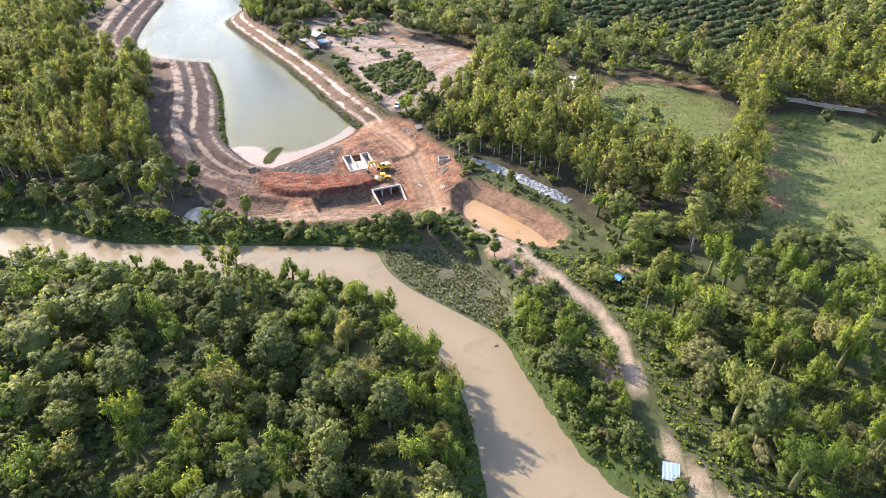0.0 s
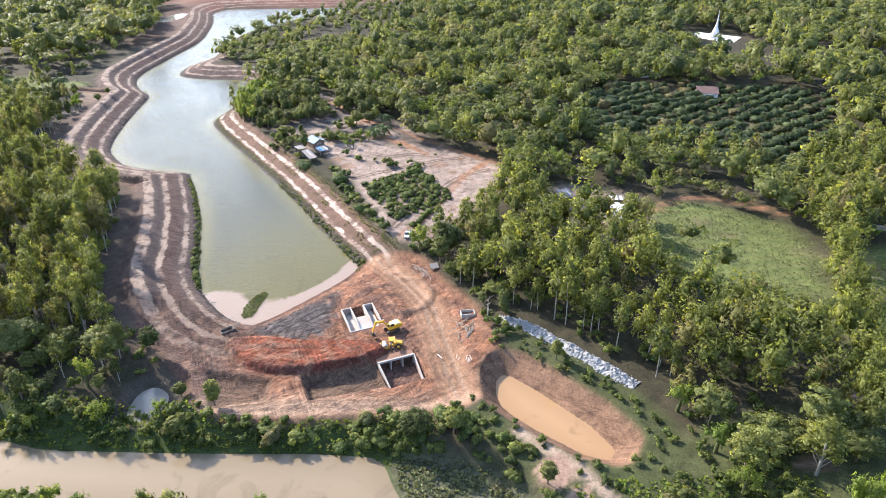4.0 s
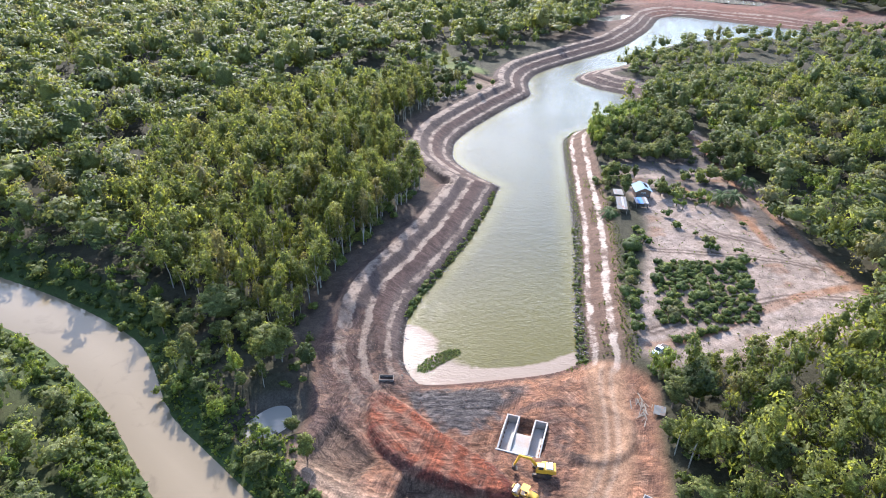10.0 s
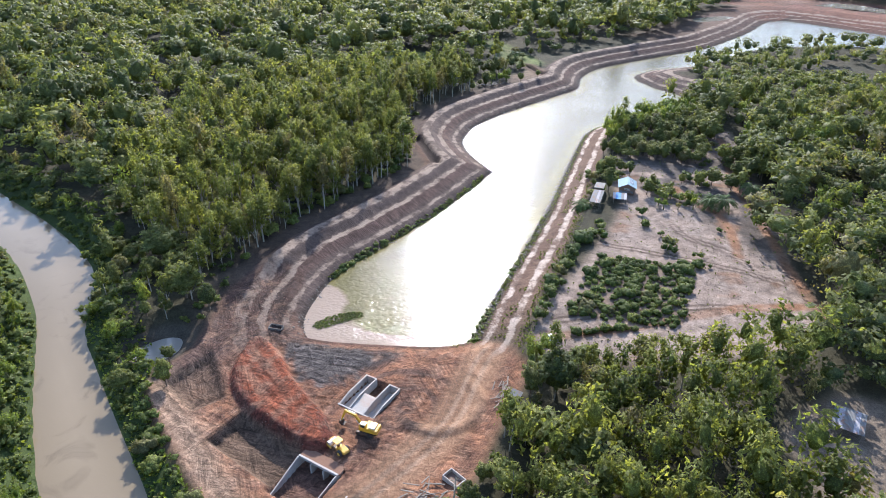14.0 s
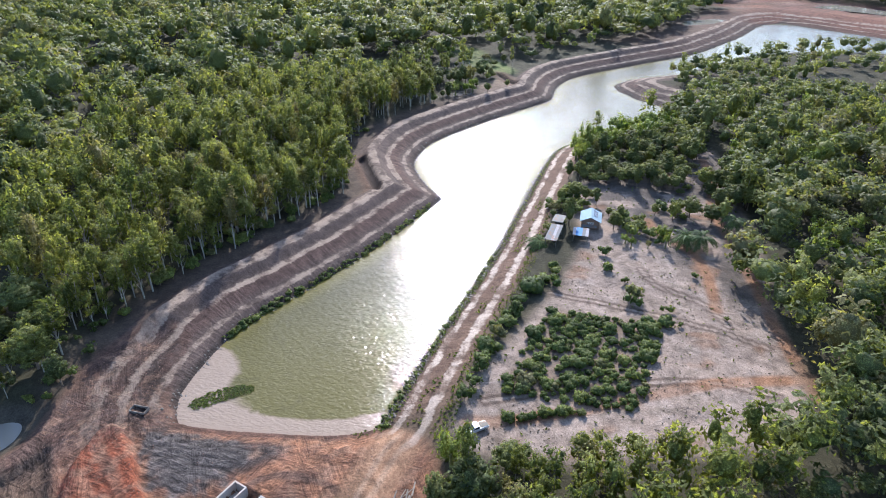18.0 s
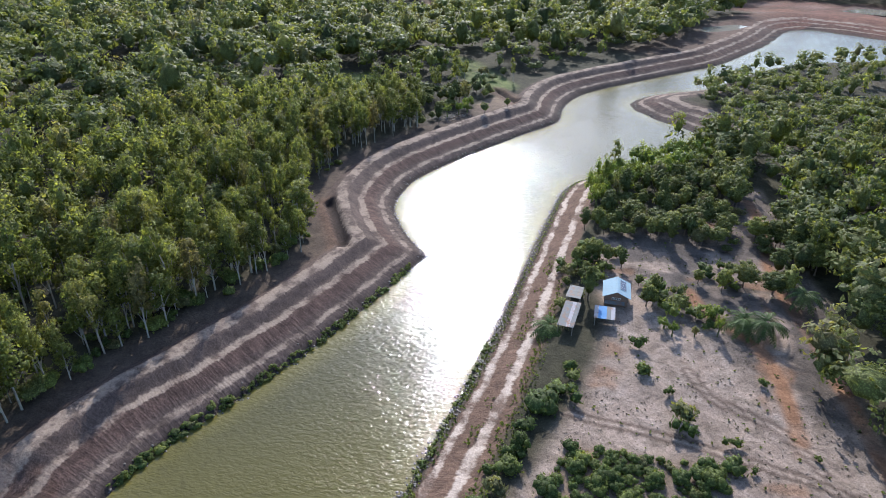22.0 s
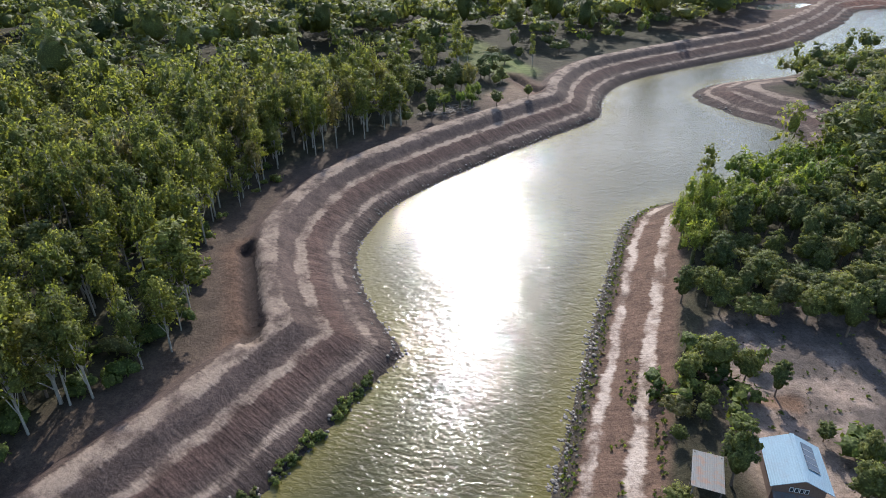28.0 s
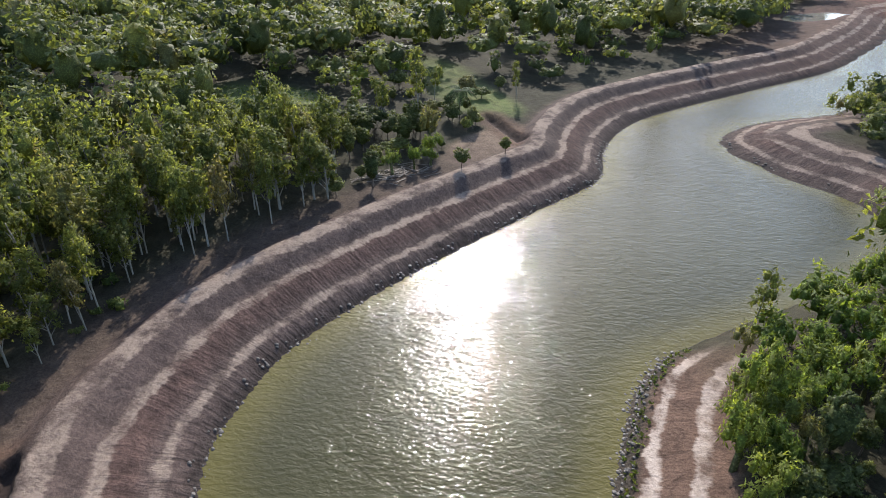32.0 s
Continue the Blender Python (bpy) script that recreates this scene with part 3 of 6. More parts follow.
    s["track"] = np.max([step(0.85, 0.3, np.abs(line_distance(x, y, t)[0] - 0.95)) for t in SITE_RUTS], 0) * on
    s["works"] = line_distance(x, y, ROAD_W)[0]
    z = z - 0.08 * s["track"] * step(2.0, 5.0, s["lake"])
    calm = 0.25 + 0.75 * step(3.0, 8.0, s["works"])
    z = z + (0.10 * rough(x, y) + 0.09 * rough(x * 2.1 + 5, y * 2.1)) * calm * bare * step(0.3, 3.0, s["lake"]) * (1 - step(1.0, -1.0, pit) * 0.6)
    s["path"] = line_distance(x, y, PATH)[0]
    s["tracks"] = np.min([line_distance(x, y, t)[0] for t in TRACKS], 0)
    s["rubble"] = line_distance(x, y, RUBBLE)[0]
    s["road"] = line_distance(x, y, ROAD)[0]
    for k, p in (("meadow", MEADOW), ("meadow_e", MEADOW_E), ("yard", YARD), ("glade", GLADE), ("glade_w", GLADE_W), ("glade_n", GLADE_N), ("field_w", FIELD_W), ("field_nw", FIELD_NW), ("spit_bare", SPIT_BARE), ("plot", PLOT)):
        s[k] = signed(x, y, p)
    far = step(500, 1500, np.hypot(x + 60, y - 350))
    s["z"] = z * (1 - far) + 4.0 * far
    return s


def soils(s):
    """Base colour of the ground, with some shade painted in."""
    x, y, d, w = s["x"], s["y"], s["lake"], s["w"]
    n = ground_noise(x * 1.9 + 11, y * 1.9 - 5)
    col = np.zeros(x.shape + (3,))

    def lay(c, a):
        a = np.clip(a, 0, 1)[..., None]
        col[:] = col * (1 - a) + np.array(c) * a
    lay((0.090, 0.080, 0.046), np.ones(x.shape))
    lay((0.16, 0.12, 0.075), step(0.5, 1.6, n) * 0.55)
    lay((0.105, 0.125, 0.045), step(165, 145, y) * 0.75)
    lay((0.10, 0.135, 0.040), step(14, 4, s["river"]))
    for k in ("meadow", "meadow_e", "glade_w", "glade_n", "field_w", "field_nw"):
        lay((0.235, 0.262, 0.085), step(3, -3, s[k]))
        lay((0.13, 0.19, 0.045), step(1, -3, s[k]) * step(0.0, 0.9, np.sin((x * 0.5 + y * 0.86) * 1.3 + 0.8 * np.sin(x * 0.11))) * 0.5)
        lay((0.30, 0.25, 0.13), step(1, -3, s[k]) * step(0.7, 1.5, n) * 0.7)
    lay((0.135, 0.150, 0.058), step(4, -4, s["grassy"]) * (0.55 + 0.45 * step(-0.5, 0.6, n)))
    lay((0.30, 0.135, 0.095), step(6, -6, s["flats"]) * (0.55 + 0.45 * step(-0.4, 0.5, n)))
    lay((0.44, 0.30, 0.235), step(0, -6, s["flats"]) * step(0.6, 0.95, np.sin(y * 0.21 + 0.04 * x + 0.7 * np.sin(x * 0.05))) * 0.5)
    lay((0.28, 0.19, 0.15), step(8, 2, s["ponds"]))
    lay((0.34, 0.26, 0.19), step(2, -2, s["yard"]))
    lay((0.46, 0.32, 0.22), step(2, -2, s["glade"]) * 0.8)
    lay((0.53, 0.395, 0.310), step(3, -3, s["field"]))
    furrow = np.sin((x * 0.86 - y * 0.5) * 1.6 + 1.5 * np.sin(x * 0.2) + np.sin(y * 0.33))
    lay((0.33, 0.235, 0.175), step(1, -2, s["field"]) * step(0.1, 0.9, furrow) * step(-0.2, 1.0, n) * 0.35)
    lay((0.63, 0.487, 0.393), step(1, -2, s["field"]) * step(0.1, 0.9, rough(x * 0.21, y * 0.21) + 0.5 * rough(x * 0.6 + 8, y * 0.6)) * 0.7)
    lay((0.30, 0.225, 0.165), step(1, -2, s["field"]) * step(0.5, 1.0, rough(x * 0.37 + 20, y * 0.37) + 0.5 * rough(x * 0.9, y * 0.9)) * 0.6)
    for rut in RUTS:
        off = line_distance(x, y, rut)[0]
        lay((0.20, 0.135, 0.100), step(0.75, 0.25, np.abs(off - 0.9)) * (s["field"] < 1) * 0.85)
        lay((0.66, 0.50, 0.39), step(0.5, 0.1, off) * (s["field"] < 1) * 0.6)
    # greyish north end of the field, the thicket's shade painted into its soil
    lay((0.17, 0.138, 0.118), step(1, -2, s["field"]) * step(342, 352, y + 0.25 * (x + 60)) * step(-1.2, 0.3, ground_noise(x * 2.4, y * 2.4)) * 0.9)
    lay((0.42, 0.22, 0.12), step(1, -2, s["field"]) * step(0.9, 1.7, n) * 0.6)
    lay((0.30, 0.21, 0.14), step(2, -2, s["plot"]) * 0.6)
    lay((0.50, 0.26, 0.145), step(2.3, 0.9, s["tracks"]) * (0.55 + 0.45 * step(-0.5, 0.6, n)))
    lay((0.33, 0.15, 0.09), step(7, 4, s["road"]) * 0.9)
    # lake banks: brown slopes, their turn from the sun painted in; pale trodden benches
    slope = (0.185, 0.128, 0.105)
    L = w["left"] + w["far"] + w["spit"]
    lay((0.19, 0.13, 0.10), w["left"] * step(34, 26, d) * step(440, 400, y) * 0.75)
    lay(slope, L * step(23.0, 20.5, d))
    lay((0.180, 0.105, 0.082), L * step(5, 7, d) * step(11, 9.5, d) * 0.8)
    lay((0.30, 0.135, 0.090), w["far"] * step(45, 38, d) * 0.85)
    lay((0.20, 0.120, 0.090), w["left"] * step(60, 40, d) * step(540, 570, y) * 0.8)
    lay((0.095, 0.070, 0.058), L * step(1.6, 0.5, d))
    lay((0.27, 0.165, 0.115), w["right"] * step(13.5, 12.0, d))
    lay((0.125, 0.098, 0.072), w["right"] * step(2.6, 1.6, d))
    # building site
    on = step(3.5, -1.0, s["site"]) * step(-1, 1.0, d)
    lay((0.43, 0.205, 0.116), on)
    lay((0.24, 0.125, 0.085), on * step(0.2, 1.4, ground_noise(x * 3 + 40, y * 3)) * 0.8)
    lay((0.30, 0.155, 0.100), on * step(0.3, 1.3, ground_noise(x * 5 - 20, y * 4)) * 0.7)
    lay((0.12, 0.080, 0.066), on * step(-58, -68, x) * (0.4 + 0.6 * step(-0.3, 0.9, ground_noise(x * 4, y * 4 + 9))) * 0.9)
    lay((0.44, 0.135, 0.068), on * step(0.8, -0.8, s["fill"]))
    lay((0.52, 0.270, 0.170), on * step(-1.5, -4.0, s["fill"]) * step(-0.5, 0.8, np.sin(y * 1.3 + 0.6 * np.sin(x * 0.3))) * step(-34, -50, x) * 0.7)
    lay((0.235, 0.070, 0.046), on * step(0.9, 0.1, s["fill"]) * step(-2.6, -1.4, s["fill"]) * np.maximum(step(192.5, 190, y - 0.09 * (x + 40)), step(-33, -27, x)))
    mud = signed(x, y, MUD)
    lay((0.125, 0.098, 0.086), on * step(1.5, -1.5, mud) * 0.95)
    lay((0.10, 0.080, 0.070), on * step(1.0, -3.0, mud) * step(0.2, 1.2, ground_noise(x * 4 + 7, y * 4)) * 0.8)
    lay((0.150, 0.098, 0.080), on * step(-56, -66, x) * 0.85)
    head = 0.9 * ground_noise(x * 0.6 + 30, y * 0.6)
    ruts = np.sin((x * np.cos(head) + y * np.sin(head)) * 3.4 + 1.6 * np.sin(x * 0.35) + 1.4 * np.sin(y * 0.41))
    lay((0.17, 0.090, 0.062), on * step(0.45, 0.95, ruts) * step(-0.4, 0.8, ground_noise(x * 1.7 - 8, y * 1.7)) * 0.6)
    lay((0.54, 0.300, 0.180), on * step(0.5, 0.95, -ruts) * step(-0.2, 1.0, ground_noise(x * 1.5 + 18, y * 1.5)) * 0.45)
    lay((0.30, 0.215, 0.175), on * step(-52, -64, x) * step(0.55, 0.95, np.sin(d * 0.85 + 0.9 * np.sin(s["along"] * 0.21) + 0.5)) * step(-0.3, 0.8, rough(x * 0.5, y * 0.5)) * 0.6)
    lay((0.085, 0.058, 0.052), on * step(-50, -66, x) * step(190, 200, y) * (0.35 + 0.65 * step(-0.2, 0.5, np.sin(d * 2.1 + 0.9 * np.sin(x * 0.31) + 0.7 * np.sin(y * 0.43)))) * 0.35)
    lay((0.20, 0.105, 0.075), on * step(0.2, 0.8, rough(x * 0.33 + 4, y * 0.33)) * 0.5)
    lay((0.50, 0.300, 0.200), on * step(0.35, 0.9, rough(x * 0.41 - 9, y * 0.27 + 3)) * 0.45)
    swing = np.hypot(x + 22, y - 214)
    lay((0.16, 0.105, 0.082), on * step(0.3, 0.9, np.sin(swing * 1.15 + 0.5 * np.sin(x * 0.6))) * step(19, 14, swing) * step(-12, -20, x) * 0.65)
    lay((0.15, 0.105, 0.085), on * step(2.0, 0.6, s["rim"]) * step(-24, -16, x) * 0.9)
    lay((0.54, 0.310, 0.185), on * step(6.5, 3.0, s["works"]) * 0.9)
    lay((0.62, 0.42, 0.29), on * step(0.8, 0.3, np.abs(s["works"] - 1.3)) * 0.6)
    lay((0.56, 0.38, 0.26), on * np.exp(-((y - 172.5) / 4.0) ** 2) * 0.85)
    fan = signed(x, y, FAN)
    lay((0.185, 0.155, 0.140), on * step(1.2, -1.2, fan + 1.6 * rough(x * 0.45, y * 0.45)) * 0.95)
    lay((0.085, 0.070, 0.064), on * step(0.6, -1.0, fan) * step(0.2, 0.9, np.sin(np.hypot(x + 33, y - 199) * 3.0 + 0.6 * np.sin(y * 0.7))) * 0.8)
    lay((0.13, 0.072, 0.055), w["near"] * step(3.4, 1.2, d + 0.6 * rough(x * 0.4, y * 0.4)) * 0.85)
    col[:] = col * (1 - 0.26 * s["track"][..., None])
    lay((0.215, 0.140, 0.095), step(1.2, 0.0, s["pit"]))
    lay((0.25, 0.140, 0.100), step(0.6, 0.0, s["apron"]))
    lay((0.17, 0.120, 0.085), step(1.5, 0.0, s["cut"]) * 0.7)
    lay((0.23, 0.135, 0.090), step(6.5, 3.0, s["ditch"]) * step(18, 22, d) * 0.8)
    lay((0.085, 0.060, 0.050), step(2.3, 1.4, s["ditch"]) * 0.85)
    lay((0.115, 0.135, 0.050), step(15, 12, s["channel"]) * step(3, 6, s["site"]) * 0.8)
    lay((0.34, 0.200, 0.125), step(6.0, 4.5, s["channel"]))
    lay((0.14, 0.115, 0.085), step(5, 2, s["pool"]))
    lay((0.185, 0.180, 0.110), step(2, -1, s["marsh"]))
    lay((0.56, 0.42, 0.30), step(2.6 + 0.9 * np.sin(y * 0.5), 0.8, s["path"]) * (s["river"] > 2) * np.clip((np.abs(y - 92) - 6.0) / 3.0, 0, 1))
    lay((0.52, 0.34, 0.245), step(0.32, 0.62, s["slump"] + 0.12 * rough(x * 0.8, y * 0.8)))
    col *= 0.48
    return np.concatenate([col, np.ones(x.shape + (1,))], -1)


def mesh_of(name, verts, faces, mats, attributes=(), smooth=False, slots=None, normals=None):
    """A mesh of quads from arrays, with its named attributes."""
    me = bpy.data.meshes.new(name)
    me.vertices.add(len(verts))
    me.vertices.foreach_set("co", np.ascontiguousarray(verts, np.float32).ravel())
    me.loops.add(faces.size)
    me.loops.foreach_set("vertex_index", np.ascontiguousarray(faces, np.int32).ravel())
    me.polygons.add(len(faces))
    me.polygons.foreach_set("loop_start", np.arange(len(faces), dtype=np.int32) * faces.shape[1])
    if slots is not None:
        me.polygons.foreach_set("material_index", np.ascontiguousarray(slots, np.int32))
    me.polygons.foreach_set("use_smooth", np.full(len(faces), smooth))
    for m in mats:
        me.materials.append(m)
    for label, kind, values in attributes:
        a = me.attributes.new(label, kind, "POINT")
        a.data.foreach_set("color" if kind == "FLOAT_COLOR" else "value", np.ascontiguousarray(values, np.float32).ravel())
    if normals is not None:
        me.attributes.new("custom_normal", "FLOAT_VECTOR", "POINT").data.foreach_set("vector", np.ascontiguousarray(normals, np.float32).ravel())
    me.update(calc_edges=True)
    return me


def grid_faces(nx, ny):
    i = np.arange(nx * ny).reshape(ny, nx)
    return np.stack([i[:-1, :-1], i[:-1, 1:], i[1:, 1:], i[1:, :-1]], -1).reshape(-1, 4)


def lines(stretches, reach):
    """Grid lines: even pitches along the given stretches, widening beyond them."""
    core = np.concatenate([np.arange(a, b, p) for a, b, p in stretches])
    out, g, a = [], stretches[-1][2], core[-1]
    while a < reach:
        g = min(g * 1.2, 7 + 0.04 * max(a - 480, 0)) if a < 1000 else g * 1.5
        a += g
        out.append(a)
    back, g, a = [], stretches[0][2], core[0]
    while a > -reach:
        g = min(g * 1.2, 7 + 0.05 * max(-a - 215, 0)) if a > -800 else g * 1.5
        a -= g
        back.append(a)
    return np.concatenate([back[::-1], core, out])


GX, GY = np.meshgrid(lines(((-215, -95, 0.85), (-95, 8, 0.55), (8, 50, 1.1)), 4800), lines(((120, 165, 1.2), (165, 246, 0.55), (246, 460, 0.85)), 4800))
GROUND = survey(GX, GY)
GW = GROUND["w"]
ribbed = np.clip((GW["left"] + GW["far"] + GW["spit"]) * (0.35 + 0.65 * step(12, 9, GROUND["lake"])) * step(25, 22, GROUND["lake"]) + GW["right"] * step(13, 11, GROUND["lake"]) * 0.5 + step(6, 4, GROUND["channel"]), 0, 1)
ribbed *= 1 - 0.7 * step(3, -2, GROUND["site"])
me = mesh_of("ground", np.stack([GX, GY, GROUND["z"]], -1).reshape(-1, 3), grid_faces(GX.shape[1], GX.shape[0]), [EARTH],
             (("soil", "FLOAT_COLOR", soils(GROUND)), ("along", "FLOAT", GROUND["along"]), ("off", "FLOAT", GROUND["lake"]), ("ribbed", "FLOAT", ribbed), ("torn", "FLOAT", step(3, -2, GROUND["site"]) * (0.25 + 0.75 * step(3.5, 7.5, GROUND["works"])) * 0.8),
              ("terraced", "FLOAT", np.clip((GW["left"] + GW["far"] + GW["spit"]) * np.maximum(step(6, -2, -GROUND["site"] + 4), 0.8 * step(-60, -70, GX)), 0, 1)), ("laned", "FLOAT", np.clip(GW["right"], 0, 1) * step(-3, 1, GROUND["site"]))), True)
tagged(new("ground", me), "earth with forest floor, sandy field, terraced brown banks and red fill", "ground", kind="structure")


def water_sheet(name, label, mat, x0, x1, y0, y1, pitch, z, outline, silt=None, reach=1.2):
    """Sheet of water over the outline, a little wider than the shore that it meets."""
    gx, gy = np.meshgrid(np.arange(x0, x1, pitch), np.arange(y0, y1, pitch))
    d = signed(gx, gy, outline)
    f = grid_faces(gx.shape[1], gx.shape[0])
    keep = (d.ravel()[f] < reach + pitch * 1.5).any(1)
    used, f = np.unique(f[keep], return_inverse=True)
    v = np.stack([gx, gy, np.full(gx.shape, z)], -1).reshape(-1, 3)[used]
    si = np.zeros(len(v)) if silt is None else silt(v[:, 0], v[:, 1])
    m = mesh_of(name, v, f.reshape(-1, 4), [mat], (("shore", "FLOAT", np.maximum(step(-9, 0, d.ravel()[used]), 0.0 if silt is None else 0.75 * step(75, 12, line_distance(v[:, 0], v[:, 1], SHORES["near"])[0]))), ("silt", "FLOAT", si)), True)
    return tagged(new(name, m), label, "water", kind="structure")


def runoff(x, y):
    d = line_distance(x, y, np.vstack([SHORES["near"], np.array([(-66, 210), (-74, 217)], float)]))[0]
    return np.clip(1.0 - d / (5.0 + 5.5 * step(-50, -64, x)) * 0.5, 0, 1) * (d < 30)


water_sheet("water_lake", "murky green reservoir water with pale silt at the earth dam", LAKE, -240, -20, 200, 760, 2.0, 0.0, LAKE_LINE, runoff)
water_sheet("water_river", "muddy beige river water with tree shadows", RIVER, -480, 80, -80, 190, 2.0, -1.0, RIVER_LINE, None, 1.0)
water_sheet("water_channel", "still orange muddy water in a cut channel", ORANGE_WATER, 0, 40, 150, 195, 1.0, 0.0, CHANNEL, None, 0.4)
for outline, lab in zip(PONDS, ("bright pond behind the terraced bank", "long pale pond beyond the red dam", "small pale pond beyond the red dam", "narrow pale pond on red flats")):
    lo, hi = outline.min(0) - 4, outline.max(0) + 4
    water_sheet("water_pond", lab, GREY_WATER, lo[0], hi[0], lo[1], hi[1], 2.0, 3.95, outline, None, 0.4)
water_sheet("water_pool", "small grey pool beside the forest", GREY_WATER, -90, -65, 164, 190, 1.0, 0.0, POOL, None, 0.4)

# ---- plants ----
RNG = np.random.default_rng(7)


def spun(yaw):
    c, s = math.cos(yaw), math.sin(yaw)
    return np.array([[c, -s, 0], [s, c, 0], [0, 0, 1]])


CUBE = np.array([(x, y, z) for z in (-1, 1) for y in (-1, 1) for x in (-1, 1)], float)
CUBE_FACES = np.array([(0, 2, 3, 1), (4, 5, 7, 6), (0, 1, 5, 4), (2, 6, 7, 3), (0, 4, 6, 2), (1, 3, 7, 5)])


def ball(cuts):
    """A ball of quads: a cube, cut and blown up."""
    verts, faces = [tuple(v) for v in CUBE], [list(f) for f in CUBE_FACES]
    for _ in range(cuts):
        key, out, nf = {}, [], []

        def corner(p):
            p = tuple(np.round(p, 5))
            if p not in key:
                key[p] = len(out)
                out.append(p)
            return key[p]
        for f in faces:
            q = np.array([verts[i] for i in f])
            m, e = q.mean(0), [(q[i] + q[(i + 1) % 4]) / 2 for i in range(4)]
            for i in range(4):
                nf.append([corner(v) for v in (q[i], e[i], m, e[i - 1])])
        verts, faces = out, nf
    v = np.array(verts)
    return v / np.linalg.norm(v, axis=1)[:, None], np.array(faces)


BALLS = [ball(k) for k in range(4)]


def lumps(rng, lobes, full, cuts):
    """Small rounded masses."""
    v, f = BALLS[cuts]
    out = []
    for l in lobes:
        l = np.array(l)
        out.append(((v * rng.uniform(0.86, 1.14, (len(v), 1))) @ spun(rng.uniform(0, 6.3)).T * l[3:] * full + l[:3], f))
    return joined(out)


def unit(v):
    return v / np.linalg.norm(v, axis=-1, keepdims=True)


def lobe(rng, centre, radii, heart, count, size, slim, droop, cuts, core, spread=0.15, ragged=0.45, whole=0.38):
    """One billow of a crown: a small inner mass with leaf sprays all over it. Its leaves catch the light as the whole billow does."""
    centre, radii = np.array(centre, float), np.array(radii, float)
    v, f = BALLS[cuts]
    inner = v * radii * core * rng.uniform(0.80, 1.20, (len(v), 1)) + centre
    n = unit(rng.normal(size=(count, 3)))
    n[:, 2] = np.where(n[:, 2] < -0.45, -n[:, 2], n[:, 2])
    p = n * (1 + rng.normal(scale=spread, size=(count, 1))) * radii * 0.94 + centre
    out = unit(n / radii * radii.mean() + rng.normal(scale=ragged, size=(count, 3)) + np.array((0, 0, 0.2)))
    a = np.cross(out, rng.normal(size=(count, 3)))
    a[:, 2] -= droop
    a = unit(a - out * (a * out).sum(1, keepdims=True) * 0.6)
    b = unit(np.cross(out, a))
    s = size * rng.uniform(0.55, 1.4, (count, 1))
    q = np.stack([p - a * s * 0.5, p - b * s * slim * 0.5 - out * s * 0.14, p + a * s * 0.5, p + b * s * slim * 0.5 - out * s * 0.14], 1).reshape(-1, 3)
    lit = unit((1 - whole) * n + whole * unit(p - heart) + 0.30 * out + np.array((0, 0, 0.10)))
    shell = unit((1 - whole) * v + whole * unit(inner - heart))
    sprays = (q, np.arange(count * 4).reshape(-1, 4), np.repeat(lit, 4, 0))
    return joined([(inner, f, shell), sprays]) if core else sprays


def level(detail):
    """How finely a crown is made: 0 nearest the flight, 4 farthest off."""
    return 0 if detail > 0.6 else 1 if detail > 0.25 else 2 if detail > 0.1 else 3 if detail > 0.05 else 4


def limb(points, radii, sides=5):
    """A tapered, bent tube."""
    pts = np.array(points, float)
    rings, faces, outward = [], [], []
    for i, (p, r) in enumerate(zip(pts, radii)):
        d = pts[min(i + 1, len(pts) - 1)] - pts[max(i - 1, 0)]
        d /= np.linalg.norm(d)
        u = np.cross(d, (0.31, 0.92, 0.23))
        u /= np.linalg.norm(u)
        w = np.cross(d, u)
        t = np.linspace(0, 2 * math.pi, sides, endpoint=False)[:, None]
        outward.append(np.cos(t) * u + np.sin(t) * w)
        rings.append(p + r * outward[-1])
    for i in range(len(pts) - 1):
        for j in range(sides):
            k = (j + 1) % sides
            faces.append((i * sides + j, i * sides + k, (i + 1) * sides + k, (i + 1) * sides + j))
    return np.vstack(rings), np.array(faces), np.vstack(outward)


def joined(pieces):
    vs, fs, ns, n = [], [], [], 0
    for v, f, *normal in pieces:
        vs.append(v)
        fs.append(f + n)
        ns += normal
        n += len(v)
    return (np.vstack(vs), np.vstack(fs), np.vstack(ns)) if ns else (np.vstack(vs), np.vstack(fs))


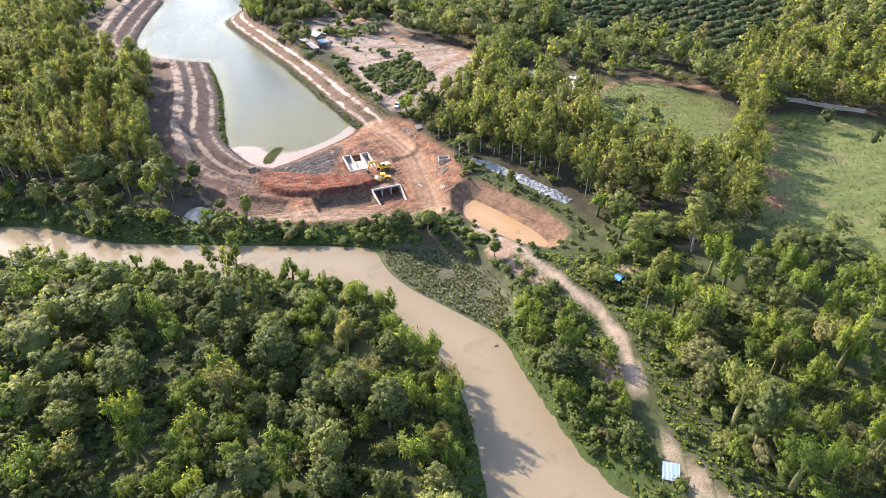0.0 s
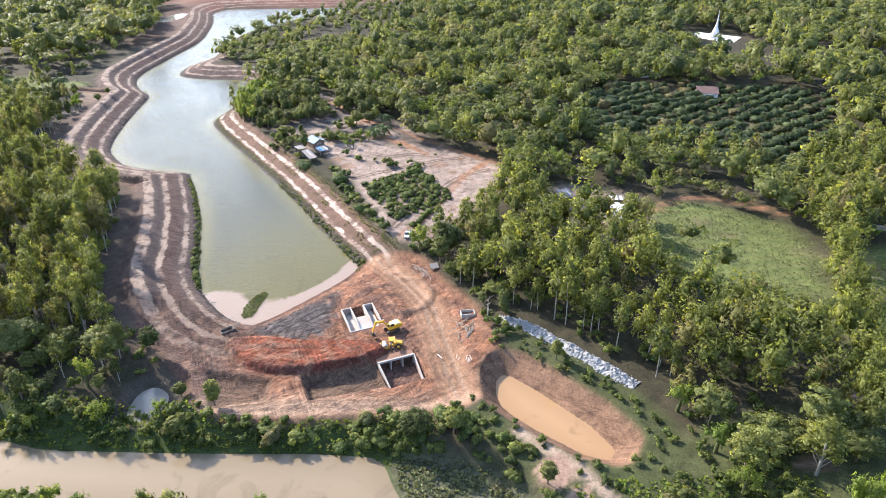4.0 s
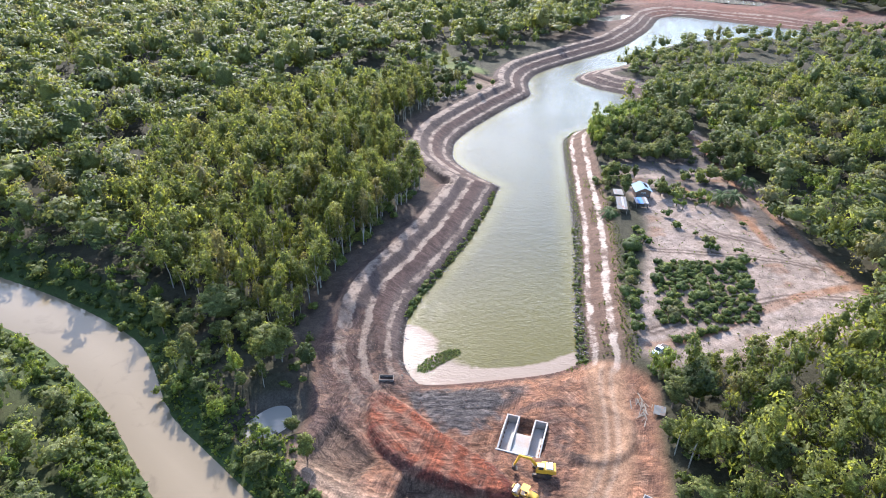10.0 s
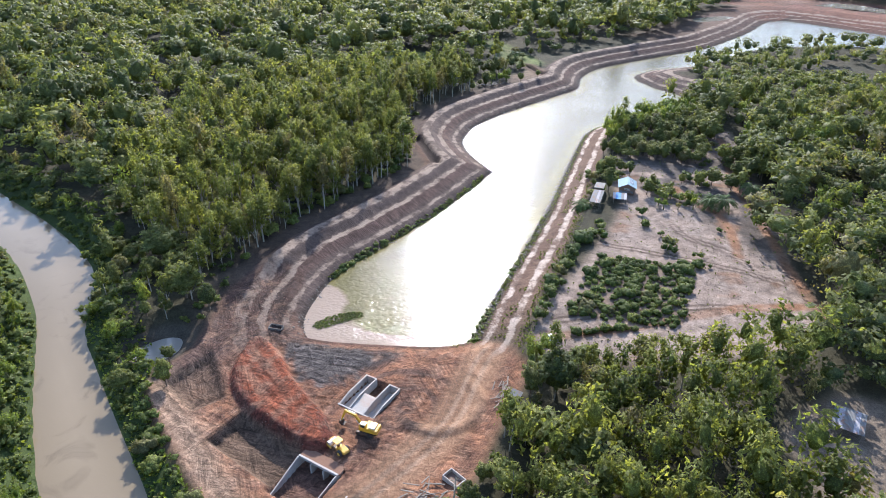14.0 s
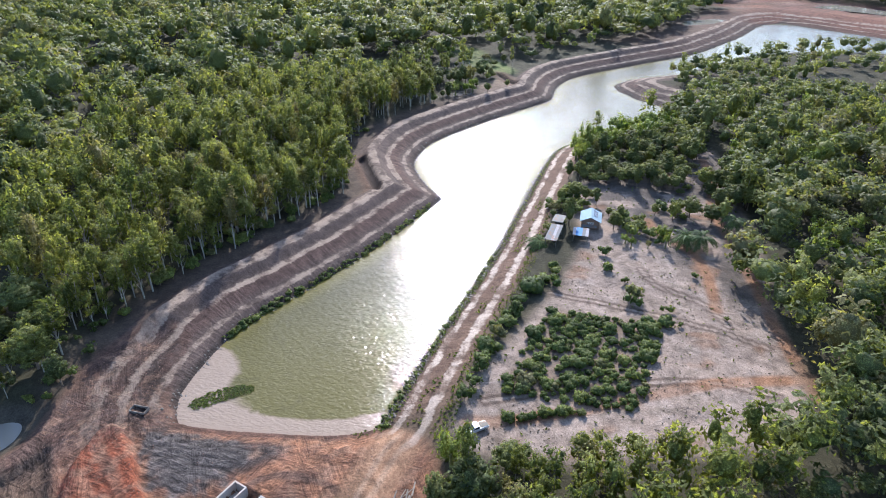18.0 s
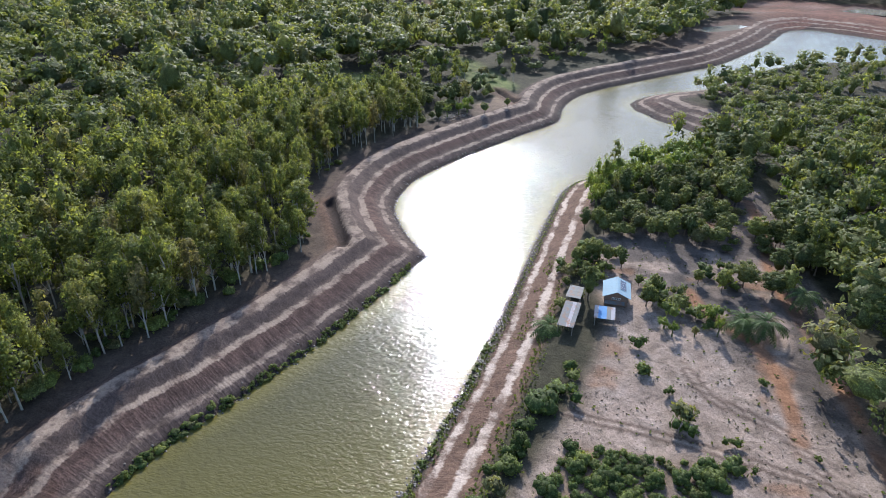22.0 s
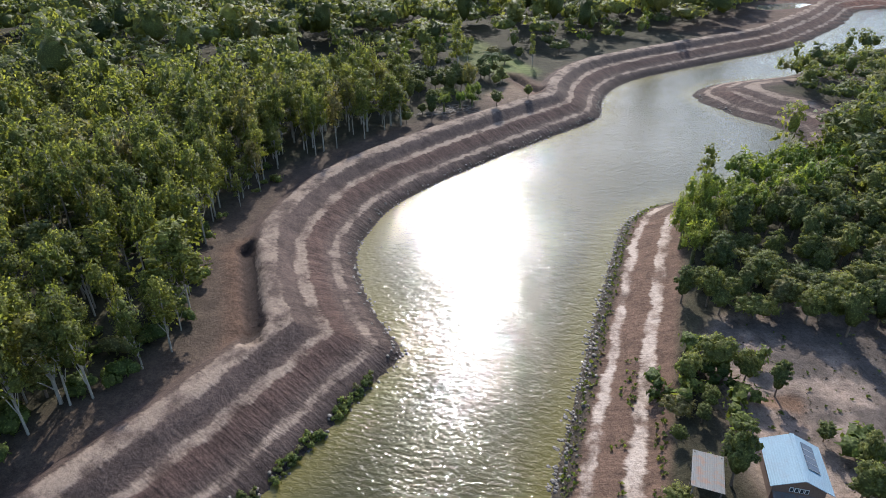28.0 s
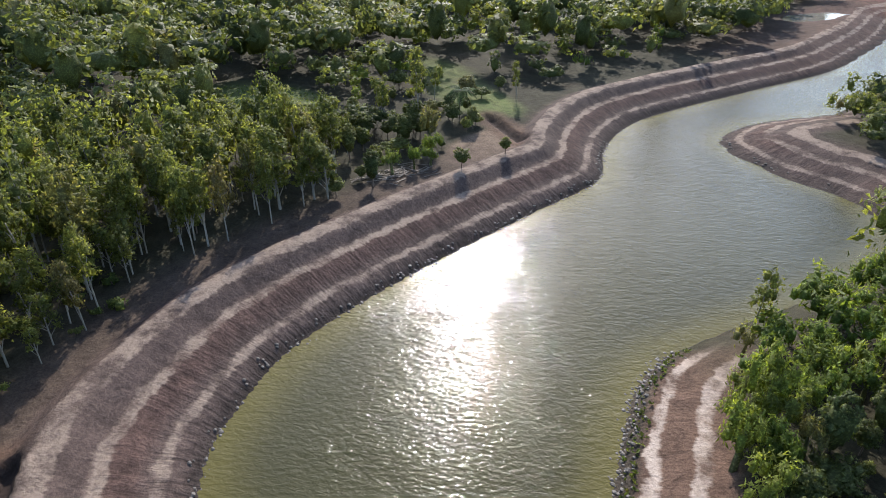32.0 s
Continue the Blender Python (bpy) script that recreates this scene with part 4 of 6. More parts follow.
def eucalyptus(rng, detail):
    """A slender stem and a tall, loose plume of hanging sprays."""
    k = level(detail)
    h = rng.uniform(12.5, 17)
    lean = rng.normal(scale=0.7, size=2)
    wide = rng.uniform(2.2, 3.1)
    count, cards, size, cuts = ((13, 54, 0.60, 0), (9, 30, 0.85, 0), (7, 19, 1.15, 0), (5, 15, 1.5, 0), (4, 12, 1.7, 0))[k]
    turn_, tips, parts_ = rng.uniform(0, 6.28), [], []
    heart = np.array((lean[0] * 0.5, lean[1] * 0.5, h * 0.60))
    for i in range(count):
        up = (i + 0.5) / count
        a, q = turn_ + 2.4 * i + rng.uniform(-0.5, 0.5), wide * rng.uniform(0.30, 0.90) * (1.0 - 0.50 * up)
        tips.append((lean[0] * up + math.cos(a) * q, lean[1] * up + math.sin(a) * q, h * (0.40 + 0.50 * up + rng.uniform(-0.05, 0.05))))
        w = wide * rng.uniform(0.36, 0.62) * (1.0, 1.1, 1.22, 1.4, 1.5)[k]
        parts_.append(lobe(rng, tips[-1], (w, w, w * rng.uniform(0.9, 1.35)), heart, cards, size, 0.48, 0.35, cuts, 0.5 if k < 2 else 0, 0.24, 0.5, (0.40, 0.45, 0.5, 0.6, 0.7)[k]))
    if k > 1:
        parts_.append(lobe(rng, heart + np.array((0, 0, h * 0.06)), (wide * 0.70, wide * 0.70, h * 0.24), heart, 14, size, 0.48, 0.35, 1, 0.55))
    trunk = [limb(((0, 0, -0.6), (lean[0] * 0.1, lean[1] * 0.15, h * 0.35), (lean[0] * 0.5, lean[1] * 0.5, h * 0.62), (lean[0], lean[1], h * 0.9)), (0.19, 0.15, 0.10, 0.03), 5)]
    if k == 0:
        for l in tips[:5]:
            trunk.append(limb(((lean[0] * 0.2, lean[1] * 0.2, l[2] - 3.2), (l[0] * 0.6, l[1] * 0.6, l[2] - 1.2), l), (0.08, 0.06, 0.02), 4))
    return joined(trunk), joined(parts_)


def broadleaf(rng, detail):
    """A round, flat-topped or towering crown of many billows."""
    k = level(detail)
    habit = rng.choice(3, p=(0.5, 0.25, 0.25))
    h, r = rng.uniform(7.0, 10.0) * (1.0, 0.9, 1.2)[habit], rng.uniform(3.0, 4.1) * (1.0, 1.25, 0.85)[habit]
    count, cards, size, cuts = ((26, 34, 0.54, 0), (13, 20, 0.80, 0), (8, 17, 1.0, 0), (7, 16, 1.05, 0), (6, 9, 1.45, 0))[k]
    wide, slim_ = r * rng.uniform(0.85, 1.12), r * rng.uniform(0.85, 1.12)
    heart = np.array((0, 0, h * 0.42))
    flat = (0.34, 0.22, 0.40)[habit]
    parts_ = [lobe(rng, (0, 0, h * 0.55), (wide * 0.80, slim_ * 0.80, h * flat * 0.92), heart, cards + 6, size, 0.62, 0.1, 2 if k < 2 else 1, 0.80 if k < 2 else 0.70, 0.14, 0.4)]
    turn_ = rng.uniform(0, 6.28)
    for i in range(count):
        a = turn_ + 2.4 * i + rng.uniform(-0.35, 0.35)
        up = -0.30 + 1.27 * (i + 0.5) / count
        q = math.sqrt(max(1 - up * up, 0.05)) * rng.uniform(0.60, 0.92)
        w = r * rng.uniform(0.20, 0.40) * (0.88, 1.0, 1.16, 1.28, 1.35)[k]
        parts_.append(lobe(rng, (math.cos(a) * q * wide, math.sin(a) * q * slim_, h * (0.55 + flat * up + rng.uniform(-0.05, 0.07))), (w, w, w * rng.uniform(0.62, 0.85)), heart, cards, size, 0.62, 0.1, cuts, 0.62 if k < 2 else 0, 0.15, (0.45, 0.42, 0.34, 0.28, 0.25)[k], (0.38, 0.45, 0.52, 0.62, 0.70)[k]))
    trunk = [limb(((0, 0, -0.6), (0.1, 0.1, h * 0.25), (0.2, 0.0, h * 0.6)), (0.26, 0.2, 0.12), 6)]
    if k == 0:
        for i in range(4):
            a = turn_ + 1.57 * i
            trunk.append(limb(((0.1, 0.05, h * 0.28), (math.cos(a) * wide * 0.3, math.sin(a) * wide * 0.3, h * 0.42), (math.cos(a) * wide * 0.62, math.sin(a) * wide * 0.62, h * 0.55)), (0.13, 0.09, 0.04), 4))
    return joined(trunk), joined(parts_)


def bamboo(rng, detail):
    """A clump of arching culms, each ending in a feathery plume."""
    k = level(detail)
    h = rng.uniform(6.5, 9.5)
    count, cards, size = ((9, 62, 0.85), (7, 30, 1.1), (6, 20, 1.3), (5, 14, 1.6), (4, 9, 2.0))[k]
    heart, parts_ = np.array((0, 0, h * 0.35)), []
    for i in range(count):
        a, q, w = 6.283 * i / count + rng.uniform(-0.4, 0.4), rng.uniform(0.5, 2.7), rng.uniform(0.9, 1.45) * (1.0, 1.1, 1.2, 1.3, 1.5)[k]
        z = h * rng.uniform(0.50, 0.86)
        tip = (math.cos(a) * q, math.sin(a) * q, z)
        parts_.append(lobe(rng, tip, (w, w, h * rng.uniform(0.16, 0.30)), heart, cards, size, 0.26, 0.9, 0, 0.60, 0.24, 0.5))
    return limb(((0, 0, -0.5), (0.2, 0.1, h * 0.3), (0.5, 0.2, h * 0.7)), (0.5, 0.4, 0.1), 5), joined(parts_)


def shrub_shape(rng, detail):
    k = level(detail)
    count, cards, size, cuts = ((6, 22, 0.42, 1), (4, 16, 0.55, 0), (3, 12, 0.7, 0), (3, 12, 0.7, 0), (3, 12, 0.7, 0))[k]
    heart, parts_ = np.array((0, 0, 0.2)), []
    a = rng.uniform(0, 6.28)
    for i in range(count):
        q, w = (0.0 if i == 0 else rng.uniform(0.5, 1.15)), rng.uniform(0.6, 1.0)
        parts_.append(lobe(rng, (math.cos(a + 2.4 * i) * q, math.sin(a + 2.4 * i) * q, rng.uniform(0.45, 1.15) if i else 0.95), (w, w, w * 0.85), heart, cards, size, 0.55, 0.0, cuts, 0.78, 0.16, 0.5))
    return limb(((0, 0, -0.5), (0.05, 0, 0.4), (0.1, 0.1, 1.0)), (0.09, 0.07, 0.02), 4), joined(parts_)


def dome(rng, detail):
    """A dense, round orchard crown that hangs nearly to the ground."""
    k = level(detail)
    r = rng.uniform(2.9, 3.5)
    heart = np.array((0, 0, 1.2))
    parts_ = [lobe(rng, (0, 0, 2.2), (r * 0.85, r * 0.85, 1.9), heart, 60 if k == 0 else 24, 0.75 if k == 0 else 1.1, 0.65, 0.0, 1, 0.92, 0.08)]
    a = rng.uniform(0, 6.28)
    for i in range(7):
        parts_.append(lobe(rng, (math.cos(a + 2.4 * i) * r * 0.62, math.sin(a + 2.4 * i) * r * 0.62, 1.5 + 0.28 * i), (1.3, 1.3, 1.0), heart, 24 if k == 0 else 12, 0.7 if k == 0 else 1.0, 0.65, 0.0, 0, 0.80, 0.12))
    return limb(((0, 0, -0.5), (0.05, 0, 1.2), (0, 0.1, 2.8)), (0.2, 0.17, 0.1), 5), joined(parts_)


MAKERS = {"eucalyptus_tree": eucalyptus, "broadleaf_tree": broadleaf, "bamboo_clump": bamboo, "shrub": shrub_shape, "orchard_tree": dome}
WORDS = {
    "eucalyptus_tree": ("slender eucalyptus with pale trunk and olive crown", "tree", "plantation trees", "crown"),
    "broadleaf_tree": ("rounded dark green broadleaf tree in the wood", "tree", "woodland trees", "crown"),
    "bamboo_clump": ("feathery bright green bamboo clump", "bamboo", "bamboo clumps", "leaves"),
    "shrub": ("low leafy green shrub on the bank", "shrub", "shrubs", "leaves"),
    "orchard_tree": ("dense dome-shaped dark green orchard tree", "tree", "orchard trees", "crown"),
}
STEM = {"eucalyptus_tree": BARK_PALE, "bamboo_clump": WEED}


def plant(kind, made, name=None, label=None):
    """One plant with its own trunk and crown."""
    stem, crown = made
    words = WORDS[kind]
    root = tagged(new(name or kind), label or words[0], words[1], words[2])
    for nm, (v, f, lit), m in (("stem" if kind in ("bamboo_clump", "shrub") else "trunk", stem, STEM.get(kind, BARK)), (words[3], crown, LEAF[kind])):
        new(nm, mesh_of(nm, v, f, [m], smooth=True, normals=lit)).parent = root
    return root


# where plants stand


def scatter(x0, x1, y0, y1, gap, wild=0.42):
    gx, gy = np.meshgrid(np.arange(x0, x1, gap), np.arange(y0, y1, gap))
    gx = gx + (np.arange(gx.shape[0]) % 2)[:, None] * gap * 0.5
    return (gx + RNG.uniform(-wild, wild, gx.shape) * gap).ravel(), (gy + RNG.uniform(-wild, wild, gy.shape) * gap).ravel()


def free(s):
    """Ground where woods may grow."""
    w, d = s["w"], s["lake"]
    keep = d > (w["left"] * (27.5 + 9 * step(440, 480, s["y"])) + w["far"] * 40 + w["right"] * 13.5 + w["spit"] * 5 + w["bay"] * 2.5 + w["wooded"] * 2.5 + w["near"] * 12)
    keep &= (s["site"] > 3) & (s["field"] > 1.5) & (s["channel"] > 15) & (s["pool"] > 3) & (s["marsh"] > 2) & (s["path"] > 4.2) & (s["tracks"] > 2.2) & (s["rubble"] > 5.5)
    keep &= ~((s["x"] > -84) & (s["x"] < -50) & (s["y"] > 306) & (s["y"] < 354)) & ~((w["right"] > 0.5) & (d < 24) & (s["y"] < 352)) & ~((s["x"] > -130) & (s["x"] < -74) & (s["y"] > 350) & (s["y"] < 432))
    keep &= (s["meadow"] > 0) & (s["meadow_e"] > 0) & (s["yard"] > 0) & (s["glade"] > 0) & (s["glade_w"] > 0) & (s["field_w"] > 0) & (s["field_nw"] > 0) & (s["spit_bare"] > 0) & (s["ditch"] > np.where(s["y"] < 330, 8, 3)) & (s["road"] > 9) & (s["ponds"] > 5) & (s["flats"] > 0)
    return keep


VIEW = np.array([(-120, 50), (115, 50), (205, 200), (300, 420), (490, 790), (300, 840), (120, 970), (-260, 960), (-500, 720), (-750, 480), (-770, 170), (-300, 80)], float)


def in_view(x, y):
    """The stretch of country that the flight overlooks."""
    return inside(x, y, VIEW)


def nearness(x, y):
    """Distance from the line of the valley."""
    near_ = line_distance(x, y, np.array([(60, 75), (62, 120)], float))[0] + 12
    return np.minimum(near_, np.minimum(line_distance(x, y, np.array([(-30, 110), (0, 150), (-100, 230), (-160, 350), (-200, 430)], float))[0], line_distance(x, y, np.array([(-30, 250), (-80, 370)], float))[0] + 15))


SPOTS = {k: [] for k in MAKERS}


def add(kind, x, y, size, z=None):
    s = None if z is not None else survey(x, y)
    SPOTS[kind].append(np.stack([x, y, s["z"] if z is None else z, size, RNG.uniform(0, 6.283, x.shape), RNG.uniform(0, 1, x.shape)], 1))


# eucalyptus stands
px, py = scatter(-280, 330, 150, 420, 4.3)
s = survey(px, py)
stand = np.zeros(px.shape, bool)
for zone in (EUCA_W, EUCA_E, EUCA_ROW, EUCA_NE):
    stand |= inside(px, py, zone)
ok = stand & free(s) & (s["river"] > 9) & (RNG.uniform(size=px.shape) < 0.86)
ok &= ground_noise(px * 1.3 + 50, py * 1.3) > -1.05
add("eucalyptus_tree", px[ok], py[ok], np.clip(RNG.normal(0.93, 0.16, ok.sum()) + 0.07 * ground_noise(px[ok], py[ok]), 0.55, 1.3), s["z"][ok])
# the double row between the two meadows
row_at = np.linspace(0, 1, 30)
for off in (-2.4, 2.2):
    rx = np.interp(row_at, (0, 0.45, 1), (87, 105, 129)) + off + RNG.normal(scale=0.6, size=30)
    ry = np.interp(row_at, (0, 0.45, 1), (160, 205, 262)) + RNG.normal(scale=0.8, size=30)
    add("eucalyptus_tree", rx, ry, RNG.uniform(0.8, 1.1, 30))
# orchard in rows
gx, gy = np.meshgrid(np.arange(-90, 90, 7.6), np.arange(-90, 90, 7.6))
turn = radians(38)
px = (130 + gx * math.cos(turn) - gy * math.sin(turn)).ravel() + RNG.normal(scale=0.5, size=gx.size)
py = (375 + gx * math.sin(turn) + gy * math.cos(turn)).ravel() + RNG.normal(scale=0.5, size=gx.size)
ok = inside(px, py, ORCHARD) & (RNG.uniform(size=px.shape) < 0.96)
add("orchard_tree", px[ok], py[ok], RNG.uniform(0.9, 1.15, ok.sum()))
# broadleaf woods, near and far
px, py = scatter(-520, 420, 40, 560, 6.5)
ok = in_view(px, py)
px, py = px[ok], py[ok]
s = survey(px, py)
grown = free(s) & (s["river"] > 2.2) & ((s["glade_n"] > 0) | (RNG.uniform(size=px.shape) < 0.4)) & ((s["grassy"] > 0) | (RNG.uniform(size=px.shape) < 0.42)) & ((s["path"] > 8) | (px < 40))
for zone in (EUCA_W, EUCA_E, EUCA_ROW, EUCA_NE):
    grown &= ~inside(px, py, zone) | (RNG.uniform(size=px.shape) < 0.05)
grown &= ~inside(px, py, ORCHARD) & ~((np.abs(px - 203) < 25) & (py > 500))
patchy = ground_noise(px * 0.8 + 3, py * 0.8)
lush = (patchy > np.where(py < 150, -0.15, 0.45)) & (RNG.uniform(size=px.shape) < np.where(py < 150, 0.75, 0.45)) | (s["river"] < 16) & (RNG.uniform(size=px.shape) < 0.35)
big_ = (px < -235) & (py > 180) | (py > 440) & (px < -205) | (px > 150) & (py > 330)
grown &= ~big_ | (RNG.uniform(size=px.shape) < 0.46)
olive = (patchy < -0.7) & (RNG.uniform(size=px.shape) < 0.6) & (py > 120)
open_ = RNG.uniform(size=px.shape) < np.where((px > -105) & (px < -45) & (py > 62) & (py < 104), 0.35, 0.04)
lush |= (px > 44) & (py < 150) & (RNG.uniform(size=px.shape) < 0.5)
size = np.clip(np.exp(RNG.normal(0.24, 0.25, px.shape)), 0.6, np.where(nearness(px, py) < 130, 1.65, 2.0))
size = np.where((s["river"] < 16) & (py > 128) | (s["path"] < 12), np.minimum(size, 0.8), size)
size = np.where((px > 25) & (px < 105) & (py > 225) & (py < 305), np.minimum(size, 0.85), size)
size = np.where(py < 150, np.clip(size * 1.02, 0.6, 1.5), size)
size = np.where(big_, np.clip(size * 1.42, 0.9, 2.3), size)
size = np.where((s["w"]["left"] > 0.5) & (s["lake"] < 44) & (py > 330), np.minimum(size, 0.95), size)
size = np.where((np.minimum(s["glade_w"], s["glade_n"]) < 16) & (px > -262), np.minimum(size, 0.8), size)
size = np.where((px > -225) & (px < -60) & (py > 470), np.minimum(size, 0.95), size)
for kind, m in (("bamboo_clump", grown & lush & ~open_), ("eucalyptus_tree", grown & olive & ~lush & ~open_), ("broadleaf_tree", grown & ~lush & ~olive & ~open_)):
    add(kind, px[m], py[m], size[m] if kind == "broadleaf_tree" else np.minimum(size[m] * 0.85, 1.15), s["z"][m])
px, py = scatter(-800, 520, 560, 980, 10.5)
ok = in_view(px, py)
px, py = px[ok], py[ok]
s = survey(px, py)
ok = free(s) & (ground_noise(px * 0.35, py * 0.35) > -1.25) & ~((np.abs(px - 203) < 25) & (py > 515) & (py < 603)) 
add("broadleaf_tree", px[ok], py[ok], np.clip(np.exp(RNG.normal(0.52, 0.22, ok.sum())), 0.8, np.where((px[ok] > -190) & (px[ok] < -40) & (py[ok] < 770), 1.0, 2.4)), s["z"][ok])
px, py = scatter(-790, -520, 60, 560, 9.8)
s = survey(px, py)
ok = free(s) & (s["river"] > 5) & in_view(px, py)
add("broadleaf_tree", px[ok], py[ok], np.clip(np.exp(RNG.normal(0.48, 0.22, ok.sum())), 0.8, 2.2), s["z"][ok])
# shrubs along the river, below the lane and under the stands
px, py = scatter(-260, 70, 30, 330, 2.9)
s = survey(px, py)
side = (s["river"] > 0.6) & (s["river"] < 11) & (s["path"] > 3.0) & (s["site"] > 0.5) & (s["marsh"] > 0.5) & (s["channel"] > 3)
lane = (s["w"]["right"] > 0.6) & (s["lake"] > 13) & (s["lake"] < 18) & (py < 300) & (RNG.uniform(size=px.shape) < 0.4)
under = free(s) & (s["river"] > 8) & (nearness(px, py) < 80) & (RNG.uniform(size=px.shape) < np.where((px > -110) & (px < -40) & (py < 105), 0.85, np.where(py < 165, 0.42, 0.30)))
brink = (s["channel"] > 5.5) & (s["channel"] < 12) & (s["site"] > 0) & (RNG.uniform(size=px.shape) < 0.7)
reeds = (s["marsh"] > 0.5) & (s["marsh"] < 12) & (s["path"] > 2.6) & (s["river"] > 0.5) & (s["channel"] > 3) & (s["site"] > 0.5) & (RNG.uniform(size=px.shape) < 0.75)
tussock = (s["grassy"] < 0) & (RNG.uniform(size=px.shape) < 0.42)
ok = (side & (RNG.uniform(size=px.shape) < 0.85) | lane | under | brink | reeds | tussock) & (s["slump"] < 0.4)
add("shrub", px[ok], py[ok], RNG.uniform(0.7, 1.6, ok.sum()) * np.where((s["channel"] < 14)[ok], 0.6, 1.0), s["z"][ok])
# green fringe at the water's edge
fx, fy = [], []
for line, a, b, n in ((SHORES["left"], 28, 120, 230), (SHORES["right"], 100, 190, 90)):
    seg = np.hypot(*np.diff(line, axis=0).T)
    cum = np.concatenate([[0], np.cumsum(seg)])
    t = RNG.uniform(a, b, n)
    out = RNG.uniform(-0.8, 1.4, n)
    fx.append(np.interp(t, cum, line[:, 0]) + out * (-0.9 if line is SHORES["left"] else 0.8))
    fy.append(np.interp(t, cum, line[:, 1]) + out * 0.3)
fx, fy = np.concatenate(fx), np.concatenate(fy)
add("shrub", fx, fy, RNG.uniform(0.25, 0.6, fx.shape), np.maximum(survey(fx, fy)["z"], -0.1))
# trees and bushes that stand alone
SINGLES = {
    "broadleaf_tree": ((-61, 174, 0.75), (9, 216, 0.7), (1, 226, 0.6), (4.5, 214, 0.45), (10, 200, 0.45), (7, 230, 0.75), (15, 222, 0.8), (-76, 339, 0.62), (-68, 333, 0.66), (-73, 351, 0.42), (-65, 348, 0.50), (-58, 342, 0.72), (-83, 346, 0.40), (-70, 326, 0.42), (-67, 166, 0.65), (79, 229, 1.0), (74, 247, 0.85), (64, 264, 1.1), (58, 258, 1.0), (129, 224, 0.8), (154, 214, 0.8), (114, 159, 0.8), (127, 157, 0.85), (146, 232, 0.6), (-22, 352, 1.1), (-12, 346, 1.15), (-3, 341, 1.05), (5, 336, 1.1), (14, 331, 1.15), (23, 324, 1.1), (29, 316, 1.0), (10, 206, 0.7), (22, 188, 0.6),
                       (-82, 344, 0.62), (-81, 349, 0.55), (-79, 338, 0.5), (-76, 334, 0.42), (-60, 347, 0.5), (-56, 345, 0.45), (-77, 342, 0.42), (-77, 350, 0.5), (-57, 343, 0.75), (-53, 347, 0.6), (-51, 362, 0.6), (-49, 368, 0.65), (-43, 371, 0.65), (-40, 372, 0.6), (-57, 361, 0.45), (-62, 381, 0.35), (-160, 517, 0.75), (-155, 515, 0.8),
                       (-54, 370, 0.6), (-47, 375, 0.6), (-20, 352, 0.8), (-51, 396, 0.6),
                       (40, 136, 0.95), (-194, 419, 0.32), (-193, 405, 0.42), (-223, 410, 0.6), (-214, 402, 0.55), (-210, 412, 0.5), (-232, 420, 0.6), (-19, 347, 0.9), (-24, 359, 0.95), (-22, 369, 0.9), (-14, 352, 0.9)),
    "bamboo_clump": ((-112, 390, 0.8), (-106, 384, 0.75), (-117, 401, 0.75), (-113, 411, 0.8), (-114, 428, 0.8), (-109, 396, 0.8), (-103, 378, 0.6), (47, 116, 1.2), (53, 107, 1.3), (88, 126, 1.4), (85, 107, 1.4), (62, 118, 1.3), (72, 112, 1.4), (78, 128, 1.3), (60, 98, 1.2), (92, 140, 1.2), (70, 138, 1.1), (-47, 337, 0.45), (-50, 338, 0.45), (-44, 341, 0.5), (-45, 348, 0.5), (-41, 345, 0.45)),
    "eucalyptus_tree": ((-120, 403, 0.72), (-165, 515, 0.6), (-161, 512, 0.55)),
    "shrub": ((7, 204, 1.8), (9, 198, 1.7), (12.5, 199, 1.5), (5, 209, 1.5), (2.5, 219, 1.7), (-3, 230, 1.8), (11, 209, 1.8), (-5, 237, 1.6), (-10, 243, 1.5), (-86, 351, 2.3), (-79, 348, 2.5), (-75, 346, 2.3), (-73, 342, 1.9), (-84, 341, 2.2), (-71, 333, 1.6), (-50, 309, 1.8), (-47, 305, 1.9), (-61, 349, 2.7), (-57, 346, 2.5), (-52, 343, 2.4), (-48, 347, 2.2), (-56, 352, 2.2), (-46, 351, 2.1), (-30, 318, 3.0), (-28, 315, 2.1), (-78, 355, 2.0), (-82, 347, 2.3), (-80, 342, 2.2), (-58, 366, 2.4), (-52, 366, 2.3), (-21, 319, 1.4), (-43, 322, 1.9), (-49, 328, 1.9), (-43, 322, 1.5), (-36, 321, 1.2), (-26, 338, 1.1), (-10, 328, 0.9), (-15, 316, 0.8), (-62, 352, 1.5), (-48, 352, 1.6), (-44, 346, 1.5), (-40, 354, 1.5), (-53, 311, 1.1), (-50, 304, 1.9), (-48, 298, 2.0), (-46, 292, 2.1), (-43, 288, 2.2), (-41, 283, 2.0), (-38, 278, 2.2), (-35, 273, 2.0), (-32, 268, 2.2), (-29, 263, 2.0), (-27, 259, 1.9), (-84, 346, 1.3), (-63, 386, 1.5), (-58, 372, 1.2)),
}
for kind, rows in SINGLES.items():
    a = np.array(rows)
    a[:, 2] *= 1.3 if kind == "broadleaf_tree" else 0.8 if kind == "shrub" else 1.0
    add(kind, a[:, 0], a[:, 1], a[:, 2])
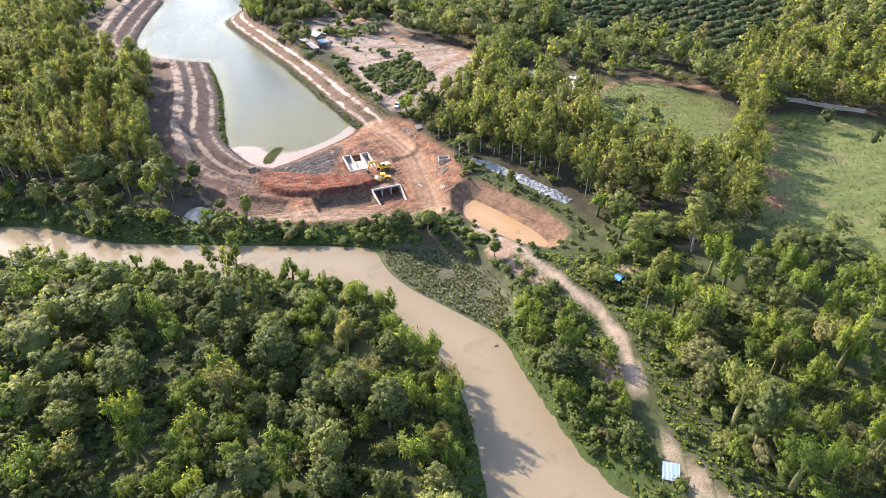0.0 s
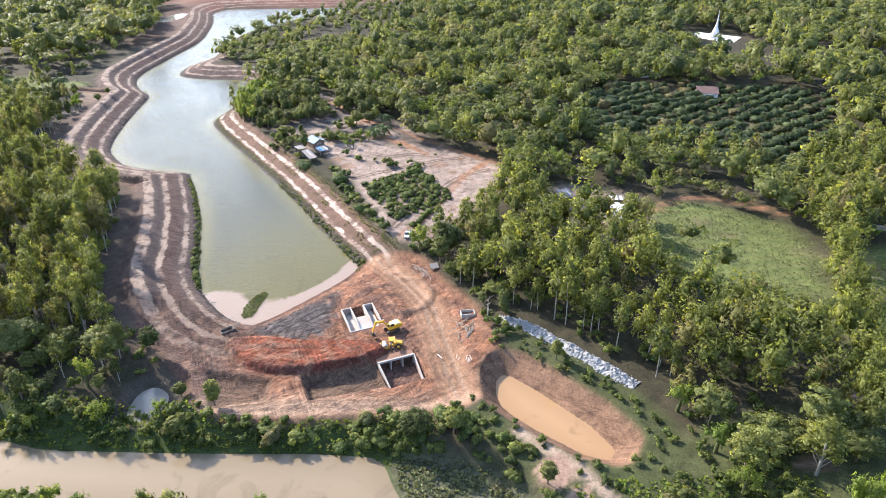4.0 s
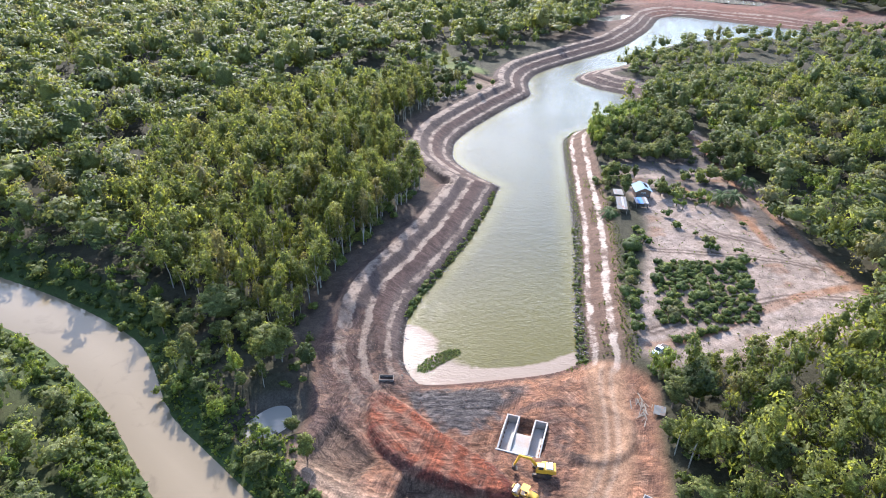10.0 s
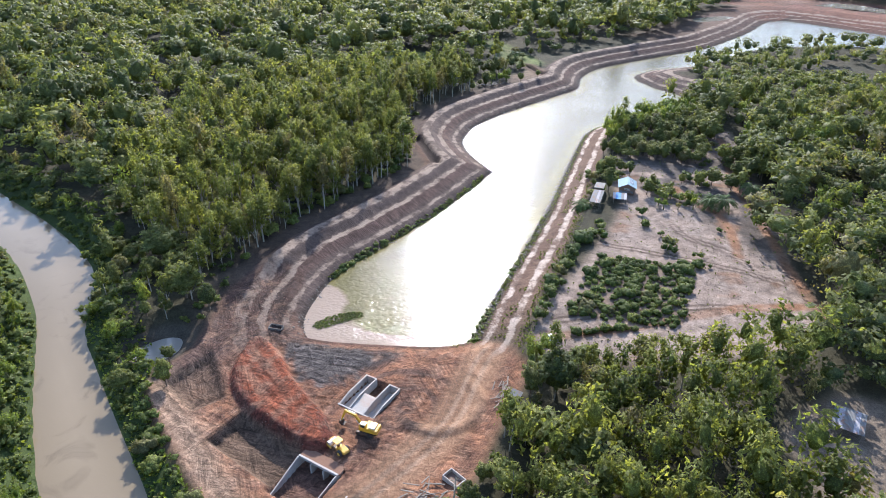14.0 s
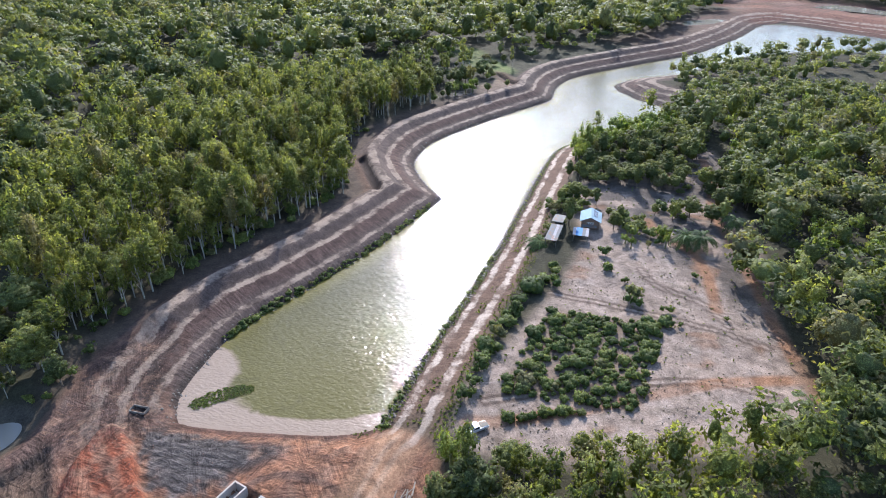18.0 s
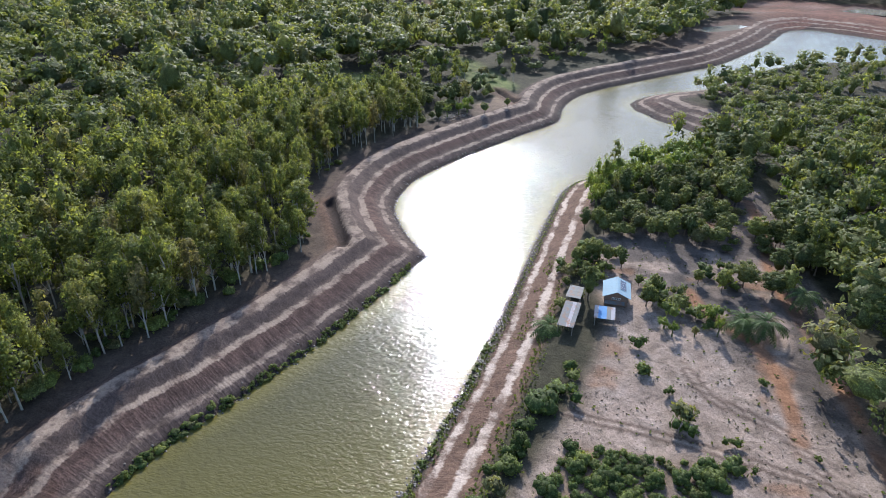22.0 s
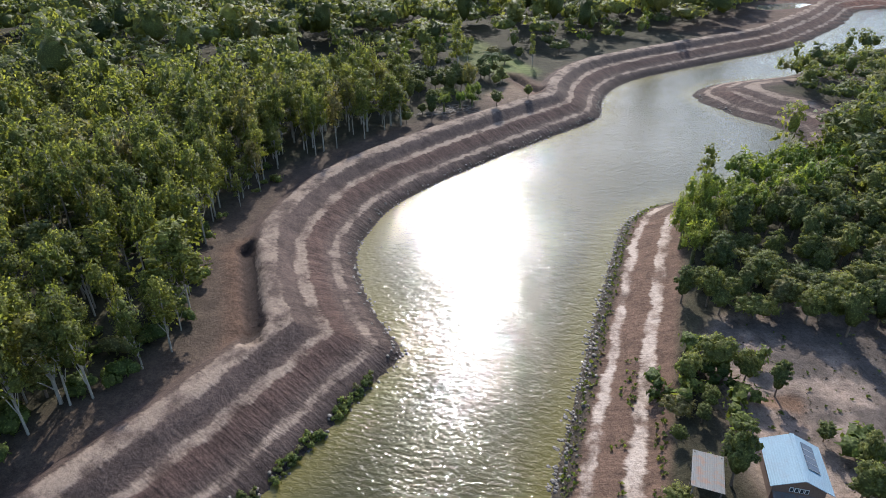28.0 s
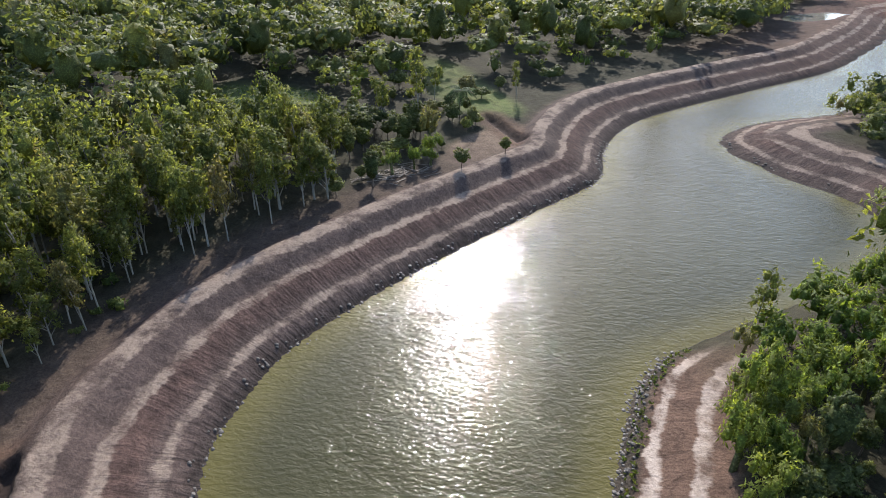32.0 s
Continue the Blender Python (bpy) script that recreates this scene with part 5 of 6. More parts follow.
# mango thicket north of the sandy field
px, py = scatter(-140, -40, 345, 450, 4.0)
s = survey(px, py)
thick = inside(px, py, np.array([(-100, 357), (-82, 364), (-63, 381), (-72, 402), (-86, 432), (-108, 452), (-118, 440), (-121, 405), (-118, 390)], float))
ok = thick & (s["lake"] > np.where(py > 388, 5.0, 9.5)) & (s["w"]["right"] * (s["lake"] < 12) < 0.5)
bright = px < -101
for kind, m in (("bamboo_clump", ok & bright), ("broadleaf_tree", ok & ~bright)):
    add(kind, px[m], py[m], RNG.uniform(0.66, 0.98, m.sum()), s["z"][m])
thin = inside(px, py, np.array([(-66, 396), (-52, 382), (-40, 372), (-30, 366), (-24, 376), (-40, 392), (-56, 410), (-66, 410)], float)) & (RNG.uniform(size=px.shape) < 0.8)
add("broadleaf_tree", px[thin], py[thin], RNG.uniform(0.65, 0.95, thin.sum()), s["z"][thin])

LIMIT = {"eucalyptus_tree": 280, "broadleaf_tree": 300, "bamboo_clump": 160, "shrub": 300, "orchard_tree": 120}
for kind, make in MAKERS.items():
    spots = np.vstack(SPOTS[kind])
    rank = nearness(spots[:, 0], spots[:, 1])
    spots, rank = spots[np.argsort(rank)], np.sort(rank)
    k = LIMIT[kind]
    firsts = [plant(kind, make(RNG, 0.85)) for _ in range(8)]
    for i, (x, y, z, size, yaw, tint) in enumerate(spots[:k]):
        m = Matrix.Translation((x, y, z)) @ Matrix.Rotation(yaw, 4, "Z") @ Matrix.Diagonal((size * RNG.uniform(0.82, 1.22), size * RNG.uniform(0.82, 1.22), size * RNG.uniform(0.85, 1.2), 1))
        if i < 8:
            firsts[i].matrix_basis = m
        else:
            copy_thing(firsts[i % 8], m)
    verts, faces, slots, tints, lights, n = [], [], [], [], [], 0
    bands = ((0, 60, 0.30), (60, 150, 0.13), (150, 320, 0.065), (320, 5000, 0.045))
    if kind == "shrub":
        bands = ((0, 40, 0.3), (40, 5000, 0.12))
    for lo, hi, detail in bands:
        group = spots[k:][(rank[k:] >= lo) & (rank[k:] < hi)]
        for v in range(7):
            (tv, tf, tn), (cv, cf, cn) = make(RNG, detail)
            if detail < 0.2:
                tv, tf, tn = tv[:0], tf[:0], tn[:0]
            pv, pf, pn = np.vstack([tv, cv]), np.vstack([tf, cf + len(tv)]), np.vstack([tn, cn])
            sl = np.concatenate([np.ones(len(tf)), np.zeros(len(cf))])
            for x, y, z, size, yaw, tint in group[v::7]:
                verts.append((pv * size * RNG.uniform(0.82, 1.2, 3)) @ spun(yaw).T + (x, y, z))
                faces.append(pf + n)
                slots.append(sl)
                tints.append(np.full(len(pv), tint))
                lights.append(pn @ spun(yaw).T)
                n += len(pv)
    if n:
        name = {"eucalyptus_tree": "eucalyptus_forest", "broadleaf_tree": "broadleaf_forest", "bamboo_clump": "bamboo_thicket", "shrub": "undergrowth", "orchard_tree": "orchard"}[kind]
        m = mesh_of(name, np.vstack(verts), np.vstack(faces), [LEAF[kind], STEM.get(kind, BARK)], (("tint", "FLOAT", np.concatenate(tints)),), slots=np.concatenate(slots), smooth=True, normals=np.vstack(lights))
        tagged(new(name, m), "many " + WORDS[kind][0].split(" with ")[0] + " growths, packed close", "forest", kind="stuff")

# ---- things ----


def part(name, bm, mat, parent, label=""):
    """Links a bmesh as one mesh under a thing or under a part."""
    m = bpy.data.meshes.new(name)
    bm.to_mesh(m)
    bm.free()
    m.materials.append(mat)
    ob = new(name, m)
    ob.parent = parent
    return tagged(ob, label) if label else ob


def block(size, at, turn=(0, 0, 0), bevel=0.0, taper=None):
    """A bevelled box; taper scales its top in x and y."""
    bm = bmesh.new()
    bmesh.ops.create_cube(bm, size=1)
    for v in bm.verts:
        if taper and v.co.z > 0:
            v.co.x, v.co.y = v.co.x * taper[0], v.co.y * taper[1]
        v.co = Vector((v.co.x * size[0], v.co.y * size[1], v.co.z * size[2]))
    if bevel:
        bmesh.ops.bevel(bm, geom=list(bm.edges), offset=bevel, segments=2, affect="EDGES")
    bmesh.ops.transform(bm, matrix=pose(*at, *turn), verts=bm.verts)
    return bm


def slab(profile, width, at=(0, 0, 0), turn=(0, 0, 0), bevel=0.0):
    """An outline in x and z, drawn out along y."""
    bm = bmesh.new()
    a = [bm.verts.new((x, -width / 2, z)) for x, z in profile]
    b = [bm.verts.new((x, width / 2, z)) for x, z in profile]
    bm.faces.new(a)
    bm.faces.new(b[::-1])
    for i in range(len(a)):
        j = (i + 1) % len(a)
        bm.faces.new((a[j], a[i], b[i], b[j]))
    bmesh.ops.recalc_face_normals(bm, faces=bm.faces)
    if bevel:
        bmesh.ops.bevel(bm, geom=list(bm.edges), offset=bevel, segments=2, affect="EDGES")
    bmesh.ops.transform(bm, matrix=pose(*at, *turn), verts=bm.verts)
    return bm


def drum(radius, length, at, turn=(90, 0, 0), bevel=0.04, sides=20, top=None):
    bm = bmesh.new()
    bmesh.ops.create_cone(bm, cap_ends=True, segments=sides, radius1=radius, radius2=radius if top is None else top, depth=length)
    if bevel:
        bmesh.ops.bevel(bm, geom=[e for e in bm.edges if abs(e.verts[0].co.z - e.verts[1].co.z) < 1e-4], offset=bevel, segments=2, affect="EDGES")
    bmesh.ops.transform(bm, matrix=pose(*at, *turn), verts=bm.verts)
    return bm


def ground_at(x, y):
    i, j = int(np.clip(np.searchsorted(GX[0], x) - 1, 0, GX.shape[1] - 2)), int(np.clip(np.searchsorted(GY[:, 0], y) - 1, 0, GX.shape[0] - 2))
    u, v = (x - GX[0, i]) / (GX[0, i + 1] - GX[0, i]), (y - GY[j, 0]) / (GY[j + 1, 0] - GY[j, 0])
    g = GROUND["z"][j:j + 2, i:i + 2]
    return float((g[0, 0] * (1 - u) + g[0, 1] * u) * (1 - v) + (g[1, 0] * (1 - u) + g[1, 1] * u) * v)


def thing(name, label, category, x, y, yaw=0, z=None, group="", kind=""):
    root = tagged(new(name), label, category, group, kind)
    root.matrix_basis = pose(x, y, ground_at(x, y) if z is None else z, 0, 0, yaw)
    return root


# tracked excavator: x forward along the boom
def excavator(x, y, yaw, z):
    e = thing("excavator", "yellow tracked excavator on bare orange earth, boom reached out", "excavator", x, y, yaw, z)
    for s_ in (-1, 1):
        tr = part("track", slab(((-2.0, 0.25), (-1.75, 0.0), (1.75, 0.0), (2.0, 0.25), (2.0, 0.6), (1.75, 0.85), (-1.75, 0.85), (-2.0, 0.6)), 0.6, (0, s_ * 1.15, 0.02), bevel=0.05), BLACK_STEEL, e, "muddy dark steel track")
        for i in range(5):
            part("roller", drum(0.2, 0.66, (-1.4 + 0.7 * i, s_ * 1.15, 0.28), bevel=0.02, sides=12), BLACK_STEEL, tr)
    part("undercarriage", block((2.2, 1.8, 0.4), (0, 0, 0.7), bevel=0.05), BLACK_STEEL, e)
    part("turntable", drum(0.75, 0.25, (0, 0, 1.0), (0, 0, 0)), BLACK_STEEL, e)
    body = part("body", slab(((-2.4, 1.15), (1.3, 1.15), (1.3, 1.7), (0.2, 1.75), (0.1, 2.25), (-2.0, 2.25), (-2.45, 1.9)), 2.5, bevel=0.07), YELLOW, e)
    part("counterweight", slab(((-2.95, 1.2), (-2.3, 1.15), (-2.3, 2.2), (-2.8, 2.15)), 2.5, bevel=0.12), YELLOW, body)
    part("engine_hood", block((1.4, 1.9, 0.2), (-1.5, 0, 2.33), bevel=0.05), WHITE_PAINT, body, "dusty white hood")
    part("exhaust", drum(0.08, 0.6, (-1.2, -0.7, 2.6), (0, 0, 0), 0.01, 10), BLACK_STEEL, body)
    cab = part("cab", slab(((-0.3, 1.7), (1.25, 1.7), (1.3, 2.3), (1.0, 3.0), (-0.3, 3.0)), 1.0, (0, 0.72, 0), bevel=0.06), YELLOW, e)
    part("roof", block((1.35, 1.0, 0.08), (0.35, 0.72, 3.04), bevel=0.03), WHITE_PAINT, cab)
    part("windscreen", block((0.05, 0.86, 0.75), (1.23, 0.72, 2.5), (0, -18, 0)), GLASS, cab)
    part("side_window", block((1.0, 1.04, 0.62), (0.35, 0.72, 2.55)), GLASS, cab)
    boom = part("boom", slab(((0.6, 1.6), (1.0, 1.4), (2.6, 3.6), (4.7, 4.25), (4.8, 4.6), (2.4, 4.25)), 0.5, bevel=0.05), YELLOW, e)
    part("ram", drum(0.11, 2.0, (3.2, 0, 4.65), (0, 80, 0), 0.01, 10), STEEL, boom)
    part("lift_ram", drum(0.1, 1.9, (1.6, 0.32, 2.2), (0, 38, 0), 0.01, 10), STEEL, boom)
    arm = part("stick", slab(((4.35, 4.75), (4.95, 4.75), (6.0, 1.7), (5.7, 1.6)), 0.4, bevel=0.04), YELLOW, e)
    part("bucket", slab(((5.55, 1.7), (6.15, 1.7), (6.3, 1.0), (5.8, 0.45), (5.1, 0.55), (5.0, 0.8), (5.5, 0.9)), 1.1, bevel=0.03), BLACK_STEEL, arm)
    return e


def road_roller(x, y, yaw, z):
    r = thing("road_roller", "yellow single-drum road roller parked on the fill", "road roller", x, y, yaw, z)
    part("drum", drum(0.76, 2.1, (1.75, 0, 0.76), bevel=0.06, sides=28), STEEL, r, "smooth worn steel drum")
    part("drum_frame", slab(((0.7, 0.55), (2.75, 0.55), (2.75, 0.95), (0.7, 0.95)), 0.14, (0, 1.16, 0), bevel=0.02), YELLOW, r)
    part("drum_frame", slab(((0.7, 0.55), (2.75, 0.55), (2.75, 0.95), (0.7, 0.95)), 0.14, (0, -1.16, 0), bevel=0.02), YELLOW, r)
    part("front_beam", block((0.2, 2.4, 0.35), (2.8, 0, 0.75), bevel=0.03), YELLOW, r)
    body = part("body", slab(((-2.9, 0.9), (0.6, 0.7), (0.7, 1.2), (-0.9, 1.35), (-1.0, 1.75), (-2.7, 1.5), (-3.0, 1.2)), 1.5, bevel=0.08), YELLOW, r)
    part("seat", block((0.5, 0.5, 0.5), (-0.35, 0, 1.5), bevel=0.06), BLACK_STEEL, body)
    part("platform", block((1.4, 1.7, 0.12), (-0.1, 0, 1.22), bevel=0.03), BLACK_STEEL, body)
    for sx, sy in ((0.5, 0.75), (0.5, -0.75), (-0.8, 0.75), (-0.8, -0.75)):
        part("roof_post", block((0.07, 0.07, 1.4), (sx, sy, 1.95)), YELLOW, r)
    part("canopy", block((1.7, 1.8, 0.1), (-0.15, 0, 2.68), bevel=0.04), YELLOW, r)
    for s_ in (-1, 1):
        w = part("wheel", drum(0.76, 0.55, (-1.7, s_ * 0.95, 0.76), bevel=0.12, sides=24), RUBBER, r)
        part("rim", drum(0.4, 0.6, (-1.7, s_ * 0.96, 0.76), bevel=0.03, sides=16), YELLOW, w)
    return r


def pickup(x, y, yaw):
    p = thing("pickup_truck", "silver pickup truck parked on the dirt track under trees", "pickup truck", x, y, yaw)
    body = part("body", slab(((-2.6, 0.45), (2.55, 0.45), (2.65, 0.75), (2.5, 0.98), (1.25, 1.08), (-2.6, 1.08)), 1.8, bevel=0.07), CAR_PAINT, p)
    part("cab", slab(((-0.6, 1.05), (1.35, 1.05), (0.65, 1.72), (-0.45, 1.75)), 1.66, bevel=0.07), CAR_PAINT, p)
    part("windscreen", slab(((1.28, 1.14), (1.33, 1.12), (0.72, 1.70), (0.66, 1.68)), 1.45), GLASS, p)
    part("side_window", slab(((-0.45, 1.16), (1.12, 1.16), (0.62, 1.62), (-0.35, 1.64)), 1.69), GLASS, p)
    part("rear_window", block((0.04, 1.3, 0.38), (-0.57, 0, 1.42)), GLASS, p)
    part("cargo_bed", block((1.75, 1.5, 0.06), (-1.65, 0, 1.1), bevel=0.01), BLACK_STEEL, body, "dark empty cargo bed")
    for sx in (-1.6, 1.65):
        for sy in (-0.82, 0.82):
            w = part("wheel", drum(0.37, 0.24, (sx, sy, 0.37), bevel=0.06), RUBBER, p)
            part("rim", drum(0.22, 0.26, (sx, sy, 0.37), bevel=0.02, sides=14), STEEL, w)
    for sy in (-0.65, 0.65):
        part("headlight", block((0.08, 0.35, 0.16), (2.56, sy, 0.82), bevel=0.02), WHITE_PAINT, p)
    part("bumper", block((0.16, 1.7, 0.18), (2.66, 0, 0.55), bevel=0.04), BLACK_STEEL, p)
    return p


UP = (-28.0, 205.0, 22.4)   # south end of the inlet, and the turn of the culvert


def culvert_inlet():
    c = thing("culvert_inlet", "raw concrete culvert inlet with two open channels, half dug in", "culvert", UP[0], UP[1], UP[2], 0.9)
    prof = ((0.0, 0.0), (10.2, 0.0), (10.2, 2.3), (3.4, 2.3), (0.0, 1.5))
    for k, x in enumerate((-4.6, -1.9, 1.9, 4.6)):
        part("side_wall", slab(prof, 0.34, (x, 0, 0), (0, 0, 90), 0.03), CONCRETE, c)
    for x in (-3.25, 3.25):
        part("end_wall", block((2.36, 0.34, 2.3), (x, 10.03, 1.15), bevel=0.03), CONCRETE, c)
        part("channel_floor", block((2.36, 9.5, 0.2), (x, 4.9, 0.1)), CONCRETE, c, "dark wet concrete floor")
    part("cross_wall", block((9.9, 0.4, 1.5), (0, -0.25, 0.75), bevel=0.04), CONCRETE, c)
    part("middle_slab", slab(((0.0, 0.3), (5.2, 0.3), (5.2, 1.9), (4.6, 1.9), (0.0, 1.2)), 3.4, (0, 0, 0), (0, 0, 90), 0.03), CONCRETE, c, "pale concrete apron between the channels")
    return c


OUT = (-18.9, 190.9, 22.4)  # middle of the outlet's head wall


def culvert_outlet():
    c = thing("culvert_outlet", "raw concrete three-bay culvert outlet with long wing walls", "culvert", OUT[0], OUT[1], OUT[2], -0.25)
    part("head_beam", block((10.0, 0.45, 0.62), (0, 0.1, 2.85), bevel=0.04), CONCRETE, c)
    for x in (-4.8, -1.6, 1.6, 4.8):
        part("pier", block((0.34, 3.0, 2.6), (x, 1.0, 1.3), bevel=0.03), CONCRETE, c)
    part("back_wall", block((10.0, 0.3, 2.6), (0, 2.6, 1.3)), CONCRETE, c, "shaded inner wall of the culvert")
    part("deck", block((10.0, 2.4, 0.3), (0, 1.6, 2.62)), SPOIL, c, "culvert deck under a layer of orange earth")
    for x, splay in ((-4.85, 3), (4.85, -3)):
        part("wing_wall", slab(((0, 0), (9.6, 0), (9.6, 0.9), (0.4, 3.1), (0, 3.1)), 0.28, (x, -0.2, 0), (0, 0, -90 + splay), 0.03), CONCRETE, c)
    return c


def basin(x, y, yaw):
    b = thing("concrete_basin", "small open concrete basin beside the dirt road", "basin", x, y, yaw)
    for sx in (-1.9, 1.9):
        part("end_wall", block((0.2, 2.2, 1.3), (sx, 0, 0.45), bevel=0.02), CONCRETE, b)
    for sy in (-1.2, 1.2):
        part("long_wall", block((4.0, 0.2, 1.3), (0, sy, 0.45), bevel=0.02), CONCRETE, b)
    part("mud", block((3.6, 2.2, 0.2), (0, 0, 0.2)), TIMBER, b)
    return b


def gable_house(x, y, yaw):
    h = thing("house", "timber house with light blue sheet roof and solar panels", "house", x, y, yaw)
    wall = part("wall", slab(((-2.7, -0.3), (2.7, -0.3), (2.7, 2.6), (0, 3.9), (-2.7, 2.6)), 6.0, (0, 0, 0.5), (0, 0, 0)), TIMBER, h, "dark weathered plank wall")
    for i in range(4):
        w = part("window", block((0.42, 0.08, 0.62), (-0.78 + 0.52 * i, -3.02, 2.2)), WHITE_PAINT, wall, "white window frame")
        part("pane", block((0.28, 0.06, 0.48), (-0.78 + 0.52 * i, -3.06, 2.2)), GLASS, w)
    for s_ in (-1, 1):
        roof = part("roof", block((3.6, 7.2, 0.07), (s_ * 1.6, -0.2, 3.72), (0, s_ * 25, 0)), BLUE_ROOF, h)
        if s_ > 0:
            for k in range(4):
                pn = part("solar_panel", block((1.5, 0.95, 0.05), (1.45, -1.0 + 1.0 * k, 3.92), (0, 25, 0)), PANEL, roof, "black solar panel")
                part("frame", block((1.54, 0.04, 0.06), (1.45, -1.5 + 1.0 * k, 3.92), (0, 25, 0)), STEEL, pn)
    part("ridge_cap", block((0.5, 7.3, 0.07), (0, -0.2, 4.44), bevel=0.02), BLUE_ROOF, h)
    part("awning", block((4.6, 1.2, 0.06), (-0.3, -3.5, 1.4), (14, 0, 0)), GREY_ROOF, h, "narrow grey sheet awning")
    return h


def shed(name, label, x, y, yaw, w, l, hgt, fall, mat, sheets=(), group=""):
    s_ = thing(name, label, "shed", x, y, yaw, group=group)
    for sx in (-1, 1):
        for sy in (-1, 0, 1):
            part("post", block((0.14, 0.14, hgt + 0.5), (sx * (w / 2 - 0.25), sy * (l / 2 - 0.3), hgt / 2 - 0.25)), OLD_WOOD, s_)
    n = max(2, int(w / 0.9))
    for i in range(n):
        m_ = sheets[i % len(sheets)] if sheets else mat
        xx = -w / 2 + (i + 0.5) * w / n
        part("roof_sheet", block((w / n + 0.05, l, 0.04), (xx, 0, hgt + 0.1 + 0.02 * (i % 2)), (fall, 0, 0.6 * (i % 3 - 1))), m_, s_)
    part("back_wall", block((w - 0.5, 0.08, hgt * 0.9), (0, l / 2 - 0.3, hgt * 0.42)), OLD_WOOD, s_)
    return s_


def far_house(name, label, x, y, yaw, w, l, hgt, mat, group="farm buildings"):
    h = thing(name, label, "house", x, y, yaw, group=group)
    part("wall", block((w, l, hgt), (0, 0, hgt / 2)), WHITEWASH, h)
    for s_ in (-1, 1):
        part("roof", block((w * 0.58, l + 1.0, 0.1), (s_ * w * 0.26, 0, hgt + w * 0.10), (0, s_ * 22, 0)), mat, h)
    part("door", block((0.1, 1.0, 2.0), (w / 2 + 0.02, 0, 1.0)), TIMBER, h)
    return h


def stupa(x, y):
    s_ = thing("stupa", "white pointed stupa on a paved court far off", "stupa", x, y, 0)
    part("base", block((8, 8, 1.6), (0, 0, 0.8), bevel=0.15), WHITEWASH, s_)
    part("terrace", block((6, 6, 1.4), (0, 0, 2.3), bevel=0.2), WHITEWASH, s_)
    bm = bmesh.new()
    prev = None
    for r, z in ((2.6, 3.0), (2.7, 4.0), (2.2, 5.6), (1.3, 7.4), (0.95, 8.6), (1.05, 9.0), (0.6, 11.5), (0.3, 15.5), (0.08, 20.5)):
        ring = [bm.verts.new((r * math.cos(a * math.pi / 8), r * math.sin(a * math.pi / 8), z)) for a in range(16)]
        if prev:
            for i in range(16):
                bm.faces.new((prev[i], prev[(i + 1) % 16], ring[(i + 1) % 16], ring[i]))
        prev = ring
    bm.faces.new(prev)
    part("spire", bm, WHITEWASH, s_)
    part("court", block((34, 26, 0.3), (0, 0, 0.1), (0, 0, -35)), WHITEWASH, s_, "pale paved court")
    return s_


def palm(rng, x, y, hgt):
    p = thing("palm_tree", "feather-leaved palm standing on open ground", "palm", x, y, 0, group="palms")
    v, f, _ = limb(((0, 0, -0.4), (0.1, 0, hgt * 0.5), (0.25, 0.1, hgt)), (0.2, 0.15, 0.13), 7)
    new("trunk", mesh_of("trunk", v, f, [BARK], smooth=True)).parent = p
    for i in range(24):
        a, lift = i * 2.399, rng.uniform(-0.2, 1.5)
        vs, fs = [], []
        pts = [np.array((0.25 + math.cos(a) * 4.3 * u, 0.1 + math.sin(a) * 4.3 * u, hgt + lift * 2.0 * u - 2.6 * u * u)) for u in np.linspace(0, 1, 12)]
        side = np.array((-math.sin(a), math.cos(a), 0))
        for k in range(1, 12):
            for s_ in (-1, 1):
                n = len(vs)
                w = 1.05 * math.sin(math.pi * min(0.93, 0.25 + 0.7 * k / 12))
                o = pts[k]
                back = (pts[k] - pts[k - 1]) * 0.7
                vs += [o, o + side * s_ * w * 0.5 + back * 0.3 - (0, 0, 0.1), o + side * s_ * w + back * 1.4 - (0, 0, 0.4), o + back * 1.1]
                fs.append((n, n + 1, n + 2, n + 3))
        new("frond", mesh_of("frond", np.array(vs), np.array(fs), [PALM_LEAF])).parent = p
    return p


def boulder(rng, size, squash=0.7):
    bm = bmesh.new()
    bmesh.ops.create_icosphere(bm, subdivisions=2, radius=size)
    o = Vector(rng.uniform(-50, 50, 3))
    for v in bm.verts:
        v.co *= 0.75 + 0.5 * noise.noise(v.co * (0.8 / size) + o)
        v.co.z *= squash
    return bm


excavator(-21.0, 203.5, 213, ground_at(-21.0, 203.5))
road_roller(-20.5, 196.3, 190, ground_at(-20.5, 196.3))
pickup(-18.8, 255.5, -100)
culvert_inlet()
culvert_outlet()
basin(0.3, 210.3, 8)
gable_house(-64.2, 338.4, 40)
shed("open_shed", "open shed with long rusty grey sheet roof", -64.3, 322.5, 33, 3.6, 9.4, 2.6, 4, GREY_ROOF, (GREY_ROOF, GREY_ROOF, RUST_ROOF))
shed("lean_to", "grey sheet-roofed lean-to under trees", -69.6, 330.0, 33, 3.4, 6.0, 2.8, -4, GREY_ROOF)
shed("porch", "low porch roofed with blue, rusty and grey sheets", -60.0, 329.5, 40, 4.6, 4.6, 2.2, 5, RUST_ROOF, (RUST_ROOF, BLUE_SHEET, BLUE_SHEET, GREY_ROOF))
shed("field_hut", "small shelter with pale blue-white sheet roof by the path", 43.6, 78.2, -12, 3.2, 3.4, 2.0, 24, PALE_SHEET)
shed("sheet_heap", "collapsed grey roofing sheets near the timber pile", -9.5, 235.0, 20, 2.6, 2.6, 0.8, 12, GREY_ROOF)
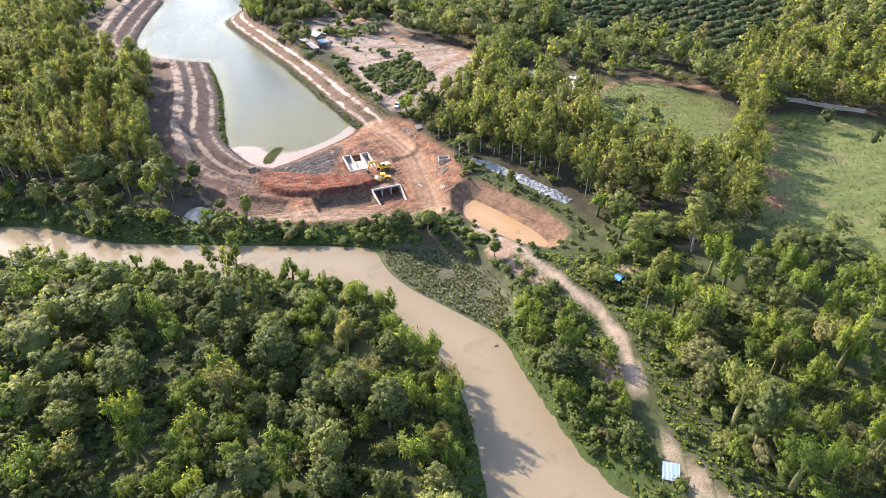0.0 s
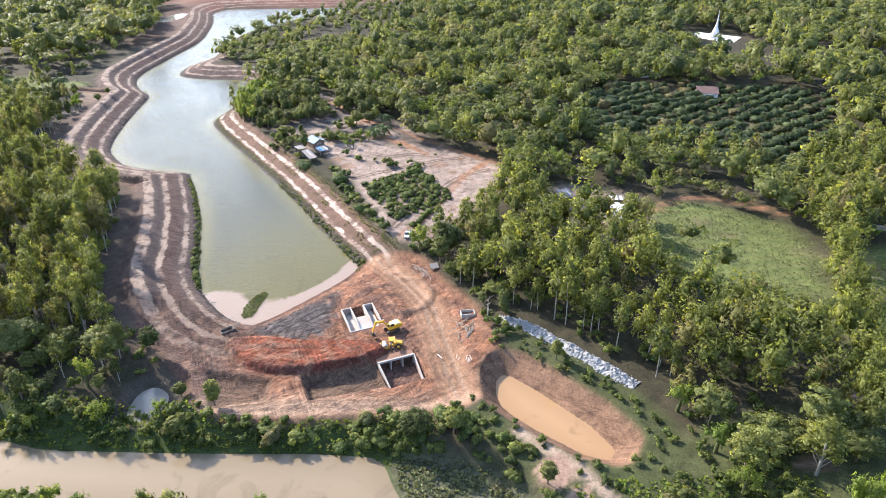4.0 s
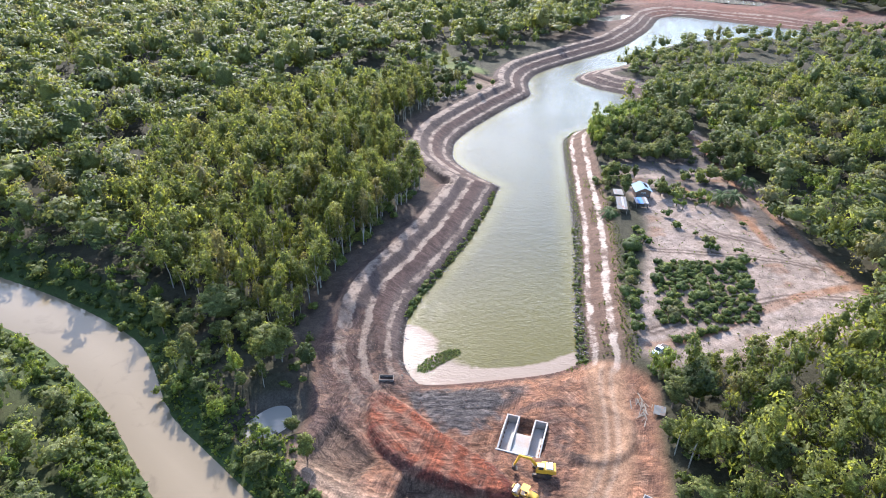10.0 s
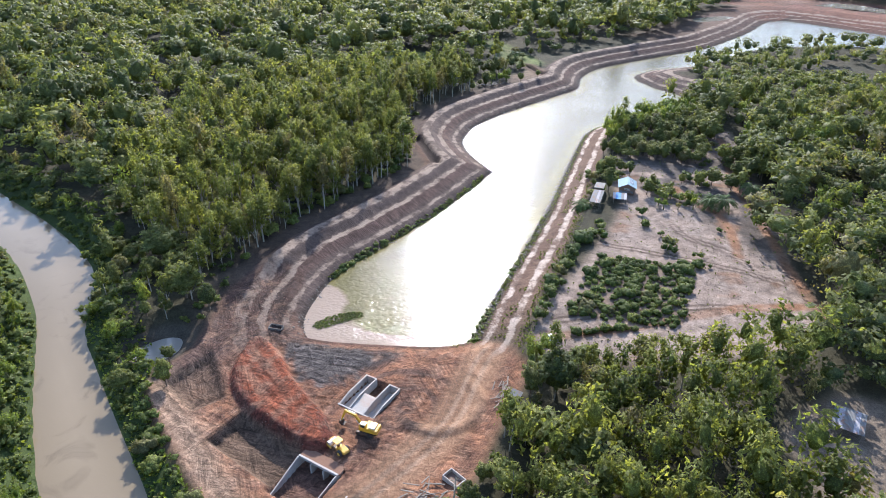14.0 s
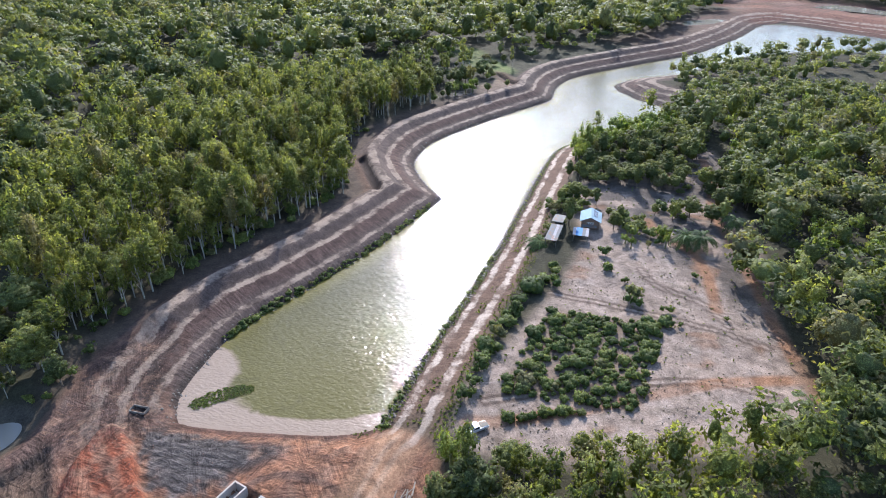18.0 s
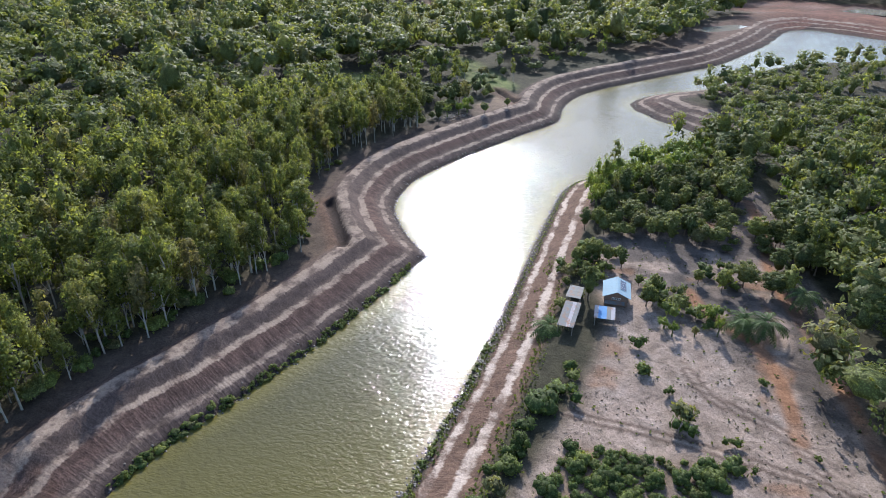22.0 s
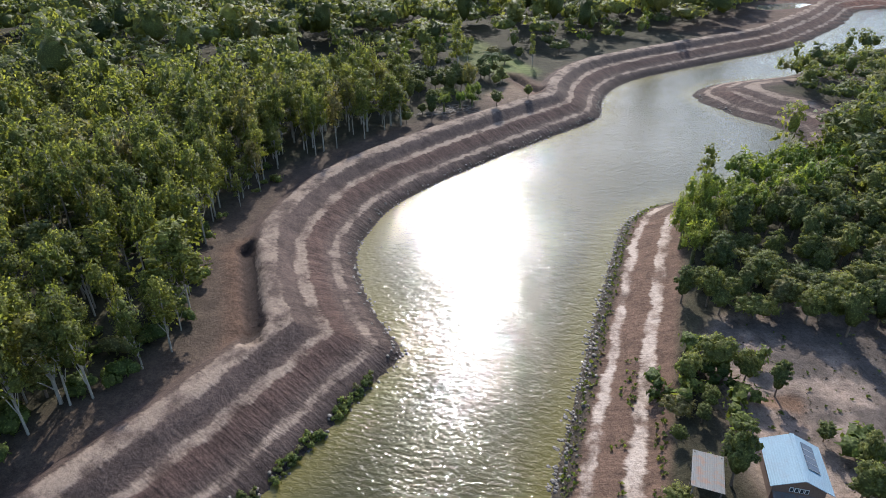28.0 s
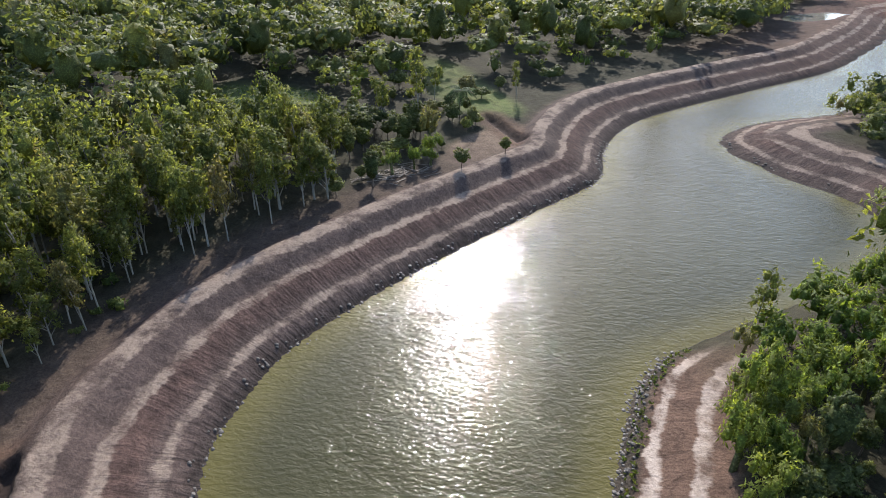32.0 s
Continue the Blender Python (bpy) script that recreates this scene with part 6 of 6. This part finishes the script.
shed("farm_shed", "long dark farm shed with pale sheet roof", 58.0, 279.5, -5, 6.5, 3.2, 2.6, 6, GREY_ROOF, (GREY_ROOF, WHITE_ROOF))
shed("cattle_shed", "ramshackle shed with grey and rusty sheets", 39.5, 283.0, 20, 6.0, 6.5, 2.6, 6, GREY_ROOF, (GREY_ROOF, RUST_ROOF, GREY_ROOF))
far_house("farm_house", "small farm house with bright white sheet roof", 57.5, 269.5, 42, 6.0, 5.0, 2.8, WHITE_ROOF)
far_house("barn", "white-roofed barn among the trees", 122, 468, 88, 13, 12, 4.0, WHITE_ROOF)
far_house("village_house", "red-roofed house behind the orchard", 143, 425, 80, 12, 11, 2.4, RED_ROOF)
far_house("village_house", "pale-roofed house among dark trees", 9, 486, 20, 8, 7, 4.0, WHITE_ROOF)
far_house("village_house", "white-roofed house deep in the wood", -560, 440, 30, 12, 9, 4.5, WHITE_ROOF)
far_house("village_house", "grey-roofed house deep in the wood", -585, 425, 60, 10, 8, 4.0, GREY_ROOF)
stupa(205, 582)
for px_, py_, ph in ((-226, 430, 8.0), (-39, 351, 3.4), (-35, 353, 3.8), (-36, 371, 4.2), (-66, 318, 1.8)):
    palm(RNG, px_, py_, ph)

# wooden box inlet on the bank
w = thing("wooden_frame", "low plank frame around a leafy sump on the mud", "frame", -66.5, 203.5, 40)
for sx, sy, lx, ly in ((0, 0.9, 3.6, 0.14), (0, -0.9, 3.6, 0.14), (1.75, 0, 0.14, 1.7), (-1.75, 0, 0.14, 1.7)):
    part("plank", block((lx, ly, 0.7), (sx, sy, 0.2), bevel=0.02), OLD_WOOD, w)
# white rubble row along the plantation edge: every lump its own piece
row = thing("rubble_row", "long heap of pale grey broken rock beside the plantation", "rubble heap", 22, 193, 0, 0)
stone_meshes = []
for _ in range(6):
    bm_ = boulder(RNG, 0.42, 0.75)
    m_ = bpy.data.meshes.new("rock")
    bm_.to_mesh(m_)
    bm_.free()
    m_.materials.append(SACK)
    stone_meshes.append(m_)
cum_ = np.concatenate([[0], np.cumsum(np.hypot(*np.diff(RUBBLE, axis=0).T))])


def ridge(t_, across):
    """Height of the heap over the ground, from how far along and how far off its line."""
    end = np.clip(np.minimum(t_, cum_[-1] - t_) / 3.0, 0.15, 1)
    return end * (1.35 + 0.25 * np.sin(t_ * 0.9) + 0.2 * np.sin(t_ * 2.3)) * np.clip(1 - np.abs(across) / (1.9 + 0.35 * np.sin(t_ * 0.6)), -0.12, 1)


TT, AA = np.meshgrid(np.linspace(0, cum_[-1], 110), np.linspace(-2.3, 2.3, 15))
dx_, dy_ = np.gradient(np.interp(TT[0], cum_, RUBBLE[:, 0])), np.gradient(np.interp(TT[0], cum_, RUBBLE[:, 1]))
ll_ = np.hypot(dx_, dy_)
BX, BY = np.interp(TT, cum_, RUBBLE[:, 0]) - AA * dy_ / ll_, np.interp(TT, cum_, RUBBLE[:, 1]) + AA * dx_ / ll_
BZ = survey(BX, BY)["z"] + ridge(TT, AA) + 0.12 * RNG.normal(size=TT.shape)
new("gravel_bed", mesh_of("gravel_bed", np.stack([BX - 22, BY - 193, BZ], -1).reshape(-1, 3), grid_faces(110, 15), [SACK])).parent = row
for i in range(290):
    t_, off_ = RNG.uniform(0, cum_[-1]), float(np.clip(RNG.normal(scale=0.95), -2.6, 2.6))
    j_ = int(np.clip(t_ / cum_[-1] * 109, 0, 109))
    x_, y_ = np.interp(t_, cum_, RUBBLE[:, 0]) - off_ * dy_[j_] / ll_[j_], np.interp(t_, cum_, RUBBLE[:, 1]) + off_ * dx_[j_] / ll_[j_]
    ob_ = new("rock", stone_meshes[i % 6])
    ob_.parent = row
    ob_.matrix_basis = Matrix.Translation((x_ - 22, y_ - 193, ground_at(x_, y_) + float(ridge(t_, off_)) + 0.05)) @ Euler(RNG.uniform(0, 6, 3)).to_matrix().to_4x4() @ Matrix.Scale(RNG.uniform(0.5, 1.25), 4)

# timber, pipes and boards left at the edge of the site
def heap_of(name, label, x, y, n, spread, mat, size, yaw):
    h = thing(name, label, "timber pile", x, y, yaw)
    for i in range(n):
        l_ = RNG.uniform(*size)
        part("board", block((l_, RNG.uniform(0.12, 0.3), 0.1), (RNG.normal(scale=spread[0]), RNG.normal(scale=spread[1]), 0.06 + 0.5 * RNG.uniform() * math.exp(-i / n)), (RNG.normal(scale=4), RNG.normal(scale=5), RNG.normal(scale=28)), 0.01), mat, h)


heap_of("timber_pile", "scattered weathered formwork boards by the road", -13, 234, 26, (3.0, 1.2), OLD_WOOD, (1.5, 4.0), -50)
heap_of("timber_pile", "heap of grey branches and boards beside the road", 0.5, 203, 34, (2.4, 1.8), OLD_WOOD, (1.2, 4.0), 70)
heap_of("timber_pile", "pale concrete kerbs and boards thrown on the slope", -1.0, 190, 7, (0.6, 3.2), CONCRETE, (1.5, 3.2), 80)
heap_of("timber_pile", "felled trunks and branches at the forest edge", -203, 393, 60, (5.0, 1.8), OLD_WOOD, (1.5, 5.0), 75)
# bare dead tree
d_ = thing("dead_tree", "bleached bare tree beside the rubble", "tree", 5.5, 206, 0)
tw = [limb(((0, 0, -0.4), (0.2, 0.1, 3.0), (0.1, 0.3, 5.5), (0.4, 0.2, 8.0)), (0.22, 0.16, 0.1, 0.03), 6)]
for i in range(9):
    a_, z_ = i * 2.4, 3.0 + 0.5 * i
    tw.append(limb(((0.15, 0.2, z_), (math.cos(a_) * 1.0, math.sin(a_) * 1.0, z_ + 0.7), (math.cos(a_) * 2.0, math.sin(a_) * 2.0, z_ + 1.0)), (0.07, 0.05, 0.015), 4))
tv, tf, tn = joined(tw)
new("trunk", mesh_of("trunk", tv, tf, [BARK_PALE], smooth=True, normals=tn)).parent = d_
# log and stones in the river
lg = thing("river_rock", "dark snag breaking the muddy river surface", "rock", 13, 119, 20, -1.0)
part("stone", boulder(RNG, 0.8, 0.6), BARK, lg)
tp = thing("tarpaulin", "blue tarpaulin slung beneath a tree", "tarpaulin", 46.5, 138, 50)
part("sheet", slab(((-1.6, 0.9), (0, 1.4), (1.6, 0.8), (1.6, 0.86), (0, 1.46), (-1.6, 0.96)), 2.2), TARP, tp)
for sx, sy in ((-1.5, -1.0), (-1.5, 1.0), (1.5, -1.0), (1.5, 1.0)):
    part("pole", drum(0.04, 1.6, (sx, sy, 0.4), (0, 0, 0), 0, 8), OLD_WOOD, tp)
# wall of the estate beyond the meadow
est = tagged(new("boundary_wall"), "long pale block wall beyond the green meadow", "wall", kind="structure")
for a_, b_ in (((133, 262), (150, 257)), ((150, 257), (170, 248))):
    mx, my = (a_[0] + b_[0]) / 2, (a_[1] + b_[1]) / 2
    part("wall_panel", block((math.dist(a_, b_), 0.2, 2.0), (mx, my, ground_at(mx, my) + 0.9), (0, 0, math.degrees(math.atan2(b_[1] - a_[1], b_[0] - a_[0])))), CONCRETE, est)

# ---- small growth ----


def tufts(name, label, category, xs, ys, zs, sizes, mat, blades=7, slim=0.3, height=1.0):
    """Low plants as one sheet of growth: little fans of leaves."""
    n = len(xs)
    a = RNG.uniform(0, 6.283, (n, blades))
    out = RNG.uniform(0.25, 1.0, (n, blades))
    s_ = sizes[:, None] * RNG.uniform(0.6, 1.2, (n, blades))
    base = np.stack([xs, ys, zs], -1)[:, None, :] + np.zeros((n, blades, 3))
    tip = base + np.stack([np.cos(a) * out * s_, np.sin(a) * out * s_, s_ * height * (1.05 - 0.6 * out)], -1)
    side = np.stack([-np.sin(a), np.cos(a), 0 * a], -1) * (s_ * slim)[..., None]
    mid = base * 0.45 + tip * 0.55 + np.array((0, 0, 0.12)) * s_[..., None]
    v = np.stack([base, mid - side, tip, mid + side], 2).reshape(-1, 3)
    f = np.arange(len(v)).reshape(-1, 4)
    tint = np.repeat(RNG.uniform(0, 1, n), blades * 4)
    return tagged(new(name, mesh_of(name, v, f, [mat], (("tint", "FLOAT", tint),))), label, category, kind="stuff")


def sown(outline, gap, chance, keep=None, size=(0.4, 0.9), z_lift=0.0, z_min=None):
    o = np.asarray(outline)
    gx_, gy_ = scatter(o[:, 0].min(), o[:, 0].max(), o[:, 1].min(), o[:, 1].max(), gap)
    ok_ = inside(gx_, gy_, o) & (RNG.uniform(size=gx_.shape) < chance)
    gx_, gy_ = gx_[ok_], gy_[ok_]
    sv = survey(gx_, gy_)
    if keep is not None:
        k_ = keep(sv)
        gx_, gy_, sv = gx_[k_], gy_[k_], survey(gx_[k_], gy_[k_])
    z_ = sv["z"] + z_lift if z_min is None else np.maximum(sv["z"], z_min)
    return gx_, gy_, z_, RNG.uniform(*size, gx_.shape)


# crop plot: bushy plants in rows, and two hedged rows beside the track
u_, v_ = PLOT[1] - PLOT[0], PLOT[3] - PLOT[0]
cx_, cy_ = [], []
for i in range(14):
    for j in range(22):
        q = PLOT[0] + u_ * (j + 0.5 + RNG.normal(scale=0.4)) / 22 + v_ * (i + 0.5 + RNG.normal(scale=0.4)) / 14
        if RNG.uniform() < 0.9:
            cx_.append(q[0]), cy_.append(q[1])
for a_, b_, n_ in (((-17, 262), (-2, 291), 30), ((-14, 258), (1, 287), 26), ((2, 292), (11, 309), 10), ((-21, 268), (-7, 293), 22)):
    for k in range(n_):
        q = np.array(a_) + (np.array(b_) - np.array(a_)) * (k + 0.5) / n_ + RNG.normal(scale=0.35, size=2)
        cx_.append(q[0]), cy_.append(q[1])
cx_, cy_ = np.array(cx_), np.array(cy_)
CROP = [plant("shrub", shrub_shape(RNG, 1.0), "crop_bush", "leafy knee-high to head-high crop bush on sandy soil") for _ in range(3)]
for o_ in CROP:
    tagged(o_, group="crop rows")
for i, (x_, y_) in enumerate(zip(cx_[:300], cy_[:300])):
    m_ = Matrix.Translation((x_, y_, ground_at(x_, y_) - 0.1)) @ Matrix.Rotation(RNG.uniform(0, 6.3), 4, "Z") @ Matrix.Scale(float(np.clip(RNG.lognormal(-0.28, 0.36), 0.4, 1.5)), 4)
    if i < 3:
        CROP[i].matrix_basis = m_
    else:
        copy_thing(CROP[i % 3], m_)
# marsh weeds, floating weeds, meadow grass, bank grass, field weeds
tufts("marsh_weeds", "matted grey-green water weeds in the river bend", "weeds", *sown(MARSH, 0.75, 0.85, lambda q: (np.hypot(q["x"] - 1, q["y"] - 148) > 2.4) & (np.hypot(q["x"] - 11, q["y"] - 139) > 2.4), (0.5, 1.1)), WEED, 6, 0.35, 0.8)
WEEDS = rounded([(-65.5, 212), (-62, 213.5), (-61.5, 221), (-60, 226), (-63, 227), (-66, 220)], 1, True)
tufts("floating_weeds", "patch of dark green weed floating on silt", "weeds", *sown(WEEDS, 0.42, 0.9, None, (0.35, 0.7), 0, 0.0), LEAF["shrub"], 6, 0.35, 0.5)
for zone, nm, gap_, lab in ((MEADOW, "meadow_grass", 1.3, "short sunlit meadow grass"), (MEADOW_E, "pasture_grass", 2.0, "bright green pasture grass in long shadows"), (GLADE_W, "glade_grass", 1.6, "bright low scrub in a forest glade")):
    tufts(nm, lab, "grass", *sown(zone, gap_, 0.8, None, (0.35, 0.8)), WEED if nm != "glade_grass" else LEAF["bamboo_clump"], 5, 0.3, 0.8)
LANE_ZONE = np.array([(-34, 236), (-20, 250), (-60, 312), (-112, 378), (-128, 400), (-136, 392), (-92, 322), (-48, 252)], float)
tufts("lane_grass", "ragged green grass along the bank lane", "grass", *sown(LANE_ZONE, 0.9, 0.8, lambda q: (q["lake"] > 0.2) & ((q["lake"] < 2.4) | (np.abs(q["lake"] - 6.6) < 1.3) & (ground_noise(q["x"] * 2, q["y"] * 2) > 0.35) & (q["y"] < 345) | (q["lake"] > 11.0) & (q["lake"] < 15) & (q["y"] < 350)), (0.35, 0.8)), LEAF["shrub"], 6, 0.28, 0.9)
tufts("field_weeds", "sparse green weeds on pale sand", "weeds", *sown(FIELD, 2.6, 0.35, lambda q: q["plot"] > 1, (0.25, 0.7)), LEAF["shrub"], 6, 0.3, 0.8)
DRY = foliage("dry_litter", (0.115, 0.085, 0.060), (0.22, 0.17, 0.115), through_light=0.1)
tufts("field_litter", "grey-brown dead stalks and leaf litter on the sandy field", "litter", *sown(FIELD, 0.95, 0.5, lambda q: (q["plot"] > 0) & (rough(q["x"] * 0.3, q["y"] * 0.3) + 0.5 * ground_noise(q["x"] * 2, q["y"] * 2) > 0.15), (0.12, 0.42)), DRY, 5, 0.4, 0.5)
RIM = np.array([(-110, 60), (100, 60), (100, 200), (-110, 200)], float)
tufts("riverside_grass", "rank green grass and creepers on the river banks", "grass", *sown(RIM, 1.2, 0.85, lambda q: (q["river"] > 0.2) & ((q["river"] < 13) | (q["x"] > 20) & (q["y"] < 150) & (q["river"] < 60)) & (q["path"] > 2.8) & (q["site"] > 1.5) & (q["channel"] > 1.5) & (q["marsh"] > 0), (0.5, 1.2)), LEAF["bamboo_clump"], 6, 0.3, 0.9)
# clods and stones on the site
qx_, qy_, qz_, qs_ = sown(SITE, 0.9, 0.5, lambda q: (q["lake"] > 1) & ((np.abs(q["fill"]) < 2.2) | (q["x"] < -60) | (ground_noise(q["x"] * 3, q["y"] * 3) > 0.9)), (0.06, 0.17))
cv_, cf_ = lumps(RNG, [(a_, b_, c_, d_ * 1.2, d_, d_ * 0.7) for a_, b_, c_, d_ in zip(qx_, qy_, qz_, qs_)], 1.0, 0)
CLOD = plain("earth_clod", (0.15, 0.085, 0.064), 0.95, vary=0.5)
tagged(new("earth_clods", mesh_of("earth_clods", cv_, cf_, [CLOD])), "loose brown clods of earth on the building site", "clods", kind="stuff")
# dark stones and dug lumps at the foot of both banks
lx_, ly_, lz_, ls_ = [], [], [], []
for line_, a_, b_, n_ in ((SHORES["right"], 0, 195, 1150), (SHORES["left"], 0, 300, 620), (SHORES["spit"], 0, 90, 140)):
    cum_ = np.concatenate([[0], np.cumsum(np.hypot(*np.diff(line_, axis=0).T))])
    t_ = RNG.uniform(a_, min(b_, cum_[-1]), n_)
    lx_.append(np.interp(t_, cum_, line_[:, 0]) + RNG.normal(scale=0.8, size=n_))
    ly_.append(np.interp(t_, cum_, line_[:, 1]) + RNG.normal(scale=0.8, size=n_))
lx_, ly_ = np.concatenate(lx_), np.concatenate(ly_)
lz_ = survey(lx_, ly_)["z"]
k_ = lz_ > -0.3
cv_, cf_ = lumps(RNG, [(a_, b_, c_, d_ * 1.2, d_, d_ * 0.7) for a_, b_, c_, d_ in zip(lx_[k_], ly_[k_], lz_[k_], RNG.uniform(0.10, 0.36, k_.sum()))], 1.0, 1)
WET_STONE = plain("wet_stone", (0.07, 0.058, 0.048), 0.6, vary=0.5, dirt=(0.16, 0.12, 0.09), dirty=0.5)
tagged(new("shore_stones", mesh_of("shore_stones", cv_, cf_, [WET_STONE])), "dark wet stones along the waterline", "stones", kind="stuff")
